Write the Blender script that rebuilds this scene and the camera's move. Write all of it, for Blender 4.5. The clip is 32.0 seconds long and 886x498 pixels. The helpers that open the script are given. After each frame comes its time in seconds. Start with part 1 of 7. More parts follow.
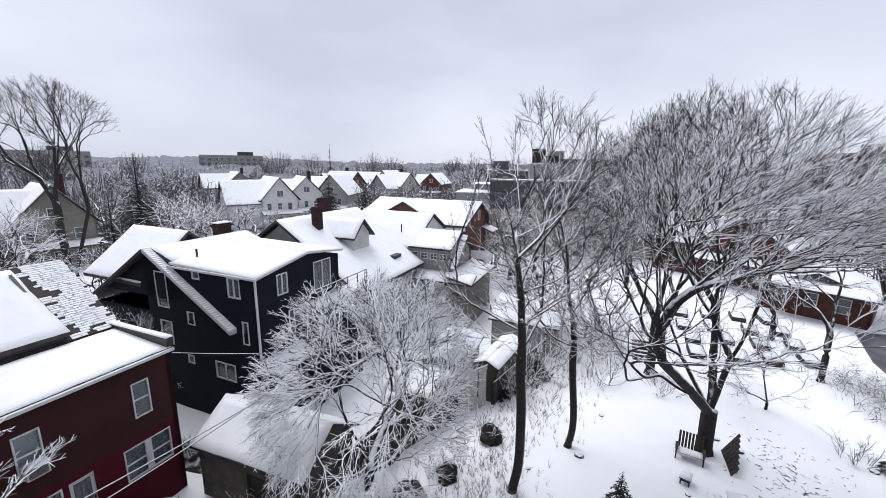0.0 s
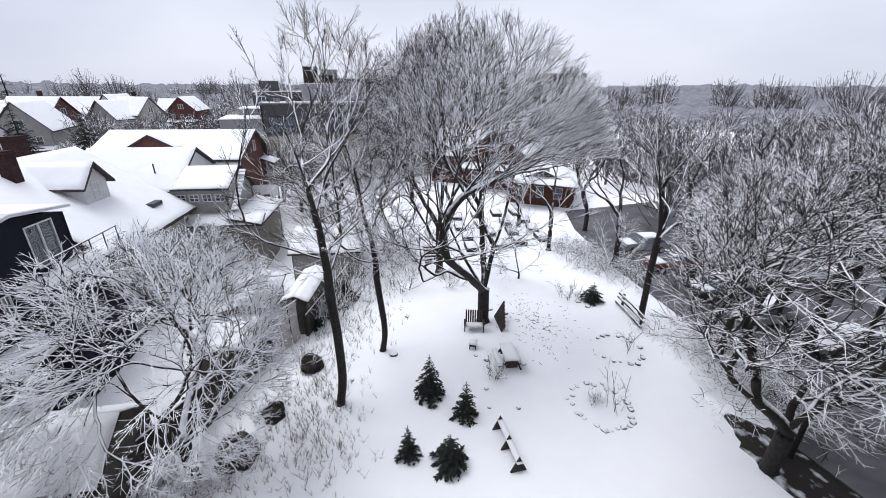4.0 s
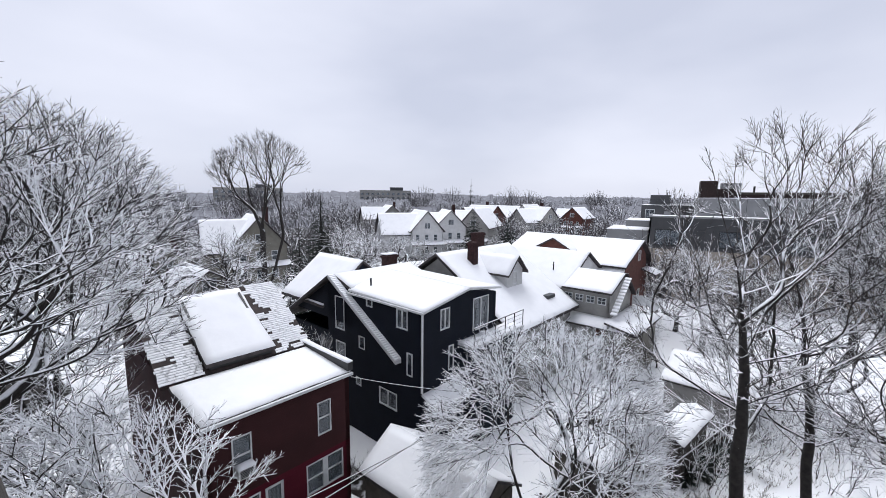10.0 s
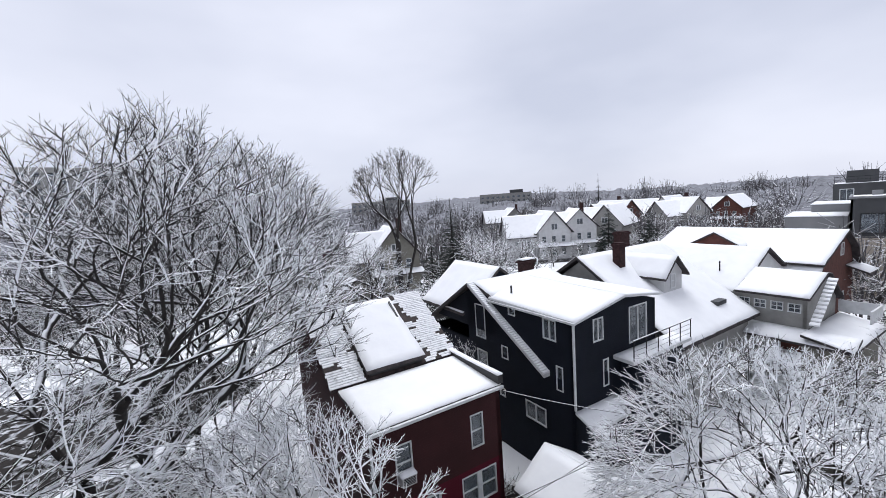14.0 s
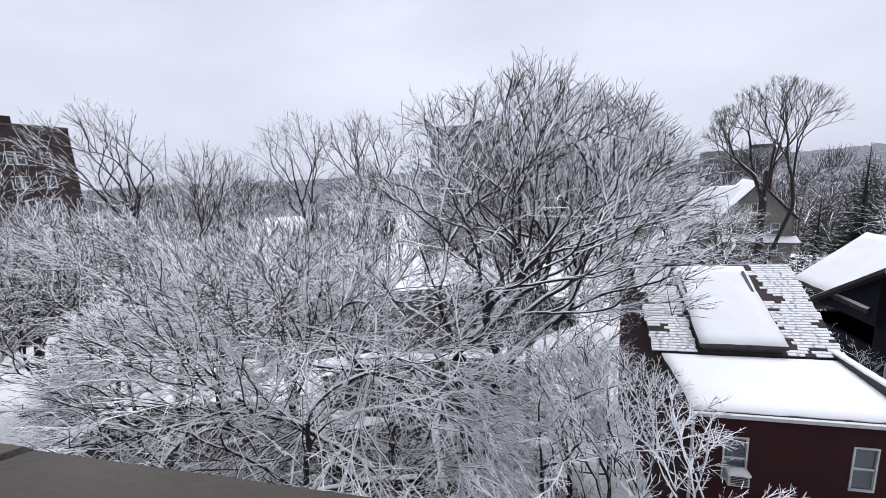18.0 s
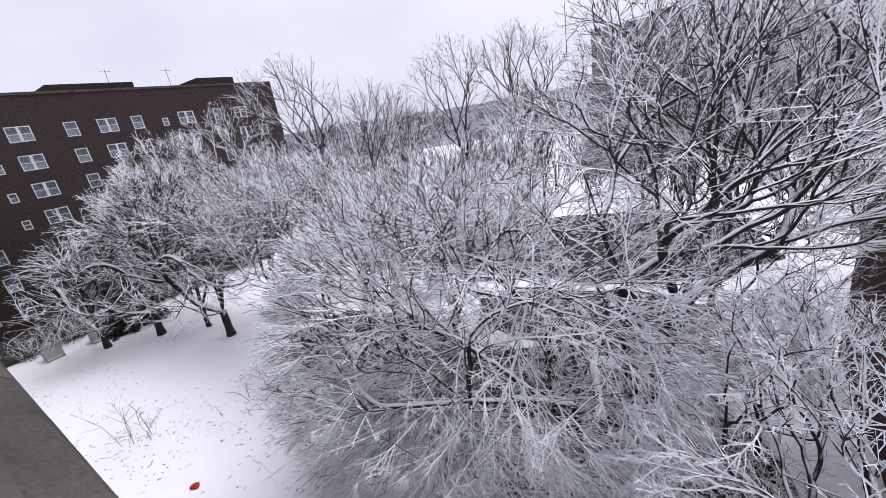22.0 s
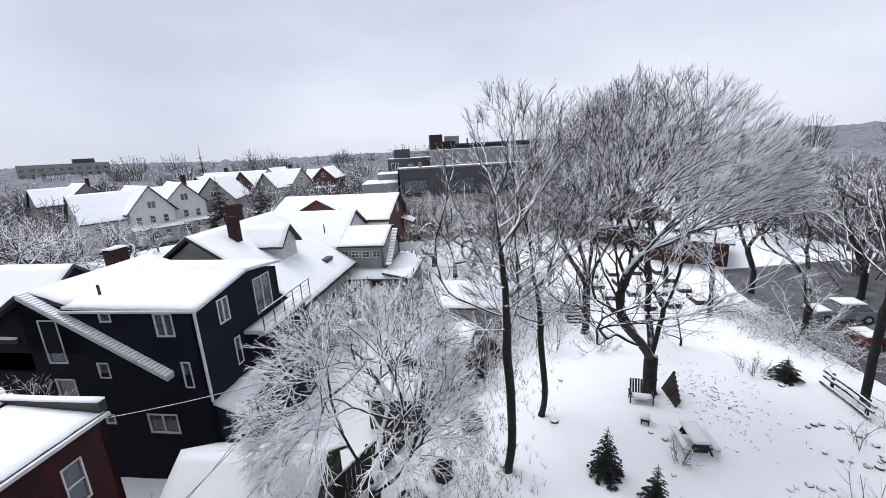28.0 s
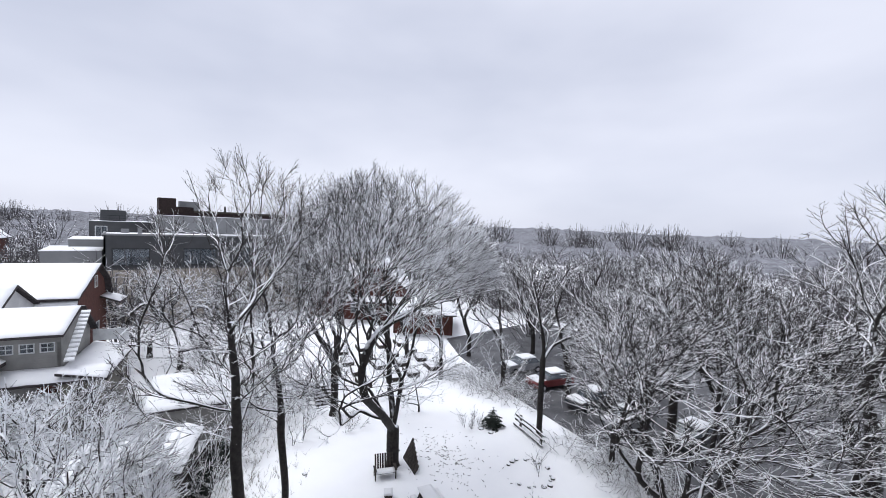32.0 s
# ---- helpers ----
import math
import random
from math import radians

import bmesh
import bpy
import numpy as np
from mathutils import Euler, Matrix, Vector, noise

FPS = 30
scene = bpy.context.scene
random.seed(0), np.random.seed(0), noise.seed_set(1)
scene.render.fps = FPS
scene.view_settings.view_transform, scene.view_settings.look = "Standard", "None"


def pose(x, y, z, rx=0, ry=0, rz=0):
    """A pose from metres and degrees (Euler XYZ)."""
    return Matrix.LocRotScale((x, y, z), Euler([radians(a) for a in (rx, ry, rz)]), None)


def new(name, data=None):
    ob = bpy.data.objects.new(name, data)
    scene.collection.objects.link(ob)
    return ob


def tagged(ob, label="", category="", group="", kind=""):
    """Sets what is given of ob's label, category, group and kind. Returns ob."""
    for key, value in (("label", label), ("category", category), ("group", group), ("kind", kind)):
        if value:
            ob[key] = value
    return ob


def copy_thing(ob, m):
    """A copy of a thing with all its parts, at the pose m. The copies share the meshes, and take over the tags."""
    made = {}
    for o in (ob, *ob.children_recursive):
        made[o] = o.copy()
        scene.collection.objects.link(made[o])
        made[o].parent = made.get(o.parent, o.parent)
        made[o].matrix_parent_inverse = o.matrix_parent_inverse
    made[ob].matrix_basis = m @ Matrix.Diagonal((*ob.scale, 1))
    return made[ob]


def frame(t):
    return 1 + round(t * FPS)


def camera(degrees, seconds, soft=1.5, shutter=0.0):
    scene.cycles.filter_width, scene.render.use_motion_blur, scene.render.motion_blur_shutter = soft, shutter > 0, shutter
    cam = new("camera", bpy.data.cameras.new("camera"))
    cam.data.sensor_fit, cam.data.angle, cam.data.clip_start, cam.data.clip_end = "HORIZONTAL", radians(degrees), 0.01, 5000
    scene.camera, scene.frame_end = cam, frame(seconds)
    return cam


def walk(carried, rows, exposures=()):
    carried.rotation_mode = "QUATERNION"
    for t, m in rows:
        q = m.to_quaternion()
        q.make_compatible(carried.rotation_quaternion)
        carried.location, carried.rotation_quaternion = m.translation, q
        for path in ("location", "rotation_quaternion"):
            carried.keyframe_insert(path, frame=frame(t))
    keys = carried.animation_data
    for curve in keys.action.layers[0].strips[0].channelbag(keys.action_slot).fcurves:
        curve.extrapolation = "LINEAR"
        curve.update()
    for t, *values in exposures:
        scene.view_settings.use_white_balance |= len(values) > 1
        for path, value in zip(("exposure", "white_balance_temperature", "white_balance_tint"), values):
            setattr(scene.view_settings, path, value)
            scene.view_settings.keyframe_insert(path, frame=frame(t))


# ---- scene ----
import collections
from itertools import product

PATH = [
    (0.0, 0.300, -2.730, 14.350, 77.93, -0.82, -79.38),
    (0.5, 0.310, -2.730, 14.340, 77.33, -1.18, -86.50),
    (1.0, 0.340, -2.730, 14.320, 77.45, -1.59, -92.16),
    (1.5, 0.360, -2.730, 14.310, 77.63, -1.69, -97.84),
    (2.0, 0.290, -2.720, 14.340, 76.80, -1.58, -103.03),
    (2.5, 0.160, -2.690, 14.410, 74.48, -1.23, -106.98),
    (3.0, 0.080, -2.680, 14.430, 71.30, -0.97, -109.24),
    (3.5, 0.000, -2.680, 14.360, 68.52, -0.83, -110.10),
    (5.5, 0.270, -2.550, 14.400, 70.01, 0.06, -102.76),
    (6.0, 0.380, -2.320, 14.400, 72.25, -0.12, -96.96),
    (6.5, 0.460, -2.130, 14.410, 74.56, -0.05, -90.46),
    (7.0, 0.520, -1.910, 14.450, 77.00, -0.00, -84.27),
    (7.5, 0.540, -1.710, 14.480, 79.39, 0.03, -78.24),
    (8.0, 0.580, -1.510, 14.500, 80.79, 0.06, -73.47),
    (8.5, 0.640, -1.280, 14.500, 81.62, -0.13, -68.85),
    (9.0, 0.690, -1.050, 14.500, 82.01, -0.38, -65.15),
    (9.5, 0.700, -0.850, 14.510, 82.11, -0.66, -62.56),
    (10.0, 0.690, -0.670, 14.510, 82.35, -0.65, -60.52),
    (10.5, 0.660, -0.520, 14.540, 82.65, -0.58, -58.81),
    (11.0, 0.700, -0.370, 14.540, 83.12, -0.38, -56.96),
    (11.5, 0.760, -0.160, 14.550, 83.36, -0.25, -55.93),
    (12.0, 0.810, -0.040, 14.550, 83.43, 0.30, -55.92),
    (12.5, 0.810, 0.120, 14.550, 83.37, 1.19, -56.56),
    (13.0, 0.800, 0.280, 14.570, 83.28, 2.44, -55.69),
    (13.5, 0.810, 0.510, 14.570, 83.36, 3.32, -51.34),
    (14.0, 0.750, 0.700, 14.610, 83.27, 3.98, -43.78),
    (14.5, 0.610, 0.820, 14.670, 82.81, 3.97, -35.36),
    (15.0, 0.420, 0.820, 14.760, 82.16, 4.24, -27.09),
    (15.5, 0.180, 0.810, 14.900, 81.12, 4.16, -19.80),
    (17.5, 0.368, 0.686, 14.500, 79.87, 4.76, -1.50),
    (18.0, 0.277, 0.783, 14.496, 79.22, 3.21, 0.98),
    (18.5, 0.163, 1.000, 14.467, 78.74, 1.62, 3.89),
    (19.0, 0.069, 1.171, 14.488, 78.06, 0.01, 8.01),
    (19.5, 0.023, 1.245, 14.498, 77.97, -0.20, 15.70),
    (20.0, -0.002, 1.313, 14.503, 78.38, 0.60, 23.57),
    (20.5, 0.036, 1.337, 14.504, 78.53, 1.96, 28.93),
    (21.0, 0.062, 1.354, 14.492, 77.48, 3.97, 30.73),
    (21.5, 0.087, 1.338, 14.461, 75.00, 6.68, 28.66),
    (22.0, 0.064, 1.290, 14.442, 70.92, 9.09, 21.91),
    (22.5, 0.053, 1.217, 14.530, 65.39, 9.65, 9.29),
    (23.0, 0.268, 1.160, 14.504, 62.44, 8.48, -2.30),
    (23.5, 0.440, 1.108, 14.578, 60.59, 6.07, -13.57),
    (24.0, 0.518, 1.007, 14.553, 60.66, 3.72, -24.84),
    (24.5, 0.567, 0.893, 14.547, 61.91, 1.88, -35.81),
    (25.0, 0.667, 0.684, 14.606, 63.76, 0.97, -45.94),
    (25.5, 0.784, 0.373, 14.753, 66.13, 1.28, -55.51),
    (26.0, 0.903, 0.107, 14.866, 68.78, 1.17, -63.92),
    (26.5, 0.887, -0.040, 14.977, 71.35, 1.37, -72.31),
    (28.5, 0.650, 0.680, 14.540, 76.67, 3.28, -101.36),
    (29.0, 0.599, 0.630, 14.560, 77.18, 3.07, -106.17),
    (29.5, 0.578, 0.609, 14.580, 78.03, 1.94, -110.51),
    (30.0, 0.557, 0.569, 14.590, 79.45, 0.49, -114.32),
    (30.5, 0.536, 0.508, 14.600, 81.25, -1.03, -117.94),
    (31.0, 0.605, 0.328, 14.610, 83.13, -2.01, -121.50),
    (31.5, 0.563, 0.158, 14.680, 84.77, -2.15, -124.81),
    (32.0, 0.553, 0.028, 14.620, 86.81, -2.48, -128.70),
]
cam = camera(95.8, 32.0, 0.7)
walk(cam, [(t, pose(x, y, z, rx, ry, rz)) for t, x, y, z, rx, ry, rz in PATH],
     [(0.0, 0.0, 6450, 10.5), (15.5, 0.0, 6450, 10.0), (18.0, 0.0, 6450, 11.5), (20.5, 0.1, 6480, 14.5), (22.0, 0.1, 6520, 16.0), (25.0, 0.05, 6620, 18.0), (26.0, 0.0, 6520, 13.0), (28.5, 0.0, 6450, 10.0), (32.0, 0.0, 6450, 10.0)])

# ---------------------------------------------------------------- sky and sun
world = bpy.data.worlds.new("sky")
scene.world = world
world.use_nodes = True
wn, wl = world.node_tree.nodes, world.node_tree.links
wn.clear()
SUN_EL, SUN_AZ = 67.0, 45.0
w_out = wn.new("ShaderNodeOutputWorld")
w_bg = wn.new("ShaderNodeBackground")
w_bg2 = wn.new("ShaderNodeBackground")
w_add = wn.new("ShaderNodeAddShader")
w_sky = wn.new("ShaderNodeTexSky")
w_sky.sky_type, w_sky.sun_disc = "NISHITA", False
w_sky.sun_elevation, w_sky.sun_rotation = radians(SUN_EL), radians(SUN_AZ)
w_co = wn.new("ShaderNodeTexCoord")
w_map = wn.new("ShaderNodeMapping")
w_map.inputs["Scale"].default_value = (1.0, 1.0, 2.6)
w_noise = wn.new("ShaderNodeTexNoise")
w_noise.inputs["Scale"].default_value, w_noise.inputs["Detail"].default_value = 1.6, 4.0
w_noise.inputs["Roughness"].default_value = 0.45
w_ramp = wn.new("ShaderNodeValToRGB")
w_ramp.color_ramp.elements[0].position, w_ramp.color_ramp.elements[0].color = 0.32, (0.585, 0.62, 0.745, 1)
w_ramp.color_ramp.elements[1].position, w_ramp.color_ramp.elements[1].color = 0.70, (0.80, 0.825, 0.94, 1)
wl.new(w_co.outputs["Generated"], w_map.inputs["Vector"])
wl.new(w_map.outputs["Vector"], w_noise.inputs["Vector"])
wl.new(w_noise.outputs["Fac"], w_ramp.inputs["Fac"])
wl.new(w_ramp.outputs["Color"], w_bg.inputs["Color"])
w_bg.inputs["Strength"].default_value = 1.02
wl.new(w_sky.outputs["Color"], w_bg2.inputs["Color"])
w_bg2.inputs["Strength"].default_value = 0.006
wl.new(w_bg.outputs[0], w_add.inputs[0])
wl.new(w_bg2.outputs[0], w_add.inputs[1])
wl.new(w_add.outputs[0], w_out.inputs["Surface"])
sun = new("sun", bpy.data.lights.new("sun", "SUN"))
sun.data.energy, sun.data.angle, sun.data.color = 2.2, radians(45), (0.96, 0.975, 1.0)
sun.matrix_world = pose(0, 0, 60, 90 - SUN_EL, 0, 180 - SUN_AZ)

# ---------------------------------------------------------------- materials


def material(name, base, rough=0.7, spot=None, scale=4.0, bump=0.0, bump_scale=30.0, metal=0.0, contrast=(0.35, 0.65), vary=0.0, spec=0.5):
    """Two-scale noise between base and spot, with a fine bump."""
    m = bpy.data.materials.new(name)
    m.use_nodes = True
    n, l = m.node_tree.nodes, m.node_tree.links
    b = n["Principled BSDF"]
    b.inputs["Roughness"].default_value, b.inputs["Metallic"].default_value = rough, metal
    b.inputs["Specular IOR Level"].default_value = spec
    co = n.new("ShaderNodeTexCoord")
    tex = n.new("ShaderNodeTexNoise")
    tex.inputs["Scale"].default_value, tex.inputs["Detail"].default_value = scale, 6.0
    l.new(co.outputs["Object"], tex.inputs["Vector"])
    ramp = n.new("ShaderNodeValToRGB")
    ramp.color_ramp.elements[0].position, ramp.color_ramp.elements[1].position = contrast
    ramp.color_ramp.elements[0].color = (*base, 1)
    ramp.color_ramp.elements[1].color = (*(spot or [min(1, c * 1.25) for c in base]), 1)
    l.new(tex.outputs["Fac"], ramp.inputs["Fac"])
    out = ramp.outputs["Color"]
    if vary:
        info = n.new("ShaderNodeObjectInfo")
        hsv = n.new("ShaderNodeHueSaturation")
        rng = n.new("ShaderNodeMapRange")
        rng.inputs["To Min"].default_value, rng.inputs["To Max"].default_value = 1 - vary, 1 + vary
        l.new(info.outputs["Random"], rng.inputs["Value"])
        l.new(rng.outputs["Result"], hsv.inputs["Value"])
        l.new(out, hsv.inputs["Color"])
        out = hsv.outputs["Color"]
    l.new(out, b.inputs["Base Color"])
    if bump:
        t2 = n.new("ShaderNodeTexNoise")
        t2.inputs["Scale"].default_value, t2.inputs["Detail"].default_value = bump_scale, 4.0
        l.new(co.outputs["Object"], t2.inputs["Vector"])
        bp = n.new("ShaderNodeBump")
        bp.inputs["Strength"].default_value, bp.inputs["Distance"].default_value = bump, 0.03
        l.new(t2.outputs["Fac"], bp.inputs["Height"])
        l.new(bp.outputs["Normal"], b.inputs["Normal"])
    return m


def lined(m, axis, period, depth=0.012, strength=0.8):
    """Adds the relief of boards or courses, one step every period metres along an axis of the object."""
    n, l = m.node_tree.nodes, m.node_tree.links
    co = n.new("ShaderNodeTexCoord")
    sep = n.new("ShaderNodeSeparateXYZ")
    l.new(co.outputs["Object"], sep.inputs[0])
    div = n.new("ShaderNodeMath")
    div.operation = "DIVIDE"
    div.inputs[1].default_value = period
    l.new(sep.outputs[axis], div.inputs[0])
    fr = n.new("ShaderNodeMath")
    fr.operation = "FRACT"
    l.new(div.outputs[0], fr.inputs[0])
    bp = n.new("ShaderNodeBump")
    bp.inputs["Strength"].default_value, bp.inputs["Distance"].default_value, bp.invert = strength, depth, True
    l.new(fr.outputs[0], bp.inputs["Height"])
    b = n["Principled BSDF"]
    if b.inputs["Normal"].links:
        l.new(b.inputs["Normal"].links[0].from_socket, bp.inputs["Normal"])
    l.new(bp.outputs["Normal"], b.inputs["Normal"])
    return m


def snow_topped(name, bark, bark2, low=0.15, high=0.5, scale=3.0, patch=0.35):
    """Bark with snow lying on what faces up, broken up by noise."""
    m = material(name, bark, 0.9, bark2, 6.0, 0.5, 40.0)
    n, l = m.node_tree.nodes, m.node_tree.links
    b = n["Principled BSDF"]
    old = b.inputs["Base Color"].links[0].from_socket
    geo = n.new("ShaderNodeNewGeometry")
    sep = n.new("ShaderNodeSeparateXYZ")
    l.new(geo.outputs["Normal"], sep.inputs[0])
    tex = n.new("ShaderNodeTexNoise")
    tex.inputs["Scale"].default_value, tex.inputs["Detail"].default_value = scale, 3.0
    l.new(geo.outputs["Position"], tex.inputs["Vector"])
    mul = n.new("ShaderNodeMath")
    mul.operation = "MULTIPLY_ADD"
    mul.inputs[1].default_value, mul.inputs[2].default_value = patch * 2, -patch
    l.new(tex.outputs["Fac"], mul.inputs[0])
    add = n.new("ShaderNodeMath")
    add.operation = "ADD"
    l.new(sep.outputs["Z"], add.inputs[0])
    l.new(mul.outputs[0], add.inputs[1])
    rng = n.new("ShaderNodeMapRange")
    rng.inputs["From Min"].default_value, rng.inputs["From Max"].default_value = low, high
    l.new(add.outputs[0], rng.inputs["Value"])
    mix = n.new("ShaderNodeMix")
    mix.data_type = "RGBA"
    l.new(rng.outputs["Result"], mix.inputs["Factor"])
    l.new(old, mix.inputs["A"])
    mix.inputs["B"].default_value = (0.91, 0.92, 0.94, 1)
    l.new(mix.outputs["Result"], b.inputs["Base Color"])
    return m


M = {}
M["snow"] = material("snow", (0.93, 0.935, 0.95), 0.85, (0.95, 0.955, 0.965), 0.8, 0.35, 9.0)
M["roof_snow"] = material("roof_snow", (0.82, 0.825, 0.84), 0.85, (0.86, 0.865, 0.875), 1.2, 0.2, 5.0)
M["shingle"] = lined(material("shingle", (0.045, 0.04, 0.042), 0.9, (0.08, 0.07, 0.07), 3.0, 0.4, 60.0, spec=0.2), "Z", 0.14)
M["navy"] = lined(material("navy_siding", (0.005, 0.007, 0.0135), 0.8, (0.007, 0.010, 0.0175), 1.2, spec=0.2), "Z", 0.12)
M["maroon"] = lined(material("maroon_siding", (0.036, 0.011, 0.012), 0.75, (0.046, 0.014, 0.015), 1.0, spec=0.2), "Z", 0.11)
M["crimson"] = lined(material("crimson_siding", (0.070, 0.004, 0.013), 0.75, (0.085, 0.006, 0.016), 1.0, spec=0.2), "Z", 0.11)
M["grey_siding"] = lined(material("grey_siding", (0.24, 0.235, 0.225), 0.7, (0.30, 0.295, 0.28), 1.4), "Z", 0.15)
M["pale_siding"] = lined(material("pale_siding", (0.50, 0.50, 0.50), 0.7, (0.58, 0.58, 0.58), 1.4), "Z", 0.15)
M["olive"] = lined(material("olive_siding", (0.16, 0.15, 0.125), 0.75, (0.20, 0.19, 0.16), 1.4), "Z", 0.15)
M["brown_shingle"] = lined(material("brown_shingle", (0.075, 0.025, 0.018), 0.85, (0.11, 0.038, 0.028), 2.4), "Z", 0.18)
M["white"] = material("white_trim", (0.56, 0.57, 0.575), 0.5, (0.66, 0.67, 0.675), 3.0)
M["black"] = material("black_trim", (0.012, 0.012, 0.014), 0.5, (0.02, 0.02, 0.022), 5.0)
M["iron"] = material("black_iron", (0.015, 0.015, 0.017), 0.45, (0.03, 0.03, 0.032), 8.0, metal=0.6)
M["brick"] = material("dark_brick", (0.032, 0.024, 0.023), 0.9, (0.055, 0.039, 0.036), 5.0, 0.5, 30.0, vary=0.25, spec=0.2)
M["chimney"] = lined(material("chimney_brick", (0.026, 0.014, 0.014), 0.9, (0.05, 0.025, 0.024), 6.0, 0.5, 40.0, spec=0.2), "Z", 0.075, 0.01)
M["stone"] = material("weathered_coping_stone", (0.052, 0.046, 0.040), 0.85, (0.095, 0.085, 0.074), 2.2, 0.6, 26.0, spec=0.25)
M["wood"] = material("weathered_wood", (0.035, 0.03, 0.028), 0.85, (0.07, 0.06, 0.053), 8.0, 0.5, 40.0, spec=0.2)
M["wood_pale"] = material("pale_board", (0.42, 0.40, 0.37), 0.8, (0.52, 0.50, 0.47), 4.0, 0.3, 30.0)
M["garage"] = material("garage_wall", (0.075, 0.068, 0.058), 0.85, (0.11, 0.10, 0.085), 2.0, 0.4, 12.0, spec=0.2)
M["concrete"] = material("concrete", (0.28, 0.27, 0.26), 0.9, (0.36, 0.35, 0.34), 2.0, 0.3, 20.0)
M["tan"] = material("tan_stucco", (0.30, 0.265, 0.225), 0.9, (0.34, 0.30, 0.255), 0.5, 0.2, 8.0)
M["charcoal"] = material("charcoal_panel", (0.045, 0.047, 0.05), 0.6, (0.06, 0.062, 0.066), 0.6)
M["grey_panel"] = material("grey_panel", (0.20, 0.205, 0.21), 0.6, (0.24, 0.245, 0.25), 0.6)
M["asphalt"] = material("wet_asphalt", (0.05, 0.05, 0.055), 0.45, (0.12, 0.12, 0.125), 0.7, 0.3, 40.0)
M["soil"] = material("dark_soil", (0.02, 0.017, 0.014), 0.95, (0.05, 0.045, 0.04), 3.0, 0.6, 14.0, spec=0.2)
M["green"] = material("green_tarp", (0.012, 0.05, 0.045), 0.6, (0.02, 0.075, 0.065), 2.0, 0.3, 10.0)
M["rock"] = snow_topped("rock", (0.03, 0.03, 0.03), (0.06, 0.055, 0.05), 0.45, 0.8, 4.0)
M["bark"] = snow_topped("snowy_bark", (0.014, 0.011, 0.010), (0.032, 0.027, 0.024), 0.35, 0.6, 3.0, 0.35)
M["twig"] = snow_topped("snowy_twig", (0.018, 0.015, 0.014), (0.04, 0.034, 0.031), 0.08, 0.2, 2.5, 0.3)
M["twig_mid"] = snow_topped("half_snowed_twig", (0.016, 0.013, 0.012), (0.036, 0.030, 0.028), 0.26, 0.4, 2.5, 0.35)
M["twig_heavy"] = snow_topped("heavily_snowed_twig", (0.018, 0.015, 0.014), (0.04, 0.034, 0.031), -0.12, 0.0, 2.5, 0.3)
M["twig_laden"] = snow_topped("laden_twig", (0.018, 0.015, 0.014), (0.04, 0.034, 0.031), -0.3, -0.1, 2.5, 0.3)
M["twig_thin"] = snow_topped("lightly_snowed_twig", (0.028, 0.023, 0.021), (0.055, 0.046, 0.043), 0.24, 0.42, 2.5, 0.4)
# Bark paler and greyer than near twigs: distance haze painted in, under real snow.
M["twig_far"] = snow_topped("snowy_hazed_far_twig", (0.06, 0.056, 0.06), (0.10, 0.094, 0.098), 0.25, 0.75, 0.3, 0.4)
# Blue-grey of distance haze is painted into this colour; lighter mottling is snow.
M["ridge"] = material("haze_toned_woods", (0.15, 0.152, 0.168), 0.95, (0.30, 0.305, 0.33), 0.22, 0.9, 0.35, contrast=(0.35, 0.75), spec=0.1)
# Near-black mottled with snow white, used for litter and for added dark ground.
M["dark_ground"] = material("dark_ground_with_snow", (0.018, 0.014, 0.012), 0.95, (0.62, 0.63, 0.66), 1.5, 0.6, 22.0, contrast=(0.53, 0.66))
M["areaway"] = material("soil_and_areaway_dark", (0.014, 0.012, 0.011), 0.95, (0.05, 0.045, 0.042), 2.5, 0.6, 18.0)
M["needle"] = snow_topped("snowy_needle", (0.012, 0.016, 0.013), (0.022, 0.030, 0.023), 0.97, 1.05, 2.0, 0.4)
M["ac"] = material("white_metal", (0.55, 0.55, 0.54), 0.5, (0.62, 0.62, 0.61), 6.0)
M["cable"] = material("cable_rubber", (0.02, 0.02, 0.02), 0.6, (0.03, 0.03, 0.03), 5.0)
M["tile"] = material("ridged_tile", (0.022, 0.015, 0.014), 0.8, (0.045, 0.03, 0.028), 3.0, 0.4, 20.0)


def glass_material(name, tint, rough=0.03):
    m = bpy.data.materials.new(name)
    m.use_nodes = True
    b = m.node_tree.nodes["Principled BSDF"]
    b.inputs["Base Color"].default_value = (*tint, 1)
    b.inputs["Roughness"].default_value, b.inputs["IOR"].default_value = rough, 1.45
    b.inputs["Transmission Weight"].default_value = 0.6
    return m


M["glass"] = glass_material("window_glass", (0.25, 0.28, 0.31))
M["blind"] = material("window_blind", (0.42, 0.44, 0.44), 0.8, (0.50, 0.52, 0.52), 3.0)

# ---------------------------------------------------------------- mesh helpers


def part(name, bm, mat, parent=None, label="", smooth=False):
    me = bpy.data.meshes.new(name)
    if isinstance(bm, tuple):
        me.from_pydata(bm[0], [], bm[1])
    else:
        bm.to_mesh(me)
        bm.free()
    me.materials.append(M[mat] if isinstance(mat, str) else mat)
    if smooth:
        me.shade_smooth()
    ob = new(name, me)
    if parent:
        ob.parent = parent
    return tagged(ob, label)


def thing(name, m, label, category, group="", kind=""):
    ob = new(name)
    ob.empty_display_size = 0.3
    ob.matrix_world = m
    return tagged(ob, label, category, group, kind)


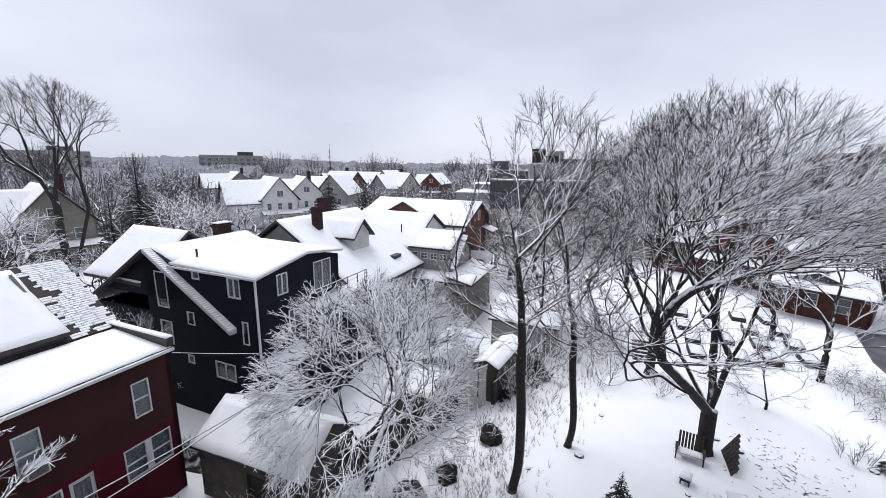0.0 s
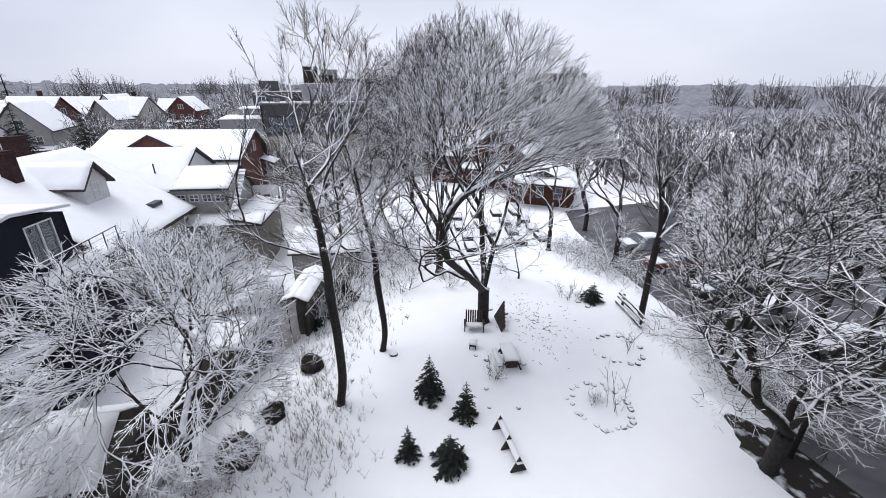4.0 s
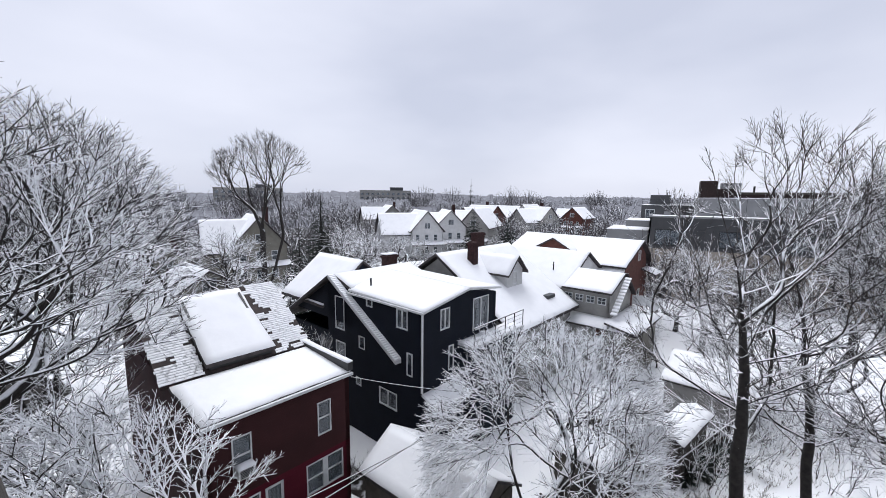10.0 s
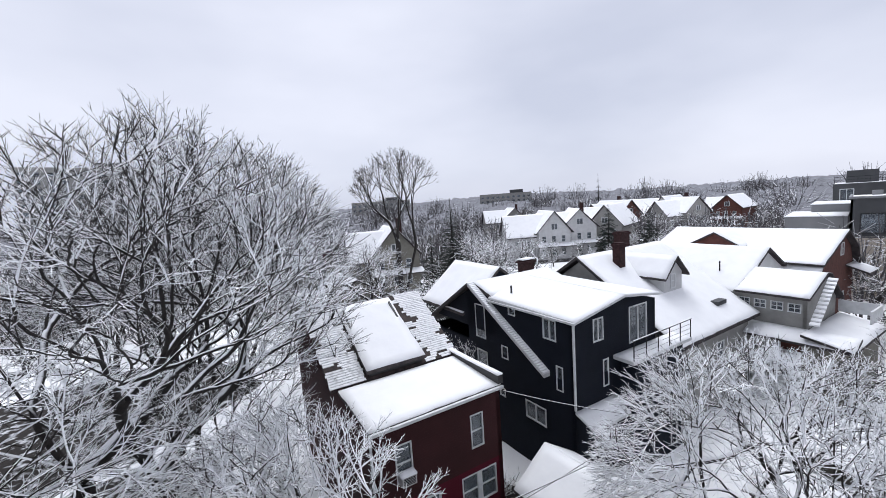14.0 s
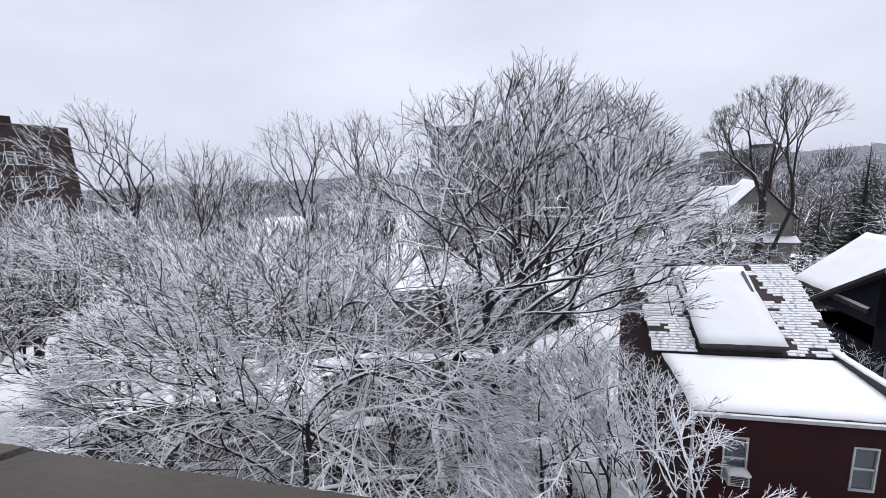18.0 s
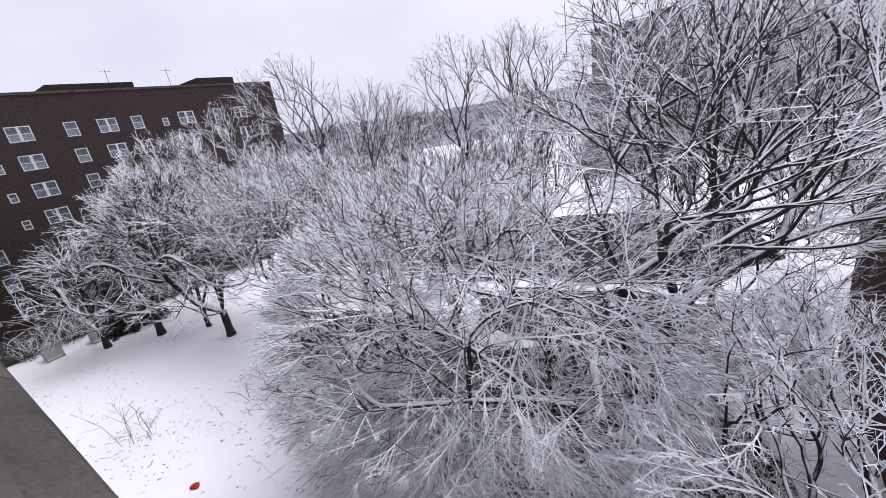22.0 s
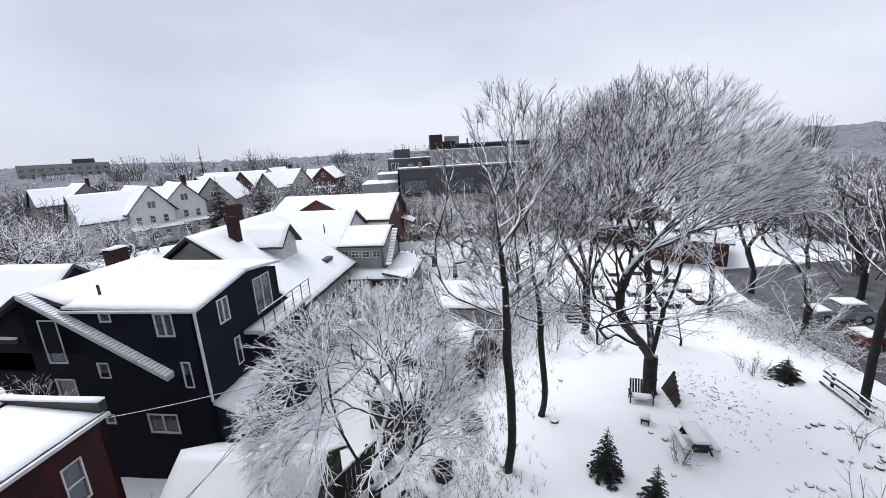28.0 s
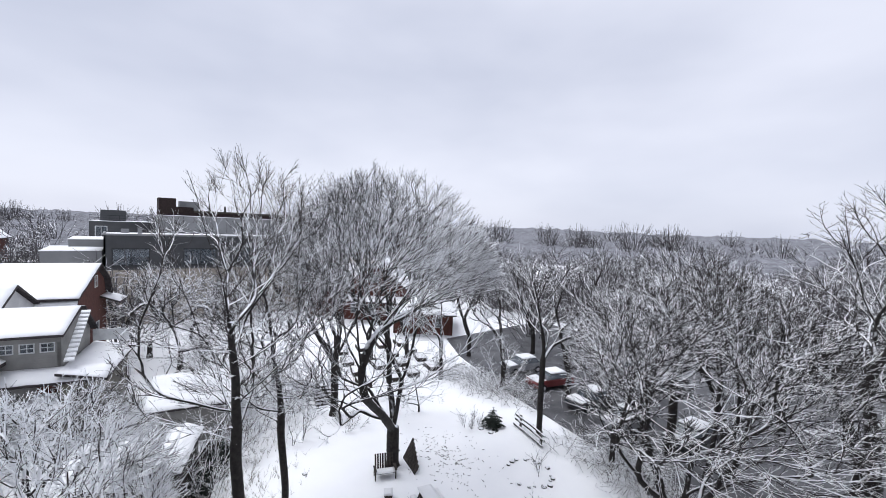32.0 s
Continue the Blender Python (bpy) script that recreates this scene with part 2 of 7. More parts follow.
def box(bm, x0, y0, z0, x1, y1, z1, rot=None):
    v = [bm.verts.new((x, y, z)) for x, y, z in product((x0, x1), (y0, y1), (z0, z1))]
    for f in ((0, 1, 3, 2), (4, 6, 7, 5), (0, 4, 5, 1), (2, 3, 7, 6), (0, 2, 6, 4), (1, 5, 7, 3)):
        bm.faces.new([v[i] for i in f])
    if rot:
        for w in v:
            w.co = rot @ w.co
    return v


def boxes(*rows):
    bm = bmesh.new()
    for r in rows:
        box(bm, *r)
    return bm


def slab(bm, top, thick):
    """A solid under a flat polygon."""
    a = [bm.verts.new(p) for p in top]
    b = [bm.verts.new((p[0], p[1], p[2] - thick)) for p in top]
    n = len(a)
    bm.faces.new(a)
    bm.faces.new(b[::-1])
    for i in range(n):
        bm.faces.new((a[i], b[i], b[(i + 1) % n], a[(i + 1) % n]))


def snow_sheet(bm, quad, thick=0.12, step=0.45, seed=1, ragged=0.10, inset=0.0):
    """Snow lying on a four-sided slope: a thick, softly uneven sheet with a ragged rounded rim."""
    a, b, c, d = (Vector(p) for p in quad)
    nu = max(3, int(max((b - a).length, (c - d).length) / step))
    nv = max(3, int(max((d - a).length, (c - b).length) / step))
    top, low = {}, {}
    for i in range(nu + 1):
        for j in range(nv + 1):
            s, t = i / nu, j / nv
            p = (a.lerp(b, s)).lerp(d.lerp(c, s), t)
            h = thick * (0.85 + 0.35 * noise.noise((p.x * 0.5 + seed, p.y * 0.5, p.z * 0.5)))
            rim = i in (0, nu) or j in (0, nv)
            if rim:
                mid = (a + b + c + d) / 4
                p = p + (mid - p).normalized() * (inset + ragged * noise.noise((p.x * 2.1 + seed, p.y * 2.1, p.z * 2.1)) * 0.5)
                h *= 0.7
            top[i, j] = bm.verts.new(p + Vector((0, 0, h)))
            if rim:
                low[i, j] = bm.verts.new(p + Vector((0, 0, 0.004)))
    for i in range(nu):
        for j in range(nv):
            bm.faces.new((top[i, j], top[i + 1, j], top[i + 1, j + 1], top[i, j + 1]))
    ring = [(i, 0) for i in range(nu)] + [(nu, j) for j in range(nv)] + [(i, nv) for i in range(nu, 0, -1)] + [(0, j) for j in range(nv, 0, -1)]
    for k, e in enumerate(ring):
        g = ring[(k + 1) % len(ring)]
        bm.faces.new((top[e], low[e], low[g], top[g]))
    bmesh.ops.recalc_face_normals(bm, faces=bm.faces)


def snow_on(parent, quads, thick=0.12, seed=1, **kw):
    bm = bmesh.new()
    for k, q in enumerate(quads):
        snow_sheet(bm, q, thick, seed=seed + k * 7, **kw)
    return part("snow_cover", bm, "roof_snow", parent, "smooth white snow lying on the roof", True)


def wall_cells(bm, length, z0, z1, holes, m, thick=0.2):
    """A wall from (0, 0) along x with true openings (x0, z0, x1, z1), outer face on y = 0, placed by m."""
    xs = sorted({0.0, length, *[h[0] for h in holes], *[h[2] for h in holes]})
    zs = sorted({z0, z1, *[h[1] for h in holes], *[h[3] for h in holes]})
    nx, nz = len(xs) - 1, len(zs) - 1
    full = [[not any(h[0] - 1e-4 < (xs[i] + xs[i + 1]) / 2 < h[2] + 1e-4 and h[1] - 1e-4 < (zs[j] + zs[j + 1]) / 2 < h[3] + 1e-4 for h in holes) for j in range(nz)] for i in range(nx)]
    vs = {}

    def v(i, j, k):
        if (i, j, k) not in vs:
            vs[i, j, k] = bm.verts.new(m @ Vector((xs[i], thick * k, zs[j])))
        return vs[i, j, k]

    for i in range(nx):
        for j in range(nz):
            if not full[i][j]:
                continue
            bm.faces.new((v(i, j, 0), v(i + 1, j, 0), v(i + 1, j + 1, 0), v(i, j + 1, 0)))
            bm.faces.new((v(i, j, 1), v(i, j + 1, 1), v(i + 1, j + 1, 1), v(i + 1, j, 1)))
            if i == 0 or not full[i - 1][j]:
                bm.faces.new((v(i, j, 0), v(i, j + 1, 0), v(i, j + 1, 1), v(i, j, 1)))
            if i == nx - 1 or not full[i + 1][j]:
                bm.faces.new((v(i + 1, j, 0), v(i + 1, j, 1), v(i + 1, j + 1, 1), v(i + 1, j + 1, 0)))
            if j == 0 or not full[i][j - 1]:
                bm.faces.new((v(i, j, 0), v(i, j, 1), v(i + 1, j, 1), v(i + 1, j, 0)))
            if j == nz - 1 or not full[i][j + 1]:
                bm.faces.new((v(i, j + 1, 0), v(i + 1, j + 1, 0), v(i + 1, j + 1, 1), v(i, j + 1, 1)))


def window_part(parent, m, x0, z0, x1, z1, style="sash", frame_mat="white", fw=0.07, blind=0.0, name="window", label=""):
    """A framed window set in an opening of a wall that stands on y = 0 of m; panes are parts of it."""
    w, h = x1 - x0, z1 - z0
    bm = boxes((-0.01, -0.03, -0.01, fw, 0.09, h + 0.01), (w - fw, -0.03, -0.01, w + 0.01, 0.09, h + 0.01), (fw, -0.03, h - fw, w - fw, 0.09, h + 0.01), (fw, -0.03, -0.01, w - fw, 0.09, fw))
    cells = []
    if style == "sash":
        box(bm, fw, 0.0, h / 2 - 0.03, w - fw, 0.07, h / 2 + 0.03)
        cells = [(fw, fw, w - fw, h / 2 - 0.03), (fw, h / 2 + 0.03, w - fw, h - fw)]
    elif style == "pair":
        box(bm, w / 2 - 0.035, -0.02, fw, w / 2 + 0.035, 0.08, h - fw)
        cells = [(fw, fw, w / 2 - 0.035, h - fw), (w / 2 + 0.035, fw, w - fw, h - fw)]
    elif style == "twin_sash":
        box(bm, w / 2 - 0.12, -0.03, fw, w / 2 + 0.12, 0.08, h - fw)
        for a, b in ((fw, w / 2 - 0.12), (w / 2 + 0.12, w - fw)):
            box(bm, a, 0.0, h / 2 - 0.03, b, 0.07, h / 2 + 0.03)
            cells += [(a, fw, b, h / 2 - 0.03), (a, h / 2 + 0.03, b, h - fw)]
    elif style == "grid":
        box(bm, w / 2 - 0.02, 0.0, fw, w / 2 + 0.02, 0.06, h - fw)
        for half in ((fw, w / 2 - 0.02), (w / 2 + 0.02, w - fw)):
            box(bm, half[0], 0.0, h / 2 - 0.02, half[1], 0.06, h / 2 + 0.02)
            cells += [(half[0], fw, half[1], h / 2 - 0.02), (half[0], h / 2 + 0.02, half[1], h - fw)]
    else:
        cells = [(fw, fw, w - fw, h - fw)]
    at = m @ Matrix.Translation((x0, 0.0, z0))
    win = part(name, bm, frame_mat, parent, label)
    win.matrix_basis = at
    for a, b, c, d in cells:
        part("pane", boxes((a - 0.01, 0.035, b - 0.01, c + 0.01, 0.045, d + 0.01)), "glass", win)
    if blind:
        part("blind", boxes((fw, 0.10, h * (1 - blind), w - fw, 0.115, h - 0.02)), "blind", win, "pale drawn blind")
    return win


def face(x, y, rz):
    """The frame of a wall in its house: x along the wall, y into the house."""
    return pose(x, y, 0, 0, 0, rz)


GRID = -12.0

# ---------------------------------------------------------------- ground


def ground_height(x, y):
    near = max(0.0, 1 - math.hypot(x, y) / 90)
    return near * (0.10 * noise.noise((x * 0.18, y * 0.18, 3.0)) + 0.035 * noise.noise((x * 0.9, y * 0.9, 7.0)))


def build_ground():
    ax = [-2500, -1200, -600, -300, -160, -100, -75] + [-60 + i * 1.0 for i in range(121)] + [75, 100, 160, 300, 600, 1200, 2500]
    verts = [(x, y, ground_height(x, y)) for y in ax for x in ax]
    n = len(ax)
    faces = [(j * n + i, j * n + i + 1, (j + 1) * n + i + 1, (j + 1) * n + i) for j in range(n - 1) for i in range(n - 1)]
    ob = part("ground", (verts, faces), "snow", None, "", True)
    tagged(ob, "snow-covered gardens and yards, reaching the horizon", "ground", "", "structure")


build_ground()



def thin_patch(name, cx, cy, rx, ry, seed, label, mat="dark_ground", lift=0.012, ring=40):
    """An uneven sheet laid just above the ground, its rim sunk below it."""
    verts, faces = [], []
    rings = 9
    for j in range(rings + 1):
        for k in range(ring):
            a = 2 * math.pi * k / ring
            edge = 1 + 0.28 * noise.noise((math.cos(a) * 1.6, math.sin(a) * 1.6, seed)) + 0.12 * noise.noise((math.cos(a) * 6, math.sin(a) * 6, seed))
            x, y = cx + rx * edge * j / rings * math.cos(a), cy + ry * edge * j / rings * math.sin(a)
            verts.append((x, y, ground_height(x, y) + (lift if j < rings else -0.03)))
    for j in range(rings):
        for k in range(ring):
            d = (k + 1) % ring
            faces.append((j * ring + k, j * ring + d, (j + 1) * ring + d, (j + 1) * ring + k))
    ob = part(name, (verts, faces), mat, None, "", True)
    return tagged(ob, label, "ground", "", "structure")


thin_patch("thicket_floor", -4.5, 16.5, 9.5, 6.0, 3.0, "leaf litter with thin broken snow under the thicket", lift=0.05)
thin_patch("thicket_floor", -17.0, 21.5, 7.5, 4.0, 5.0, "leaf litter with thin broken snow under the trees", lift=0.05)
# Added to darken pale gaps where close trees leave no ground in sight.
thin_patch("thicket_floor", -2.0, 26.5, 7.5, 4.6, 43.0, "added dark sheet with broken snow between the trees", lift=0.045)
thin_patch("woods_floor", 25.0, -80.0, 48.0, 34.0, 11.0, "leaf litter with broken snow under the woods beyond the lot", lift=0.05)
# Two dark sheets added over far ground that trunks and bushes would hide.
thin_patch("woods_floor", 100.0, 95.0, 60.0, 60.0, 17.0, "added dark sheet with broken snow between the far gardens", lift=0.05)
thin_patch("woods_floor", 190.0, 70.0, 75.0, 70.0, 19.0, "added dark sheet with broken snow in the far woods", lift=0.04)
thin_patch("woods_floor", -8.0, 41.0, 24.0, 10.0, 13.0, "dark mottled ground with broken snow under the tall trees", lift=0.05)
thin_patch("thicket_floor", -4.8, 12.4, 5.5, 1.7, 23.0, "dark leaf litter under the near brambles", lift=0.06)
thin_patch("yard_floor", 3.2, 12.6, 3.2, 5.6, 37.0, "dark mottled ground with broken snow under the trees by the red house", lift=0.055)
thin_patch("lot_verge", 5.6, -20.6, 3.6, 1.8, 41.0, "dark mottled ground under the spreading tree by the lot", lift=0.05)
thin_patch("side_yard", 15.0, 11.2, 0.9, 3.2, 29.0, "dark mottled ground between the red and the blue house", lift=0.05)
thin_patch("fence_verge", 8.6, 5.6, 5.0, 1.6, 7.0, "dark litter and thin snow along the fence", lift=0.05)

# ---------------------------------------------------------------- trees


class Wood:
    """Gathers tapered limbs as tubes: thick ones for the trunk part, thin ones for the crown part."""

    def __init__(self):
        self.v, self.f = ([], []), ([], [])

    def tube(self, which, pts, radii, sides):
        vs, fs = self.v[which], self.f[which]
        base = len(vs)
        turn = (base * 0.618) % 1.0 * 6.283
        n = len(pts)
        for k, (p, r) in enumerate(zip(pts, radii)):
            d = (pts[min(k + 1, n - 1)] - pts[max(k - 1, 0)])
            a = d.orthogonal().normalized() if abs(d.z) < 0.9 * d.length else d.cross(Vector((1, 0, 0))).normalized()
            if abs(d.z) < 0.95 * d.length:
                a = d.cross(Vector((0, 0, 1))).normalized()
            b = d.normalized().cross(a)
            for s in range(sides):
                w = 2 * math.pi * s / sides + turn
                vs.append(p + (a * math.cos(w) + b * math.sin(w)) * r)
        for k in range(n - 1):
            for s in range(sides):
                t = (s + 1) % sides
                fs.append((base + k * sides + s, base + k * sides + t, base + (k + 1) * sides + t, base + (k + 1) * sides + s))


def off_axis(rng, d, angle, roll=None):
    a = d.orthogonal().normalized()
    b = d.cross(a).normalized()
    w = rng.uniform(0, 2 * math.pi) if roll is None else roll
    return (d * math.cos(angle) + (a * math.cos(w) + b * math.sin(w)) * math.sin(angle)).normalized()


class Strands:
    """Limbs kept as lines first, so that a crown can be brought to its true height and spread before it gets its thickness."""

    def __init__(self):
        self.rows = []

    def add(self, pts, r0, r1):
        self.rows.append((pts, r0, r1))


def bend_line(rng, p, d, length, bend, lift, steps):
    pts = [p]
    step = length / steps
    g = rng.gauss
    for _ in range(steps):
        d = Vector((d.x + g(0, bend), d.y + g(0, bend), d.z + g(0, bend) + lift))
        d.normalize()
        p = p + d * step
        pts.append(p)
    return pts, d


def spray(st, rng, p, d, length, r, K, subs):
    """One long fine branch, nearly straight, with short twigs to both sides of it."""
    line, _d = bend_line(rng, p, d, length, 0.06, K["twig_lift"], 2)
    st.add(line, r, r * 0.4)
    side = d.cross(Vector((rng.gauss(0, 0.35), rng.gauss(0, 0.35), 1))).normalized()
    for k in range(subs):
        x = (0.15 + 0.8 * (k + rng.random()) / subs) * 2
        i = min(int(x), 1)
        q = line[i].lerp(line[i + 1], x - i)
        c = (line[i + 1] - line[i]).normalized()
        w = radians(rng.uniform(*K["twig_angle"]))
        c = c * math.cos(w) + side * (math.sin(w) * (1 if k % 2 else -1)) + Vector((0, 0, K["twig_up"] * rng.random() + rng.gauss(0, 0.12)))
        c.normalize()
        L = length * rng.uniform(0.28, 0.5) * (1.15 - 0.3 * x)
        st.add([q, q + c * L], r * 0.75, r * 0.3)


def twigs(st, rng, pts, n, length, r, K):
    """Side twigs along a line, each with its own smaller ones."""
    for _ in range(n):
        x = (0.12 + 0.86 * rng.random()) * (len(pts) - 1)
        i = min(int(x), len(pts) - 2)
        p = pts[i].lerp(pts[i + 1], x - i)
        d = (pts[i + 1] - pts[i]).normalized()
        c = off_axis(rng, d, radians(rng.uniform(*K["twig_angle"])))
        c.z = c.z * K["flat"] + K["twig_up"]
        c.normalize()
        spray(st, rng, p, c, length * rng.uniform(0.55, 1.2), r, K, K["subtwigs"])


def fork_growth(rng, pos, par, tips, crown, base, height, spread, K):
    """Limbs fork again and again, each side shoot turning towards free space, until they reach the crown's uneven dome."""
    pos, par = list(pos), list(par)
    cx, cy = crown
    zm = base + (height - base) * K["mid"]
    ph = rng.uniform(0, 6.283, 4)
    step = K["step"]
    crowd = {}

    def cell(p):
        return (int(p[0] / 0.7), int(p[1] / 0.7), int(p[2] / 0.7))

    def fill(p):
        a, b, c = cell(p)
        return sum(crowd.get((a + i, b + j, c + k), 0) for i in (-1, 0, 1) for j in (-1, 0, 1) for k in (-1, 0, 1))

    def outside(p):
        dx, dy = p[0] - cx, p[1] - cy
        w = math.atan2(dy, dx)
        rough = 1 + 0.08 * math.sin(2 * w + ph[0]) + 0.07 * math.sin(3 * w + ph[1]) + 0.05 * math.sin(7 * w + ph[2] + p[2])
        rho = math.hypot(dx, dy) / (spread * rough)
        low = base - K["skirt"] * min(rho, 1.2) ** 2 - 0.3
        k = (p[2] - zm) / ((height - zm) * (1 + 0.06 * math.sin(5 * w + ph[3]))) if p[2] > zm else (zm - p[2]) / max(0.4, zm - low)
        return rho ** K["boxy"] + abs(k) ** K["boxy"]

    def unit(v):
        return v / (np.linalg.norm(v) + 1e-9)

    def turned(d, angle, roll):
        a = unit(np.cross(d, (0.31, 0.52, 0.79) if abs(d[2]) > 0.9 else (0.0, 0.0, 1.0)))
        b = np.cross(d, a)
        return unit(d * math.cos(angle) + (a * math.cos(roll) + b * math.sin(roll)) * math.sin(angle))

    queue = collections.deque()
    ends = set(range(len(pos))) - set(par)
    for tip in tips:
        d = unit(pos[tip] - pos[par[tip]])
        if tip not in ends:
            queue.append((tip, turned(d, math.radians(90 - rng.uniform(*K["limb_rise"])), rng.uniform(0, 6.283)), K["seg"] * rng.uniform(0.8, 1.25), 0, None))
            continue
        count = K["limbs"]
        turn = rng.uniform(0, 6.283)
        for k in range(count):
            el = math.radians(90 - rng.uniform(*K["limb_rise"])) if count > 1 else 0.1
            i = tip
            for _ in range(int(rng.integers(0, K["limb_drop"] + 1))):
                if par[i] >= 0 and par[par[i]] >= 0:
                    i = par[i]
            if k == 0:
                i, el = tip, el * 0.35
            queue.append((i, turned(d, el, turn + 6.283 * k / count + rng.normal(0, 0.25)), K["seg"] * rng.uniform(0.8, 1.25), 0, None))
    while queue and len(pos) < K["most"]:
        i, d, left, order, heading = queue.popleft()
        heading = d if heading is None else heading
        seg = left
        grown = True
        while left > 0:
            rho = math.hypot(pos[i][0] - cx, pos[i][1] - cy) / spread
            d = unit(d + heading * K["keep"] + rng.normal(0, K["wander"], 3) + np.array((0, 0, K["up"] - (K["droop"] * rho if order else 0))))
            if d[2] < K["least_rise"]:
                d[2] = K["least_rise"]
                d = unit(d)
            p = pos[i] + d * step
            if outside(p) > rng.uniform(0.86, 1.08) or p[2] < 0.5:
                grown = False
                break
            c = cell(p)
            crowd[c] = crowd.get(c, 0) + 1
            pos.append(p)
            par.append(i)
            i = len(pos) - 1
            left -= step
        if not grown:
            continue
        nxt = max(K["seg_least"], seg * K["seg_ratio"])
        roll = rng.uniform(0, 6.283)
        best = min((fill(pos[i] + turned(d, a, r) * (nxt + 0.3)) + rng.uniform(0, 2.5) + K["uphill"] * max(0.0, 0.25 - turned(d, a, r)[2]), a, r) for r in (roll, roll + 2.1, roll + 4.2) for a in (math.radians(rng.uniform(*K["fork"])),))
        if best[0] < K["full"] + K["uphill"] * 0.3:
            queue.append((i, turned(d, best[1], best[2]), nxt * rng.uniform(0.75, 1.15), order + 1, None))
        queue.append((i, turned(d, math.radians(rng.uniform(3, 11)), best[2] + 3.14), nxt * rng.uniform(0.85, 1.2), order + 1, heading))
    return pos, par


CROWN = dict(taper=0.66, fan=2, leader=0, limbs=4, limb_drop=3, limb_rise=(25, 65), boxy=2.0, seg=1.8, seg_ratio=0.82, seg_least=0.7, fork=(30, 52), full=13, most=7000, flat=0.75, smooth=1, step=0.3, up=0.03, wander=0.05, droop=0.0, twigs=0.6, twig_len=0.6, subtwigs=3, twig_angle=(28, 55), twig_up=0.15, twig_lift=0.02, thin=0.012, fine=0.05, skirt=0.0, mid=0.42, leader_shoots=2.2, keep=0.32, least_rise=-0.12, uphill=9.0)
BROOM = dict(limb_rise=(30, 70), flat=1.0, up=0.03, twig_up=0.22, twig_lift=0.04, twig_angle=(18, 48), fork=(26, 46))
WEEPING = dict(limbs=5, limb_rise=(12, 60), up=0.05, droop=0.10, twig_lift=-0.05, twig_up=0.0, skirt=1.2, wander=0.06, least_rise=-0.5, uphill=3.0)


def tree(name, x, y, height, spread, seed, label, twig="twig", trunk_r=0.22, clear=0.25, stems=None, crown=(0, 0), K=None, group="", z=0.0, category="tree", curve=0.0):
    """A bare snowy tree that fills a crown of a given height and radius: trunk and limbs in one part, fine wood in the other."""
    rng = np.random.default_rng(seed)
    rpy = random.Random(seed)
    K = {**CROWN, **(K or {})}
    base = height * clear
    pos, par = [], []
    step = K["step"]
    for sx, sy, tx, ty, share in stems or [(0, 0, crown[0] * 0.3 / height, crown[1] * 0.3 / height, 1.0)]:
        n = max(3, int(base * share / step))
        side = rng.normal(0, 0.03, (n + 1, 2)).cumsum(0)
        for k in range(n + 1):
            s = k / n
            h = base * share * s
            pos.append(np.array([sx + tx * h + side[k][0] * step, sy + ty * h + side[k][1] * step - curve * math.sin(3.14 * s ** 0.65), h - (0.25 if k == 0 else 0)]))
            par.append(len(pos) - 2 if k else -1)
    if K["leader"]:
        i = len(pos) - 1
        p, d = pos[i], np.array([crown[0] * 0.5 / height, crown[1] * 0.5 / height, 1.0])
        for _ in range(int((height * K["leader"] - base) / step)):
            d = d + rng.normal(0, 0.05, 3)
            d /= np.linalg.norm(d)
            p = p + d * step
            pos.append(p)
            par.append(i)
            i = len(pos) - 1
    tips_at = [i for i in range(len(pos)) if i == len(pos) - 1 or par[i + 1] == -1]
    if K["leader"]:
        # shoots all along the leader, shorter towards its top
        tips_at += [i for i in range(len(pos)) if pos[i][2] > base and rng.random() < K["leader_shoots"] * step and i not in tips_at]
    roots = [i for i, q in enumerate(par) if q < 0]
    reach = K["twig_len"] * 0.55
    pos, par = fork_growth(rng, pos, par, tips_at, crown, base, height - reach, spread - reach, K)
    n = len(pos)
    children = [[] for _ in range(n)]
    for i, q in enumerate(par):
        if q >= 0:
            children[q].append(i)
    A = np.array(pos)
    par_a = np.array(par)
    main = np.array([c[0] if c else -1 for c in children])
    free = (par_a >= 0) & (main >= 0)
    for _ in range(K["smooth"]):
        A[free] = A[free] * 0.5 + (A[par_a[free]] + A[main[free]]) * 0.25
    pos = list(A)
    # thickness: each fork carries the sum of what it bears
    tips = np.ones(n)
    for i in range(n - 1, -1, -1):
        if children[i]:
            tips[i] = sum(tips[c] for c in children[i])
    most = max(tips[i] for i in roots)
    thin = K["thin"]
    rad = thin + (trunk_r - thin) * ((tips - 1) / max(1.0, most - 1)) ** K["taper"]
    wood = Wood()
    V = [Vector(p) for p in pos]
    starts = [(None, r) for r in roots]
    chains = []
    while starts:
        prev, i = starts.pop()
        line = [prev] if prev is not None else []
        while True:
            line.append(i)
            if not children[i]:
                break
            best = max(children[i], key=lambda c: tips[c])
            starts += [(i, c) for c in children[i] if c != best]
            i = best
        chains.append(line)
    for line in chains:
        rr = [min(rad[i], rad[line[1]] if len(line) > 1 else 9) for i in line]
        if par[line[0]] == -1:
            rr[0] *= 1.5
        cut = sum(1 for r in rr if r > 0.03)
        if cut >= 1:
            part_pts = [V[i] for i in line[: cut + 1]]
            if len(part_pts) > 1:
                wood.tube(0, part_pts, rr[: cut + 1], 8 if rr[0] > 0.1 else 5)
        rest = line[max(0, cut):] if cut < 1 else line[cut:]
        if len(rest) > 1:
            wood.tube(1, [V[i] for i in rest], [rad[i] for i in rest], 3)
    # twigs on the thin wood
    st = Strands()
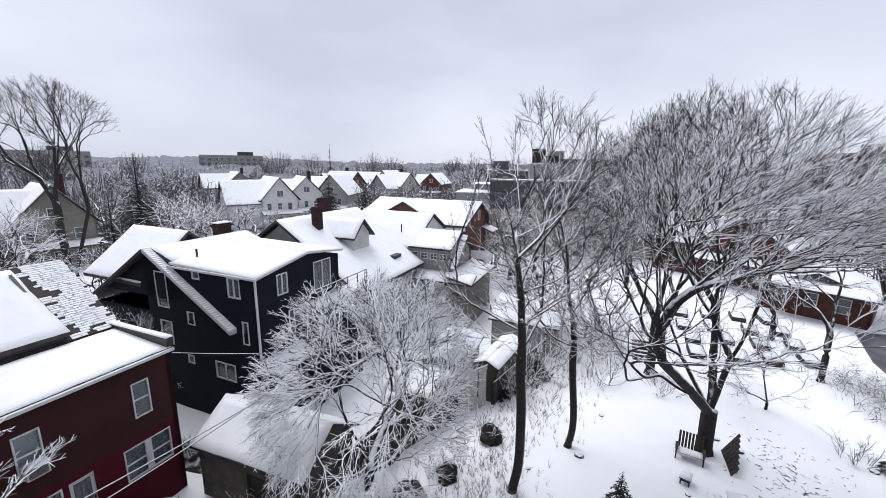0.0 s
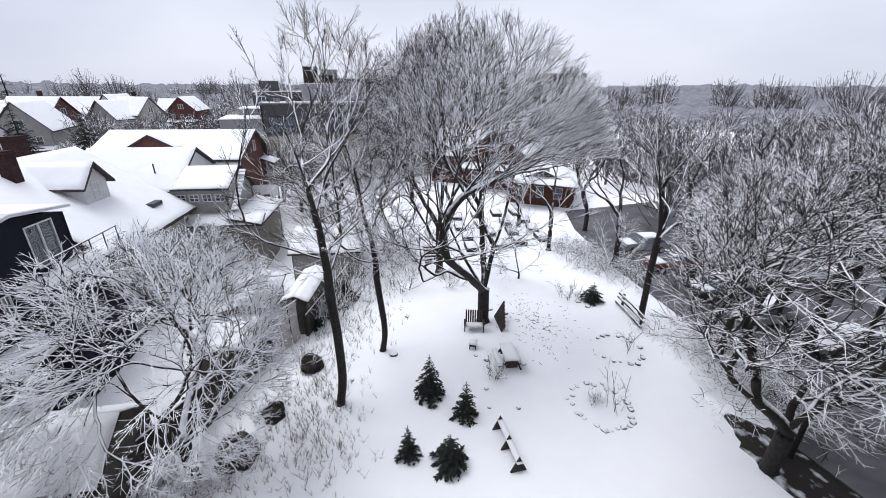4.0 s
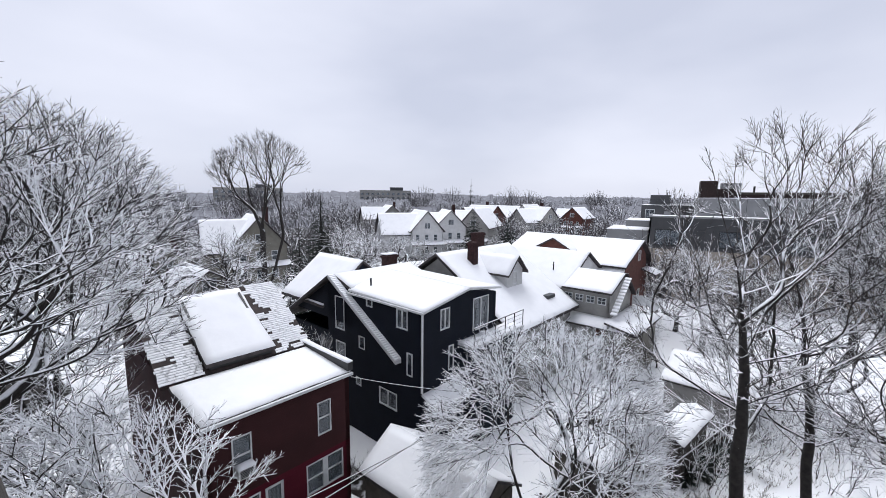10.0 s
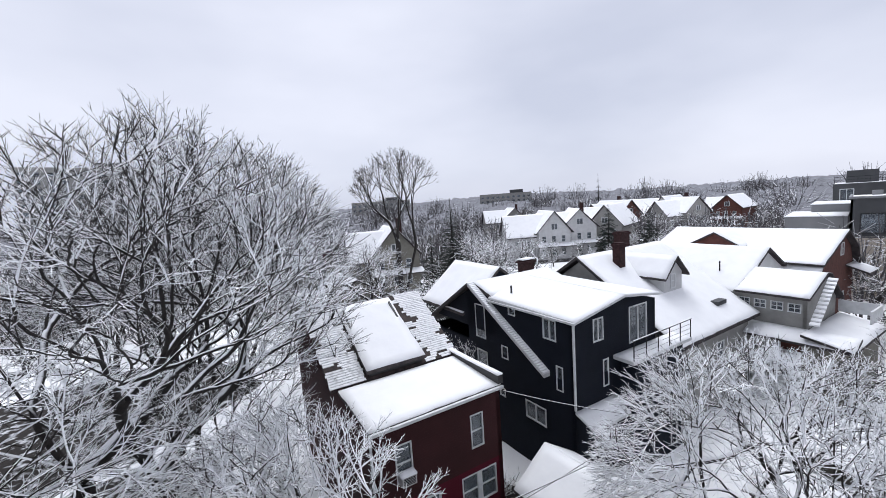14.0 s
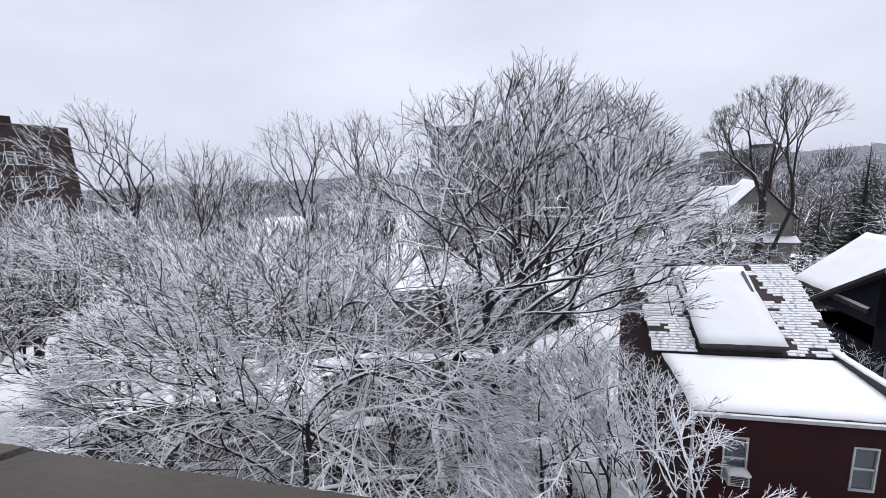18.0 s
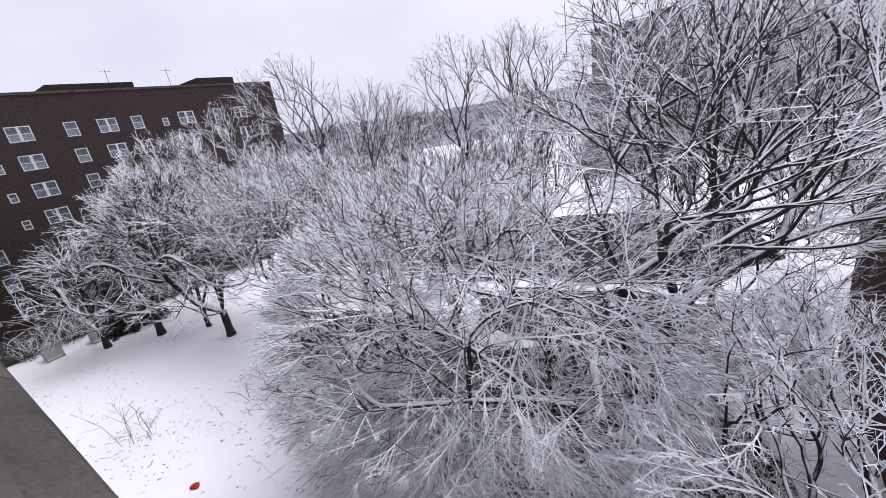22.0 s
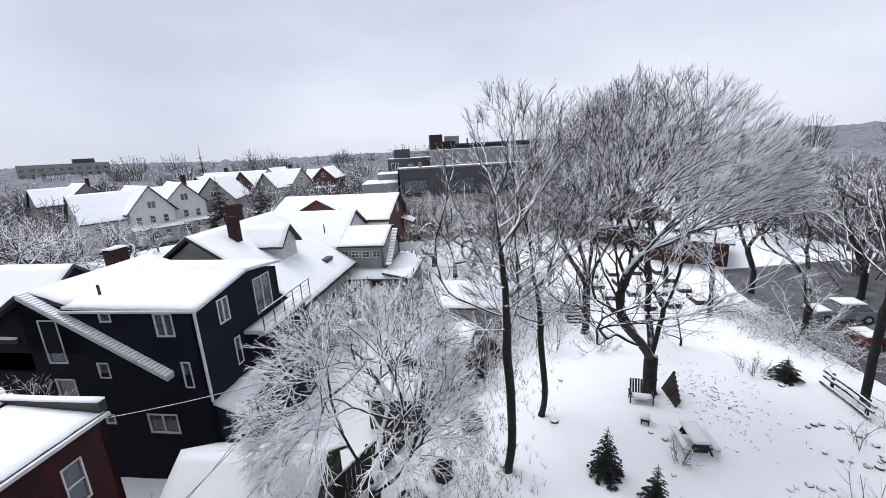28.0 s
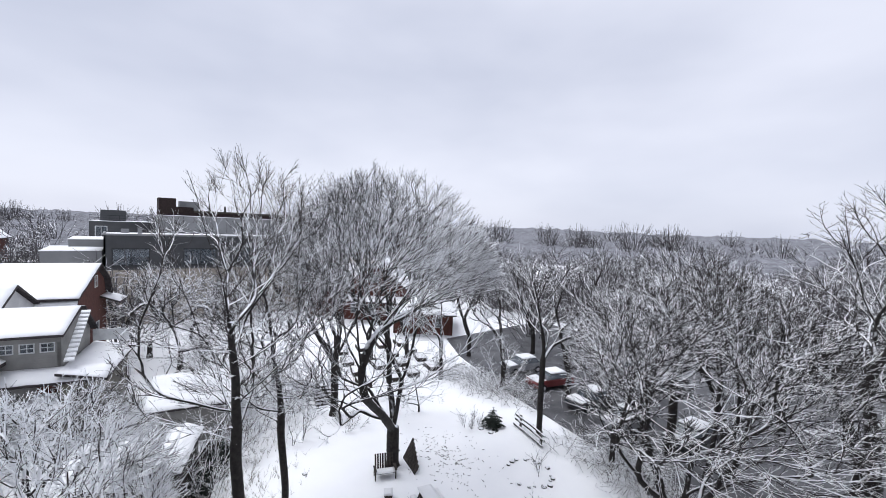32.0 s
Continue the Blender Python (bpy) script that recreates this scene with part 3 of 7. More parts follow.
    for i in range(n):
        q = par[i]
        if q < 0 or rad[i] > K["fine"]:
            continue
        want = K["twigs"] * (1.6 if not children[i] else 1.0)
        m = int(want) + (rpy.random() < want - int(want))
        if m:
            twigs(st, rpy, [V[q], V[i]], m, K["twig_len"], thin * 0.9, K)
        if not children[i]:
            d = (V[i] - V[q]).normalized()
            for k in range(K["fan"]):
                c = d if k == 0 else off_axis(rpy, d, radians(rpy.uniform(14, 36)))
                spray(st, rpy, V[i], c, K["twig_len"] * (1.0 if k == 0 else rpy.uniform(0.6, 0.95)), thin * 0.9, K, K["subtwigs"])
    for line, r0, r1 in st.rows:
        k = len(line) - 1
        wood.tube(1, line, [r0 + (r1 - r0) * j / k for j in range(k + 1)], 3)
    root = thing(name, pose(x, y, z), label, category, group)
    part("trunk", (wood.v[0], wood.f[0]), "bark", root, "", True)
    part("crown", (wood.v[1], wood.f[1]), twig, root, "fine branches carrying fresh snow")
    return root


def conifer(name, x, y, height, width, seed, label, group="", z=0.0, rows=16, dense=1.0):
    """An evergreen: a stem with whorls of drooping snowed boughs."""
    rng = random.Random(seed)
    root = thing(name, pose(x, y, z), label, "conifer", group)
    wood = Wood()
    wood.tube(0, [Vector((0, 0, -0.1)), Vector((0, 0, height * 0.5)), Vector((0, 0, height))], [height * 0.018, height * 0.012, 0.01], 6)
    part("trunk", (wood.v[0], wood.f[0]), "bark", root)
    verts, faces = [], []
    for r in range(rows):
        s = r / (rows - 1)
        zc = height * (0.08 + 0.9 * s)
        reach = width * 0.5 * (1 - s) ** 0.85 + 0.04 * width
        n = max(4, int((11 - 6 * s) * dense))
        for k in range(n):
            w = 2 * math.pi * (k + rng.random() * 0.8) / n
            R = reach * rng.uniform(0.7, 1.12)
            droop = rng.uniform(0.15, 0.5) * R
            for g in range(int(5 * dense) + 2):
                t = (g + 0.6) / (int(5 * dense) + 2)
                c = Vector((math.cos(w) * R * t, math.sin(w) * R * t, zc - droop * t * t + rng.uniform(-.02, .02) * height))
                for side in (-1, 1, 0):
                    a = w + side * rng.uniform(0.5, 1.0)
                    L = R * rng.uniform(0.18, 0.34)
                    tip = c + Vector((math.cos(a) * L, math.sin(a) * L, -rng.uniform(0.05, 0.4) * L))
                    q = Vector((-math.sin(a), math.cos(a), 0)) * L * 0.22
                    b = len(verts)
                    verts += [c, c.lerp(tip, 0.5) + q, tip, c.lerp(tip, 0.5) - q, c.lerp(tip, 0.5) + Vector((0, 0, L * 0.16))]
                    faces += [(b, b + 1, b + 4), (b + 1, b + 2, b + 4), (b + 2, b + 3, b + 4), (b + 3, b, b + 4), (b, b + 3, b + 2, b + 1)]
    part("bough_mass", (verts, faces), "needle", root, "drooping needled boughs with snow")
    return root


def shrub(name, x, y, height, spread, seed, label, twig="twig", stems=14, group="", z=0.0, thin=0.010, twig_n=5, category="shrub"):
    rng = random.Random(seed)
    K = {**CROWN, "twig_lift": -0.02, "subtwigs": 2}
    st = Strands()
    for k in range(stems):
        w = rng.uniform(0, 6.283)
        t = rng.random() ** 0.6 * spread
        p = Vector((math.cos(w) * t * 0.65, math.sin(w) * t * 0.65, -0.05))
        d = Vector((math.cos(w) * t * 0.6 / height, math.sin(w) * t * 0.6 / height, 1)).normalized()
        q, _d = bend_line(rng, p, d, height * rng.uniform(0.55, 1.1), 0.16, 0.0, 4)
        st.add(q, thin * 1.4, thin)
        twigs(st, rng, q, twig_n, height * 0.35, thin, K)
    wood = Wood()
    for pts, r0, r1 in st.rows:
        n = len(pts)
        wood.tube(1, pts, [r0 + (r1 - r0) * k / (n - 1) for k in range(n)], 3)
    ob = part(name, (wood.v[1], wood.f[1]), twig, None)
    ob.matrix_world = pose(x, y, z)
    return tagged(ob, label, category, group)


# ---------------------------------------------------------------- red house


def gable_prism(bm, x0, x1, y0, y1, z0, zr, ridge=None, axis="x"):
    """A solid gable: eaves at z0, ridge at zr along an axis."""
    if axis == "x":
        r = (y0 + y1) / 2 if ridge is None else ridge
        pts = [(x0, y0, z0), (x0, y1, z0), (x0, r, zr), (x1, y0, z0), (x1, y1, z0), (x1, r, zr)]
    else:
        r = (x0 + x1) / 2 if ridge is None else ridge
        pts = [(x0, y0, z0), (x1, y0, z0), (r, y0, zr), (x0, y1, z0), (x1, y1, z0), (r, y1, zr)]
    v = [bm.verts.new(p) for p in pts]
    for f in ((0, 1, 2), (3, 5, 4), (0, 3, 4, 1), (1, 4, 5, 2), (2, 5, 3, 0)):
        bm.faces.new([v[i] for i in f])
    bmesh.ops.recalc_face_normals(bm, faces=bm.faces)


def slope(parent, quad, thick=0.18, snow=0.13, seed=1, mat="shingle", ragged=0.1, inset=0.03, name="roof"):
    """A roof slope (quad in order: low a, low b, high b, high a) with its snow."""
    bm = bmesh.new()
    slab(bm, quad, thick)
    bmesh.ops.recalc_face_normals(bm, faces=bm.faces)
    part(name, bm, mat, parent)
    if snow:
        snow_on(parent, [quad], snow * 0.45, seed, ragged=ragged, inset=inset)


def house_shell(parent, x1, y1, z1, mat, wins_front=(), wins_left=(), wins_right=(), z0=-0.2, x0=0.0, y0=0.0, frame_mat="white"):
    """Four walls with openings; the front is y0, the left side x0. Windows are rows of x, z, width, height, style, blind."""
    runs = [(face(x0, y0, 0), x1 - x0, wins_front), (face(x0, y1, -90), y1 - y0, wins_left), (face(x1, y0, 90), y1 - y0, wins_right), (face(x1, y1, 180), x1 - x0, ())]
    for m, length, wins in runs:
        bm = bmesh.new()
        holes = [(w[0], w[1], w[0] + w[2], w[1] + w[3]) for w in wins]
        wall_cells(bm, length, z0, z1, holes, m)
        part("wall", bm, mat, parent)
        for w in wins:
            window_part(parent, m, w[0], w[1], w[0] + w[2], w[1] + w[3], w[4], w[6] if len(w) > 6 else frame_mat, 0.06, w[5])


RED = pose(7.6, 12.42, 0, 0, 0, GRID)


def red_house():
    h = thing("red_house", RED, "two-tone red house with snowy flat rear roof and tiles", "house")
    W, D, Z = 5.88, 3.4, 6.75
    split = 3.55
    wins = [(0.9, 4.35, 0.68, 1.5, "sash", 0.0), (4.3, 4.4, 0.62, 1.45, "sash", 0.45)]
    low = [(0.15, 1.95, 1.65, 1.35, "twin_sash", 0.5), (3.72, 1.95, 1.75, 1.35, "twin_sash", 0.5)]
    door = (2.0, 1.25, 2.75, 3.3)
    bm = bmesh.new()
    wall_cells(bm, W, split, Z, [(w[0], w[1], w[0] + w[2], w[1] + w[3]) for w in wins], face(0, 0, 0))
    part("wall", bm, "maroon", h, "dark maroon upper siding")
    bm = bmesh.new()
    wall_cells(bm, W, -0.2, split, [(w[0], w[1], w[0] + w[2], w[1] + w[3]) for w in low] + [door], face(0, 0, 0))
    part("wall", bm, "crimson", h, "crimson lower siding")
    for w in wins + low:
        window_part(h, face(0, 0, 0), w[0], w[1], w[0] + w[2], w[1] + w[3], w[4], "white", 0.04, w[5])
    dr = part("door", boxes((0, 0.02, 0, 0.75, 0.07, 2.05)), "white", h, "white glazed back door")
    dr.matrix_basis = pose(2.0, 0.03, 1.25)
    part("pane", boxes((0.12, 0.012, 0.9, 0.63, 0.0195, 1.9)), "glass", dr)
    part("handle", boxes((0.65, -0.03, 0.95, 0.69, 0.02, 1.07)), "iron", dr)
    for m, length in ((face(0, D, -90), D), (face(W, 0, 90), D)):
        bm = bmesh.new()
        wall_cells(bm, length, -0.2, Z, [], m)
        part("wall", bm, "maroon", h)
    slope(h, [(-0.05, -0.12, Z), (W + 0.05, -0.12, Z), (W + 0.05, D, Z + 0.22), (-0.05, D, Z + 0.22)], 0.12, 0.14, 3)
    part("gutter", boxes((-0.08, -0.24, Z - 0.13, W + 0.08, -0.125, Z - 0.02)), "white", h, "white eave gutter")
    part("downpipe", boxes((-0.06, -0.12, 0.2, 0.02, -0.04, Z - 0.13)), "white", h)
    # parapet on the right side
    part("parapet", boxes((W - 0.12, -0.12, Z + 0.05, W + 0.14, D + 1.0, Z + 0.42)), "black", h, "dark parapet edge")
    snow_on(h, [((W - 0.13, -0.12, Z + 0.42), (W + 0.15, -0.12, Z + 0.42), (W + 0.15, D + 1.0, Z + 0.42), (W - 0.13, D + 1.0, Z + 0.42))], 0.09, 5)
    # main block with tile roof rising away from the yard
    B0, B1, ridge_z = D, 11.6, 9.6
    for m, length in ((face(0, B1, -90), B1 - B0), (face(W, B0, 90), B1 - B0)):
        bm = bmesh.new()
        wall_cells(bm, length, -0.2, 7.0, [], m)
        part("wall", bm, "maroon", h)
    bm = bmesh.new()
    gable_prism(bm, 0.05, W - 0.05, B0 + 0.3, B1, 7.0, ridge_z - 0.25, None, "x")
    part("gable", bm, "maroon", h)
    mid = (B0 + B1) / 2
    quad = [(-0.3, B0 + 0.1, 7.05), (W + 0.25, B0 + 0.1, 7.05), (W + 0.25, mid, ridge_z), (-0.3, mid, ridge_z)]
    back = [(W + 0.25, B1 + 0.3, 7.05), (-0.3, B1 + 0.3, 7.05), (-0.3, mid, ridge_z), (W + 0.25, mid, ridge_z)]
    slope(h, back, 0.16, 0.1, 9, "tile")
    slope(h, quad, 0.16, 0, 9, "tile", name="roof")
    # dormer with a flatter snowy roof
    z_a, z_b = 7.42, 9.58
    slope(h, [(1.32, B0 + 0.05, z_a), (4.3, B0 + 0.05, z_a), (4.3, mid - 0.15, z_b), (1.32, mid - 0.15, z_b)], 0.14, 0.10, 12)
    part("dormer_wall", boxes((1.5, B0 + 0.2, 6.9, 4.15, B0 + 0.35, z_a - 0.08)), "black", h, "dark dormer front under the snowy roof")
    for xx in (1.5, 4.05):
        bm = bmesh.new()
        v = [bm.verts.new(p) for p in ((xx, B0 + 0.35, 6.9), (xx, B0 + 0.35, z_a), (xx, mid - 0.6, z_b - 0.12), (xx, mid - 0.6, ridge_z - 0.6), (xx + 0.1, B0 + 0.35, 6.9), (xx + 0.1, B0 + 0.35, z_a), (xx + 0.1, mid - 0.6, z_b - 0.12), (xx + 0.1, mid - 0.6, ridge_z - 0.6))]
        for f in ((0, 1, 2, 3), (7, 6, 5, 4), (0, 4, 5, 1), (1, 5, 6, 2), (2, 6, 7, 3)):
            bm.faces.new([v[i] for i in f])
        part("dormer_side", bm, "black", h)
    # snow lying in ridges across the tiles
    rng = random.Random(4)
    rows = 36
    for k in range(rows):
        t0, t1 = (k + 0.05) / rows, (k + 0.82) / rows
        for xa, xb in ((-0.28, 1.28), (4.34, W + 0.22)):
            x = xa
            while x < xb - 0.1:
                x2 = min(xb, x + rng.uniform(0.18, 0.5))
                bare = noise.noise((x * 1.1, t0 * 6.0, 2.2)) + rng.uniform(-0.12, 0.12) > 0.36 or (xa > 0 and x < xa + 0.2 and rng.random() < 0.35)
                if not bare:
                    bm = bmesh.new()
                    ya, yb = B0 + 0.1 + (mid - B0 - 0.1) * t0, B0 + 0.1 + (mid - B0 - 0.1) * t1
                    za, zb = 7.05 + (ridge_z - 7.05) * t0, 7.05 + (ridge_z - 7.05) * t1
                    j0, j1 = rng.uniform(-0.08, 0.0), rng.uniform(0.0, 0.08)
                    slab(bm, [(x + j0, ya, za + 0.03), (x2 + j1, ya, za + 0.03), (x2 + j1, yb, zb + 0.025), (x + j0, yb, zb + 0.025)], 0.045)
                    part("snow_ridge", bm, "roof_snow", h)
                x = x2
    # back stoop: stair with red railing
    part("stoop", boxes((1.6, -1.25, -0.1, 3.0, -0.02, 1.22)), "crimson", h, "red painted wooden stoop")
    for k in range(6):
        part("step", boxes((3.0 + k * 0.26, -1.25, 1.02 - k * 0.19, 3.28 + k * 0.26, -0.05, 1.07 - k * 0.19)), "crimson", h)
    for k in range(16):
        x = 1.65 + k * 0.19
        zt = 2.1 if x < 3.0 else 2.1 - (x - 3.0) * 0.73
        part("baluster", boxes((x, -1.25, zt - 0.85, x + 0.045, -1.2, zt)), "crimson", h)
    bm = bmesh.new()
    slab(bm, [(1.6, -1.28, 2.16), (3.0, -1.28, 2.16), (3.0, -1.17, 2.16), (1.6, -1.17, 2.16)], 0.06)
    slab(bm, [(3.0, -1.28, 2.16), (4.7, -1.28, 0.92), (4.7, -1.17, 0.92), (3.0, -1.17, 2.16)], 0.06)
    part("handrail", bm, "white", h, "snow-capped red handrail")
    return h


red_house()


def air_conditioner(m, label, group="", w=0.62, d=0.5, hh=0.42):
    a = thing("window_air_conditioner", m, label, "air conditioner", group)
    part("casing", boxes((0, -d, 0, w, 0, hh)), "ac", a)
    for k in range(6):
        part("louvre", boxes((0.05, -d - 0.012, 0.05 + k * 0.058, w - 0.05, -d - 0.002, 0.085 + k * 0.058)), "iron", a)
    snow_on(a, [((-0.02, -d - 0.02, hh), (w + 0.02, -d - 0.02, hh), (w + 0.02, 0, hh), (-0.02, 0, hh))], 0.12, 2, step=0.15, ragged=0.03)
    return a


air_conditioner(RED @ pose(0.95, -0.04, 4.4), "white air conditioner in the red house's upper window", "", 0.58, 0.35, 0.36)

# ---------------------------------------------------------------- blue house
BLUE = pose(17.2, 9.8, 0, 0, 0, GRID)


def blue_house():
    h = thing("blue_house", BLUE, "dark navy three-storey sided house with white trim and snowy roof", "house")
    W, D = 6.6, 13.5
    front = [(1.4, 7.35, 0.75, 1.15, "pair", 0), (4.25, 6.6, 1.55, 1.95, "pair", 0), (2.1, 4.9, 0.42, 1.4, "plain", 0), (4.9, 0.6, 1.2, 2.0, "pair", 0)]
    left = [(D - 1.9, 7.45, 0.85, 1.05, "pair", 0), (D - 4.5, 8.12, 0.55, 0.5, "plain", 0), (D - 5.25, 5.4, 0.55, 0.75, "plain", 0), (D - 1.1, 5.0, 0.42, 1.25, "plain", 0),
            (D - 3.4, 2.6, 1.5, 1.0, "pair", 0), (D - 7.65, 6.1, 0.95, 2.1, "plain", 0), (D - 7.65, 3.9, 1.0, 1.4, "plain", 0), (D - 5.6, 3.0, 0.5, 0.5, "plain", 0)]
    Zw = 8.62
    house_shell(h, W, D, 5.6, "navy", [w for w in front if w[1] < 5.4 and w[1] + w[3] < 5.6], [w for w in left if w[1] + w[3] < 5.6])
    # upper walls: the front box, and the left wall that rises to the gable
    bm = bmesh.new()
    up = [w for w in front if not (w[1] < 5.4 and w[1] + w[3] < 5.6)]
    wall_cells(bm, W, 5.6, Zw, [(w[0], max(5.6, w[1]), w[0] + w[2], w[1] + w[3]) for w in up], face(0, 0, 0))
    v = [bm.verts.new(p) for p in ((0, 0, Zw), (W, 0, Zw), (3.6, 0, 9.2), (0, 0.2, Zw), (W, 0.2, Zw), (3.6, 0.2, 9.2))]
    for f in ((0, 1, 2), (5, 4, 3), (0, 2, 5, 3), (1, 4, 5, 2)):
        bm.faces.new([v[i] for i in f])
    part("wall", bm, "navy", h, "navy front wall of the upper floors")
    for w in up:
        window_part(h, face(0, 0, 0), w[0], w[1], w[0] + w[2], w[1] + w[3], w[4], "white", 0.05)
    bm = bmesh.new()
    upl = [w for w in left if w[1] + w[3] >= 5.6]
    wall_cells(bm, D - 5.0, 5.6, Zw, [(w[0] - 5.0, max(5.6, w[1]), w[0] + w[2] - 5.0, w[1] + w[3]) for w in upl], face(0, D - 5.0, -90))
    gable_prism(bm, 0.0, 0.2, 3.0, 12.6, 6.6, 9.25, 7.8, "x")
    part("wall", bm, "navy", h, "navy side wall under the gable")
    for w in upl:
        window_part(h, face(0, D, -90), w[0], w[1], w[0] + w[2], w[1] + w[3], w[4], "white", 0.05)
    bm = bmesh.new()
    wall_cells(bm, 8.0, 5.6, Zw, [], face(W, 0, 90))
    part("wall", bm, "navy", h)
    # low roof of the rear box
    slope(h, [(-0.12, -0.25, 8.72), (3.6, -0.25, 9.34), (3.6, 6.6, 9.5), (-0.12, 6.1, 8.85)], 0.11, 0.09, 21, "white")
    slope(h, [(3.6, -0.25, 9.34), (W + 0.25, -0.25, 8.9), (W + 0.25, 6.6, 9.0), (3.6, 6.6, 9.5)], 0.11, 0.09, 25, "white")
    part("gutter", boxes((-0.22, -0.27, 8.60, -0.125, 6.2, 8.70)), "white", h, "white eave gutter")
    bm = bmesh.new()
    box(bm, -0.07, -0.09, 4.35, 0.02, -0.005, 8.6)
    part("downpipe", bm, "white", h, "white corner downpipe")
    # steep main gable, its rake overhanging the side wall
    rake = bmesh.new()
    slab(rake, [(-0.42, 1.55, 5.75), (0.0, 1.55, 5.75), (0.0, 7.8, 9.52), (-0.42, 7.8, 9.52)], 0.2)
    part("rake", rake, "white", h, "white rake board of the steep gable")
    n = 46
    for k in range(n):
        a, b = k / n, (k + 0.86) / n
        bm = bmesh.new()
        slab(bm, [(-0.43, 1.55 + 6.25 * a, 5.84 + 3.77 * a), (0.0, 1.55 + 6.25 * a, 5.84 + 3.77 * a), (0.0, 1.55 + 6.25 * b, 5.80 + 3.77 * b), (-0.43, 1.55 + 6.25 * b, 5.80 + 3.77 * b)], 0.10)
        part("snow_ridge", bm, "roof_snow", h)
    slope(h, [(-0.42, 14.0, 5.75), (-0.42, 7.8, 9.52), (W, 7.8, 9.52), (W, 14.0, 5.75)], 0.18, 0.13, 27)
    slope(h, [(0.0, 6.0, 8.9), (W, 6.0, 8.9), (W, 7.8, 9.52), (0.0, 7.8, 9.52)], 0.18, 0.13, 28)
    # back wing with its ridge across
    slope(h, [(-0.1, 14.5, 7.28), (-0.1, 8.9, 7.28), (3.2, 8.9, 9.9), (3.2, 14.5, 9.9)], 0.18, 0.13, 31)
    slope(h, [(7.6, 8.9, 6.4), (7.6, 14.5, 6.4), (3.2, 14.5, 9.9), (3.2, 8.9, 9.9)], 0.18, 0.13, 33)
    bm = bmesh.new()
    gable_prism(bm, 0.1, 6.3, 9.1, 14.3, 7.1, 9.6, None, "y")
    part("wall", bm, "navy", h)
    ch = part("chimney", boxes((4.9, 8.4, 8.0, 5.9, 9.0, 10.15), (4.8, 8.3, 9.92, 6.0, 9.1, 10.04)), "chimney", h, "short brick chimney with snow cap")
    snow_on(h, [((4.85, 8.35, 10.15), (5.95, 8.35, 10.15), (5.95, 9.05, 10.15), (4.85, 9.05, 10.15))], 0.12, 3, step=0.3, ragged=0.05)
    part("vent_pipe", boxes((0.9, 5.2, 8.9, 0.98, 5.28, 9.5)), "iron", h)
    # awning over the basement door
    slope(h, [(0.25, -0.9, 3.6), (3.0, -0.9, 3.6), (3.0, 0.0, 4.25), (0.0, 0.0, 4.25)], 0.1, 0.12, 41, "white", name="awning")
    # bay with balcony
    part("bay", boxes((3.5, -0.85, -0.2, 7.8, -0.01, 6.1)), "navy", h, "navy bay under the balcony")
    slope(h, [(2.9, -1.15, 6.28), (8.2, -1.15, 6.28), (8.2, 0.0, 6.3), (2.9, 0.0, 6.3)], 0.16, 0.12, 43, "white", name="balcony_deck")
    for k in range(6):
        part("railing_post", boxes((2.95 + k * 1.03, -1.12, 6.3, 2.99 + k * 1.03, -1.08, 7.3)), "iron", h)
    part("railing", boxes((2.9, -1.13, 7.3, 8.2, -1.08, 7.34)), "iron", h, "thin black balcony rail")
    for z in (6.55, 6.8, 7.05):
        part("rail_wire", boxes((2.9, -1.11, z, 8.2, -1.098, z + 0.012)), "iron", h)
    part("rail_snow", boxes((2.9, -1.13, 7.342, 8.2, -1.08, 7.37)), "roof_snow", h, "snow along the top rail")
    for x, z, w, hh in ((4.9, 3.6, 1.3, 2.2), (6.6, 0.4, 1.1, 2.2)):
        window_part(h, face(0, -0.86, 0), x, z, x + w, z + hh, "pair", "white", 0.05)
    return h


blue_house()

# ---------------------------------------------------------------- grey houses along the row


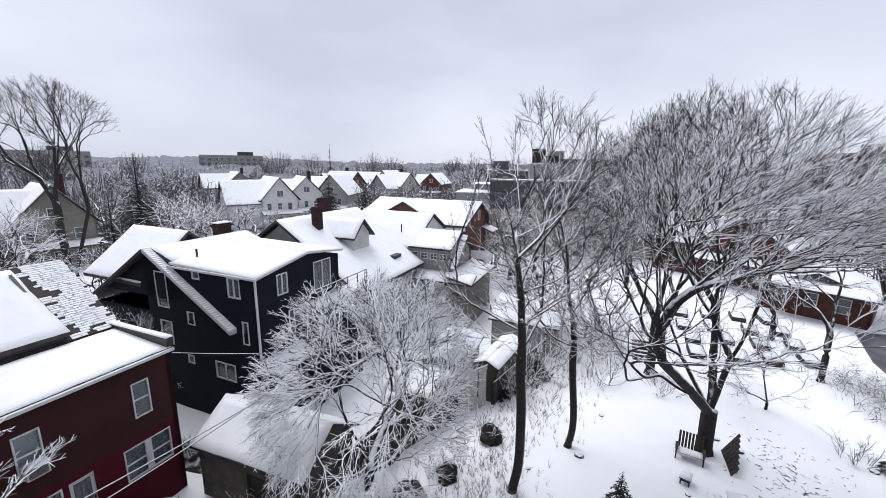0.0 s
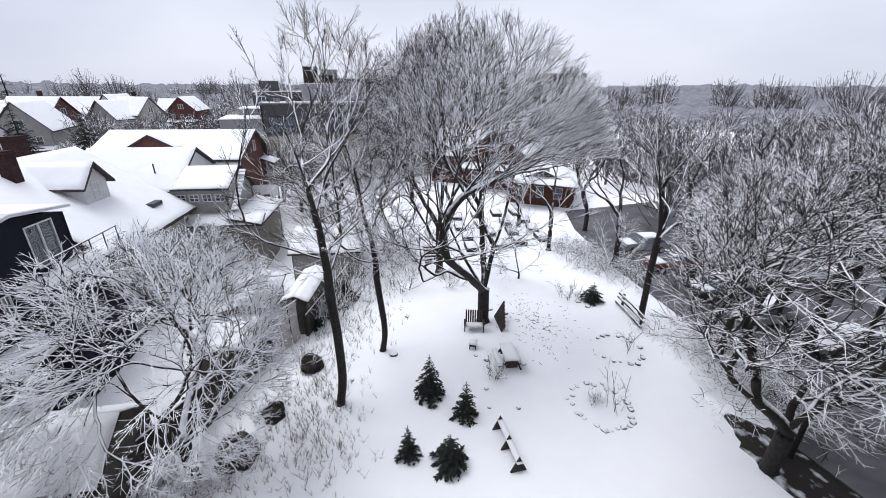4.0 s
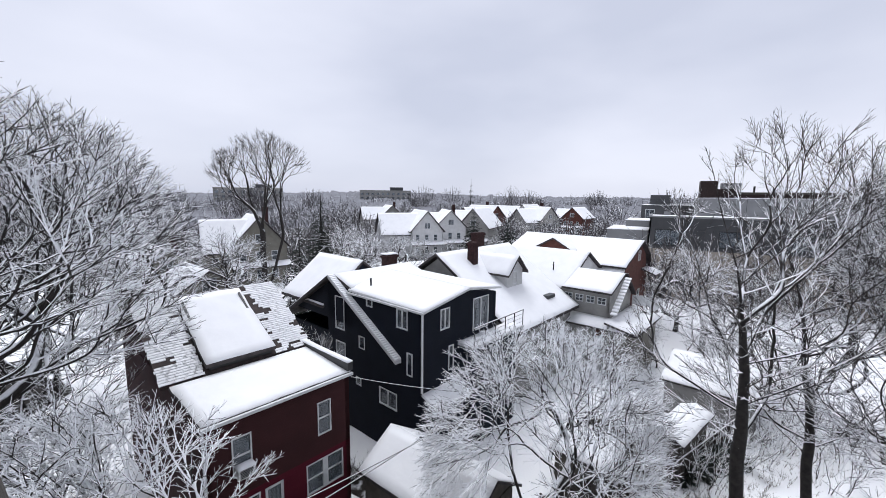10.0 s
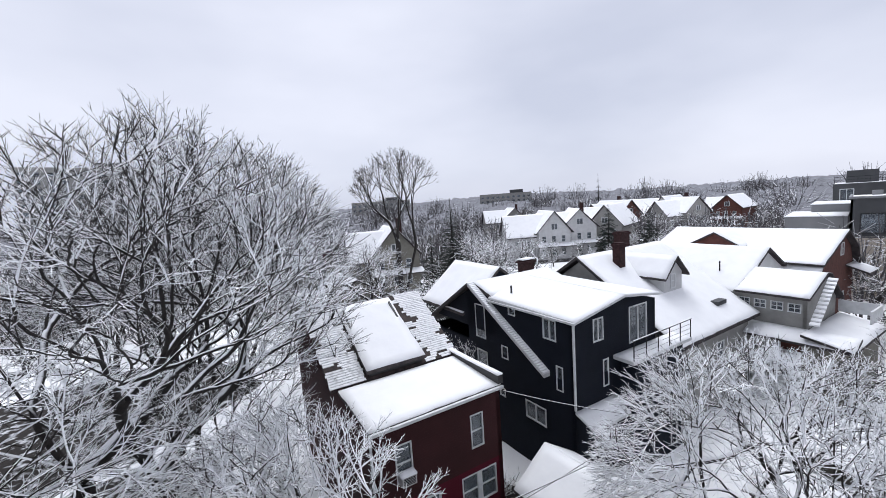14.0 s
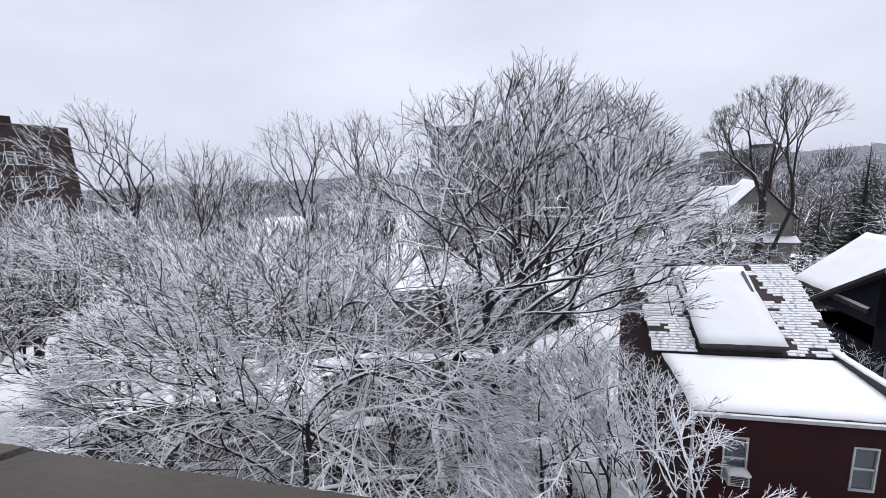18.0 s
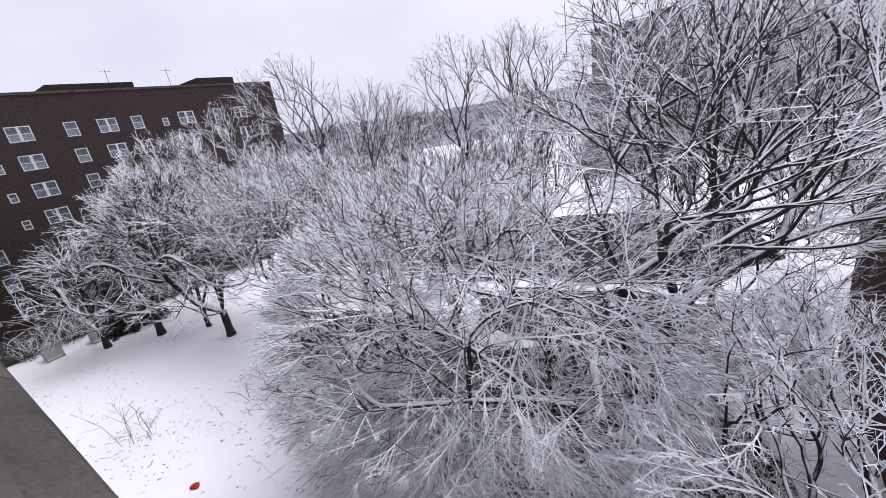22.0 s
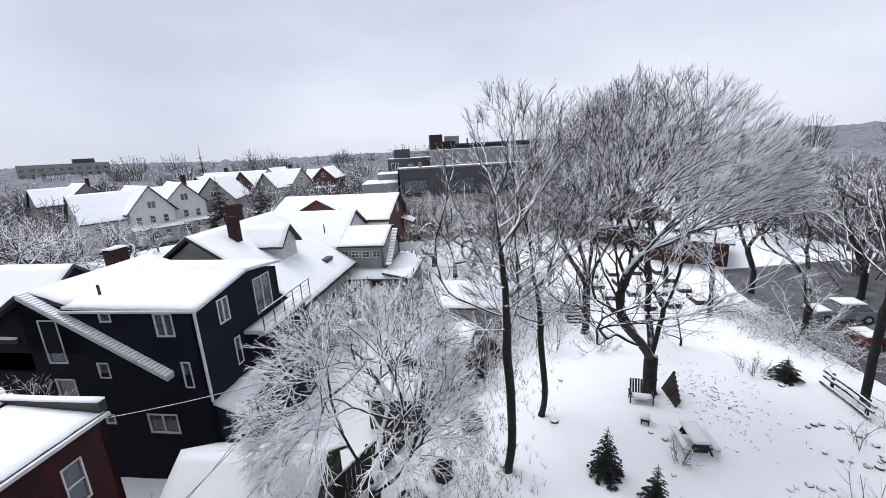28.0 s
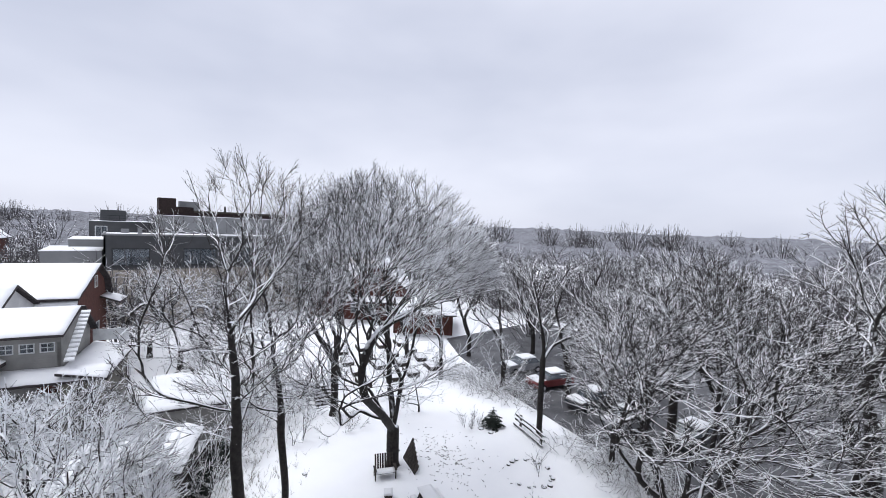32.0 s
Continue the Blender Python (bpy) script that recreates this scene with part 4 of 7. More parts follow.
def grey_house():
    h = thing("grey_house", BLUE @ pose(8.4, 0, 0), "grey house with wide snowy roof, dormer and tall brick chimney", "house")
    L = 9.6
    house_shell(h, L, 12.5, 5.4, "grey_siding", [(1.2, 3.2, 0.7, 0.9, "sash", 0), (5.2, 3.0, 0.9, 1.3, "sash", 0)], [(11.0, 3.6, 0.5, 0.7, "plain", 0)])
    bm = bmesh.new()
    gable_prism(bm, 0.02, 0.22, 0.0, 13.0, 5.4, 9.75, 6.5, "x")
    gable_prism(bm, L - 0.22, L - 0.02, 0.0, 13.0, 5.4, 9.75, 6.5, "x")
    part("wall", bm, "grey_siding", h, "grey gable end")
    slope(h, [(-0.35, -0.6, 5.45), (L + 0.3, -0.6, 5.45), (L + 0.3, 6.5, 10.15), (-0.35, 6.5, 10.15)], 0.2, 0.14, 51)
    slope(h, [(L + 0.3, 13.4, 5.45), (-0.35, 13.4, 5.45), (-0.35, 6.5, 10.15), (L + 0.3, 6.5, 10.15)], 0.2, 0.14, 53)
    part("rake", boxes((-0.40, 3.0, 7.75, -0.352, 3.1, 7.85)), "white", h)
    # dormer
    bm = boxes((3.4, 2.45, 6.6, 5.6, 5.5, 8.75))
    gable_prism(bm, 3.4, 5.6, 2.45, 6.2, 8.75, 9.75, None, "y")
    part("dormer_wall", bm, "pale_siding", h, "pale dormer front with one window")
    window_part(h, face(0, 2.44, 0), 4.2, 7.7, 4.75, 8.7, "sash", "white", 0.05)
    slope(h, [(3.05, 2.1, 8.55), (3.05, 6.3, 8.55), (4.5, 6.3, 9.95), (4.5, 2.1, 9.95)], 0.14, 0.12, 55)
    slope(h, [(5.95, 6.3, 8.55), (5.95, 2.1, 8.55), (4.5, 2.1, 9.95), (4.5, 6.3, 9.95)], 0.14, 0.12, 57)
    part("chimney", boxes((2.3, 4.9, 7.5, 2.9, 5.5, 10.9), (2.22, 4.82, 10.65, 2.98, 5.58, 10.8)), "chimney", h, "tall slim dark brick chimney")
    part("chimney", boxes((6.4, 7.6, 8.8, 7.5, 8.3, 11.2), (6.32, 7.52, 10.95, 7.58, 8.38, 11.1)), "chimney", h, "broad dark brick chimney")
    part("skylight", boxes((6.6, 0.6, 6.35, 7.8, 1.5, 6.62)), "charcoal", h)
    return h


grey_house()


def porch_house():
    h = thing("porch_house", BLUE @ pose(19.0, 0, 0), "grey gabled house with a windowed rear extension, all under snow", "house")
    house_shell(h, 9.6, 9.5, 6.5, "grey_siding", [], [(6.5, 4.5, 0.8, 1.1, "sash", 0)], x0=0.4, y0=1.2)
    bm = bmesh.new()
    gable_prism(bm, 0.4, 9.6, 1.2, 1.4, 6.5, 9.0, 5.0, "y")
    part("wall", bm, "pale_siding", h, "pale gable end")
    slope(h, [(0.0, 9.6, 6.5), (0.0, 0.9, 6.5), (5.0, 0.9, 9.25), (5.0, 9.6, 9.25)], 0.18, 0.14, 61)
    slope(h, [(10.0, 0.9, 6.5), (10.0, 9.6, 6.5), (5.0, 9.6, 9.25), (5.0, 0.9, 9.25)], 0.18, 0.14, 63)
    part("vent_pipe", boxes((1.9, 3.1, 7.6, 1.98, 3.18, 8.4)), "iron", h)
    # rear extension with a row of windows on its side
    wins = [(0.35 + k * 0.95, 5.75, 0.7, 0.6, "grid", 0) for k in range(4)]
    bm = bmesh.new()
    wall_cells(bm, 4.2, 4.2, 6.75, [(w[0], w[1], w[0] + w[2], w[1] + w[3]) for w in wins], face(-0.4, 1.2, -90))
    wall_cells(bm, 5.4, -0.2, 6.4, [], face(-0.4, -3.0, 0))
    v = [bm.verts.new(p) for p in ((-0.4, -2.99, 6.4), (5.0, -2.99, 6.4), (2.6, -2.99, 8.0))]
    bm.faces.new(v)
    part("wall", bm, "grey_siding", h, "grey wall with a row of small windows")
    for w in wins:
        window_part(h, face(-0.4, 1.2, -90), w[0], w[1], w[0] + w[2], w[1] + w[3], "grid", "white", 0.05)
    slope(h, [(-0.7, 1.0, 6.85), (-0.7, -3.2, 6.85), (2.6, -3.2, 8.05), (2.6, 1.0, 8.05)], 0.14, 0.13, 65)
    slope(h, [(5.3, -3.4, 5.9), (5.3, 1.0, 5.9), (2.6, 1.0, 8.05), (2.6, -3.4, 8.05)], 0.14, 0.13, 67)
    for k in range(12):
        a, b = k / 12, (k + 0.75) / 12
        bm = bmesh.new()
        slab(bm, [(-0.9 + 3.3 * a, -3.75, 5.3 + 2.6 * a), (-0.9 + 3.3 * b, -3.75, 5.25 + 2.6 * b), (-0.9 + 3.3 * b, -3.25, 5.25 + 2.6 * b), (-0.9 + 3.3 * a, -3.25, 5.3 + 2.6 * a)], 0.1)
        part("snow_ridge", bm, "roof_snow", h)
    # low porch roof
    slope(h, [(-1.8, 1.5, 4.2), (-1.8, -5.6, 4.2), (-0.4, -5.6, 4.75), (-0.4, 1.5, 4.75)], 0.14, 0.13, 69)
    slope(h, [(-1.8, -5.6, 4.2), (5.6, -5.6, 4.2), (5.6, -3.1, 4.75), (-1.8, -3.1, 4.75)], 0.14, 0.13, 71)
    part("porch_wall", boxes((-1.3, -5.2, -0.2, 5.2, -3.05, 4.15)), "olive", h)
    part("balcony", boxes((2.8, -5.3, 4.85, 5.3, -5.2, 5.7), (5.2, -5.2, 4.85, 5.3, -3.1, 5.7)), "white", h, "white panelled balcony parapet")
    return h


porch_house()


def gambrel_house():
    h = thing("gambrel_house", BLUE @ pose(27.5, -1.0, 0), "brown shingled house with gambrel roof under snow", "house")
    X, Y = 9.0, 14.0
    house_shell(h, X, Y, 6.2, "brown_shingle", [(5.8, 3.0, 0.9, 1.3, "sash", 0)], [], y0=0.0)
    # gambrel end
    prof = [(0, 6.2), (1.1, 8.0), (5.6, 9.7), (8.2, 8.2), (X, 6.2)]
    bm = bmesh.new()
    a = [bm.verts.new((x, 0.0, z)) for x, z in prof]
    b = [bm.verts.new((x, 0.2, z)) for x, z in prof]
    bm.faces.new(a[::-1])
    bm.faces.new(b)
    part("gable", bm, "brown_shingle", h, "reddish brown shingled gambrel end")
    window_part(h, face(0, -0.03, 0), 5.4, 7.6, 6.2, 8.7, "grid", "white", 0.06)
    slope(h, [(-0.3, Y, 7.6), (-0.3, -0.5, 7.6), (5.6, -0.5, 9.85), (5.6, Y, 9.85)], 0.16, 0.14, 81)
    slope(h, [(-0.6, Y, 6.2), (-0.6, -0.4, 6.2), (-0.1, -0.4, 7.5), (-0.1, Y, 7.5)], 0.16, 0.12, 83)
    slope(h, [(8.4, -0.5, 8.2), (8.4, Y, 8.2), (5.6, Y, 9.85), (5.6, -0.5, 9.85)], 0.16, 0.14, 85)
    slope(h, [(X + 0.4, -0.5, 6.0), (X + 0.4, Y, 6.0), (8.4, Y, 8.2), (8.4, -0.5, 8.2)], 0.16, 0.14, 87)
    slope(h, [(6.8, -1.6, 6.0), (9.6, -1.6, 6.0), (9.6, -0.02, 6.6), (6.8, -0.02, 6.6)], 0.14, 0.12, 89)
    bm = bmesh.new()
    gable_prism(bm, 1.2, 1.4, 6.0, 10.0, 8.6, 9.7, None, "x")
    part("dormer_wall", bm, "brown_shingle", h)
    slope(h, [(0.9, 5.6, 8.55), (5.0, 5.6, 8.55), (5.0, 8.0, 9.85), (0.9, 8.0, 9.85)], 0.14, 0.12, 91)
    slope(h, [(5.0, 10.4, 8.55), (0.9, 10.4, 8.55), (0.9, 8.0, 9.85), (5.0, 8.0, 9.85)], 0.14, 0.12, 93)
    return h


gambrel_house()

# ---------------------------------------------------------------- garage in the red house's yard


def garage():
    h = thing("garage", pose(12.88, 10.35, 0, 0, 0, GRID - 90 + 2), "low dark garage with a smooth snowy gable roof", "garage")
    L, W = 5.9, 3.9
    e, r = 2.55, 3.85
    # x runs along the eave towards the garden, y towards the blue house
    for length, holes, m in ((L - 0.5, [(2.6, -0.2, 3.5, 1.9)], pose(0.2, 0.25, 0)), (W - 0.5, [], pose(L - 0.3, 0.25, 0, 0, 0, 90)), (W - 0.5, [], pose(0.2, W - 0.25, 0, 0, 0, -90)), (L - 0.5, [], pose(L - 0.3, W - 0.25, 0, 0, 0, 180))):
        bm = bmesh.new()
        wall_cells(bm, length, -0.2, e, holes, m)
        part("wall", bm, "garage", h)
    bm = bmesh.new()
    gable_prism(bm, 0.25, L - 0.35, 0.25, W - 0.25, e, r - 0.15, None, "x")
    part("gable", bm, "garage", h)
    part("door", boxes((2.8, 0.36, -0.1, 3.7, 0.4, 1.9)), "wood", h, "dark plank side door")
    slope(h, [(0.0, 0.0, e), (L, 0.0, e), (L, W / 2, r), (0.0, W / 2, r)], 0.12, 0.15, 101)
    slope(h, [(L, W, e), (0.0, W, e), (0.0, W / 2, r), (L, W / 2, r)], 0.12, 0.15, 103)
    return h


garage()
# ---------------------------------------------------------------- the apartment block that the camera looks out from
CORNER = (0.95, 1.08)
BLOCK = pose(CORNER[0], CORNER[1], 0, 0, 0, GRID)   # x along the row away from the camera's corner is negative, y outwards
TOP = 13.78


def apartment_block():
    h = thing("apartment_block", BLOCK, "dark brick apartment block with stone-capped parapet", "apartment block")
    L = 58.0
    rows = [1.2 + 2.9 * k for k in range(4)]
    wins = []
    for z in rows:
        x = 1.6
        k = 0
        while x < L - 3:
            w = (1.0, 1.7, 0.7)[k % 3]
            wins.append((x, z, w, 1.5, "sash" if w < 1.5 else "twin_sash", 0.4))
            x += 3.4
            k += 1
    m = face(0, 0, 180)
    bm = bmesh.new()
    wall_cells(bm, L, -0.2, TOP, [(w[0], w[1], w[0] + w[2], w[1] + w[3]) for w in wins], m, 0.35)
    part("wall", bm, "brick", h, "dark red-brown brick courtyard wall")
    for w in wins:
        win = window_part(h, m, w[0], w[1], w[0] + w[2], w[1] + w[3], w[4], "white", 0.07, w[5])
        part("sill", boxes((-0.1, -0.12, -0.14, w[2] + 0.1, 0.05, -0.035)), "stone", win)
    bm = bmesh.new()
    wall_cells(bm, 30.0, -0.2, TOP, [], face(0, -30, 90), 0.35)
    part("wall", bm, "brick", h)
    part("roof", boxes((-L, -30, 12.8, -0.36, -0.36, 13.0)), "charcoal", h, "flat roof behind the parapet")
    snow_on(h, [((-L, -30, 13.0), (-0.4, -30, 13.0), (-0.4, -0.4, 13.0), (-L, -0.4, 13.0))], 0.1, 201, step=2.0)
    # parapet caps: one stone after another, with a rounded nose
    prof = [(-0.42, 0.0), (0.06, 0.0), (0.09, 0.06), (0.07, 0.2), (0.0, 0.29), (-0.14, 0.33), (-0.30, 0.31), (-0.42, 0.22)]

    def cap(length):
        bm = bmesh.new()
        a = [bm.verts.new((0.012, y, z)) for y, z in prof]
        b = [bm.verts.new((length - 0.012, y, z)) for y, z in prof]
        bm.faces.new(a)
        bm.faces.new(b[::-1])
        for i in range(len(prof)):
            j = (i + 1) % len(prof)
            bm.faces.new((a[i], b[i], b[j], a[j]))
        bmesh.ops.recalc_face_normals(bm, faces=bm.faces)
        return bm

    first = part("coping_stone", cap(0.9), "stone", h)
    data = first.data
    bpy.data.objects.remove(first)
    for k in range(45):
        if k in (4, 5):
            continue
        c = new("coping_stone", data)
        c.parent, c.matrix_basis = h, pose(-0.55 - 0.9 * (k + 1), 0, TOP + (0.004 if k % 2 else 0))
    for k in range(30):
        c = new("coping_stone", data)
        c.parent, c.matrix_basis = h, pose(0, -0.60 - 0.9 * k, TOP, 0, 0, -90)
    # the corner stone turns the corner in a curve
    outline = [(-0.54, 0.09), (-0.32, 0.09), (-0.16, 0.065), (-0.03, -0.02), (0.05, -0.14), (0.085, -0.30), (0.09, -0.59), (-0.42, -0.59), (-0.42, -0.42), (-0.54, -0.42)]
    bm = bmesh.new()
    rings = []
    for z, pull in ((0.0, 0.03), (0.06, 0.0), (0.2, 0.015), (0.29, 0.07), (0.325, 0.16)):
        rings.append([bm.verts.new((x + (-0.27 - x) * pull, y + (-0.25 - y) * pull, z)) for x, y in outline])
    for lo, hi in zip(rings, rings[1:]):
        for i in range(len(outline)):
            j = (i + 1) % len(outline)
            bm.faces.new((lo[i], lo[j], hi[j], hi[i]))
    bm.faces.new(rings[0])
    bm.faces.new(rings[-1])
    bmesh.ops.recalc_face_normals(bm, faces=bm.faces)
    c = part("corner_stone", bm, "stone", h, "rounded corner coping stone")
    c.matrix_basis = pose(-0.02, -0.04, TOP - 0.05)
    snow_on(h, [((-0.74, -0.30, TOP + 0.29), (-0.28, -0.30, TOP + 0.26), (-0.30, -0.06, TOP + 0.22), (-0.74, 0.03, TOP + 0.24))], 0.06, 203, step=0.05, ragged=0.10)
    return h


apartment_block()


def areaway():
    bm = bmesh.new()
    n = 90
    a, b = [], []
    for k in range(n + 1):
        x = -57.0 + 56.5 * k / n
        w = 0.95 + 0.35 * noise.noise((x * 0.5, 1.0, 2.0)) + 0.15 * noise.noise((x * 2.1, 4.0, 2.0))
        a.append(bm.verts.new((x, 0.0, 0.15)))
        b.append(bm.verts.new((x, w, 0.13)))
    for k in range(n):
        bm.faces.new((a[k], a[k + 1], b[k + 1], b[k]))
    ob = part("areaway", bm, "areaway", None)
    ob.matrix_world = BLOCK
    tagged(ob, "strip of bare dark soil along the foot of the wall", "ground", "", "structure")


areaway()


# The sunken areaway is flat here; its dark depth is painted in the colour.
def wing_areaway():
    bm = bmesh.new()
    n = 60
    a, b = [], []
    for k in range(n + 1):
        y = 0.6 + 32.0 * k / n
        w = 8.5 + 0.8 * noise.noise((y * 0.3, 3.0, 2.0)) + 0.3 * noise.noise((y * 1.7, 5.0, 2.0))
        a.append(bm.verts.new((-58.0, y, 0.16)))
        b.append(bm.verts.new((-58.0 + w, y, 0.15)))
    for k in range(n):
        bm.faces.new((a[k], b[k], b[k + 1], a[k + 1]))
    ob = part("wing_areaway", bm, "areaway", None)
    ob.matrix_world = BLOCK
    tagged(ob, "flat dark strip standing for the sunken areaway below the brick wing", "ground", "", "structure")


wing_areaway()


def block_wing():
    """The wing that closes the courtyard."""
    h = thing("block_wing", BLOCK @ pose(-58.0, 0, 0), "dark brick wing with seven rows of white sash windows", "apartment block")
    L = 40.0
    top = 22.4
    wins = []
    for z in [1.6 + 2.75 * k for k in range(7)]:
        x = 1.4
        k = 0
        while x < L - 2.5:
            w = (1.8, 1.1, 0.65, 1.9, 1.1)[k % 5]
            wins.append((x, z, w, 1.45 if w > 0.7 else 0.9, "twin_sash" if w > 1.5 else "sash", 0.5))
            x += w + (1.5, 2.1, 1.3, 2.6, 1.8)[k % 5]
            k += 1
    m = face(0, 0, 90)
    bm = bmesh.new()
    wall_cells(bm, L, -0.2, top, [(w[0], w[1], w[0] + w[2], w[1] + w[3]) for w in wins], m, 0.35)
    part("wall", bm, "brick", h, "dark brick front facing the yard")
    for w in wins:
        window_part(h, m, w[0], w[1], w[0] + w[2], w[1] + w[3], w[4], "white", 0.08, w[5])
    part("cornice", boxes((-0.3, 0, top, 0.12, L, top + 0.25)), "stone", h)
    part("roof", boxes((-14, -0.02, top - 0.6, -0.36, L, top - 0.35)), "charcoal", h)
    bm = bmesh.new()
    wall_cells(bm, 14.0, -0.2, top, [], face(0, L, 180), 0.35)
    part("wall", bm, "brick", h)
    for y, w, z in ((4.0, 6.0, 1.1), (14.5, 8.0, 1.0), (30.0, 5.0, 1.2)):
        part("bulkhead", boxes((-6.0, y, top - 0.35, -1.0, y + w, top + z)), "brick", h, "brick stair bulkhead on the roof")
    for y in (9.0, 20.5, 27.0):
        part("antenna", boxes((-2.0, y, top - 0.3, -1.96, y + 0.04, top + 2.6), (-2.0, y - 0.6, top + 2.3, -1.97, y + 0.6, top + 2.33)), "iron", h)
    return h


block_wing()

# ---------------------------------------------------------------- modern building beyond the row


def modern_building():
    h = thing("modern_building", pose(66.0, 1.5, 0, 0, 0, GRID - 78), "charcoal and tan modern institutional building with stepped flat roofs", "building")
    # x runs along the front that faces the gardens, y away from it
    part("wall", boxes((-1.8, 0, -0.2, 40, 17.5, 7.4)), "tan", h, "blank tan stucco wall")
    part("joint_strip", boxes((-1.8, -0.02, 7.28, 40, 0.02, 7.42)), "charcoal", h)
    bm = bmesh.new()
    wins = [(0.8, 7.75, 3.9, 2.3, "pair", 0), (8.5, 7.75, 4.0, 2.3, "pair", 0), (15.0, 7.75, 4.0, 2.3, "pair", 0)]
    wall_cells(bm, 22.0, 7.4, 11.7, [(w[0], w[1], w[0] + w[2], w[1] + w[3]) for w in wins], face(-0.3, 0.3, 0))
    wall_cells(bm, 8.0, 7.4, 11.7, [], face(-0.3, 8.3, -90))
    part("wall", bm, "charcoal", h, "charcoal upper storey")
    for w in wins:
        window_part(h, face(-0.3, 0.3, 0), w[0], w[1], w[0] + w[2], w[1] + w[3], w[4], "black", 0.09)
    part("roof", boxes((-0.4, 0.2, 11.55, 22.1, 8.5, 11.75)), "charcoal", h)
    part("roof_edge", boxes((-0.45, 0.12, 11.72, 22.1, 0.3, 11.95), (-0.45, 0.3, 11.72, -0.25, 8.5, 11.95)), "grey_panel", h)
    snow_on(h, [((-0.2, 0.35, 11.75), (22, 0.35, 11.75), (22, 8.0, 11.75), (-0.2, 8.0, 11.75))], 0.12, 303, step=1.5)
    part("penthouse", boxes((5.9, 8.0, 11.4, 30.0, 16.0, 14.5)), "grey_panel", h, "pale grey metal penthouse")
    for x in (8.9, 11.9, 14.9, 17.9):
        part("seam", boxes((x, 7.96, 11.5, x + 0.05, 8.0, 14.5)), "charcoal", h)
    snow_on(h, [((5.8, 7.9, 14.5), (30, 7.9, 14.5), (30, 16, 14.5), (5.8, 16, 14.5))], 0.1, 305, step=2.0)
    part("wing", boxes((-6.2, 2.0, -0.2, -0.5, 12.0, 9.6)), "grey_panel", h, "lower grey wing")
    snow_on(h, [((-6.3, 1.9, 9.6), (-0.5, 1.9, 9.6), (-0.5, 12, 9.6), (-6.3, 12, 9.6))], 0.12, 307, step=1.5)
    part("wing", boxes((-4.2, 9.0, 9.0, 4.0, 17.8, 10.7)), "grey_panel", h, "stepped back grey wing")
    snow_on(h, [((-4.3, 8.9, 10.7), (4.0, 8.9, 10.7), (4.0, 17.8, 10.7), (-4.3, 17.8, 10.7))], 0.12, 308, step=1.5)
    bm = bmesh.new()
    wall_cells(bm, 9.4, 9.6, 13.2, [(0.7, 10.6, 2.2, 12.4)], face(-2.5, 18.0, 0))
    part("wall", bm, "charcoal", h, "dark rear storey with a railing")
    window_part(h, face(-2.5, 18.0, 0), 0.7, 10.6, 2.2, 12.4, "pair", "white", 0.08)
    part("storey", boxes((-2.5, 18.3, 9.0, 8.0, 28.0, 13.1)), "charcoal", h)
    snow_on(h, [((-2.5, 18, 13.15), (8, 18, 13.15), (8, 28, 13.15), (-2.5, 28, 13.15))], 0.08, 309, step=1.5)
    for k in range(9):
        part("railing_post", boxes((-2.4 + k * 1.2, 17.95, 13.2, -2.36 + k * 1.2, 18.0, 14.1)), "iron", h)
    part("railing", boxes((-2.5, 17.95, 14.1, 7.6, 18.0, 14.15), (-2.5, 17.95, 13.7, 7.6, 18.0, 13.73)), "iron", h)
    part("plant_room", boxes((-1.2, 20.0, 13.1, 2.1, 24.0, 15.0)), "charcoal", h)
    part("vent", boxes((3.2, 3.5, 11.7, 3.7, 4.0, 12.7)), "grey_panel", h)
    part("vent", boxes((1.4, 5.5, 11.7, 2.3, 6.2, 12.4)), "grey_panel", h)
    return h


modern_building()


def brick_block_far():
    h = thing("brick_school", pose(96, 1.5, 0, 0, 0, GRID - 78), "long dark brick building with roof bulkheads", "building")
    part("wall", boxes((8.6, 0, -0.2, 34, 16, 15.3)), "brick", h)
    part("bulkhead", boxes((7.1, -0.2, 12.0, 9.9, 5, 17.9)), "brick", h)
    part("bulkhead", boxes((9.9, -0.1, 14.5, 12.9, 5, 16.3)), "brick", h)
    part("condenser", boxes((11.0, 5.5, 15.3, 14.5, 8, 17.6)), "grey_panel", h)
    part("parapet", boxes((12.9, -0.1, 15.3, 34, 0.3, 15.7)), "stone", h)
    for x in (16.0, 19.0):
        part("flue", boxes((x, 3, 15.3, x + 0.3, 3.3, 16.9)), "iron", h)
    snow_on(h, [((13, 0.3, 15.3), (34, 0.3, 15.3), (34, 16, 15.3), (13, 16, 15.3))], 0.12, 311, step=4.0)
    return h


brick_block_far()


def polar(az, d):
    return (0.3 - d * math.sin(radians(az)), d * math.cos(radians(az)))


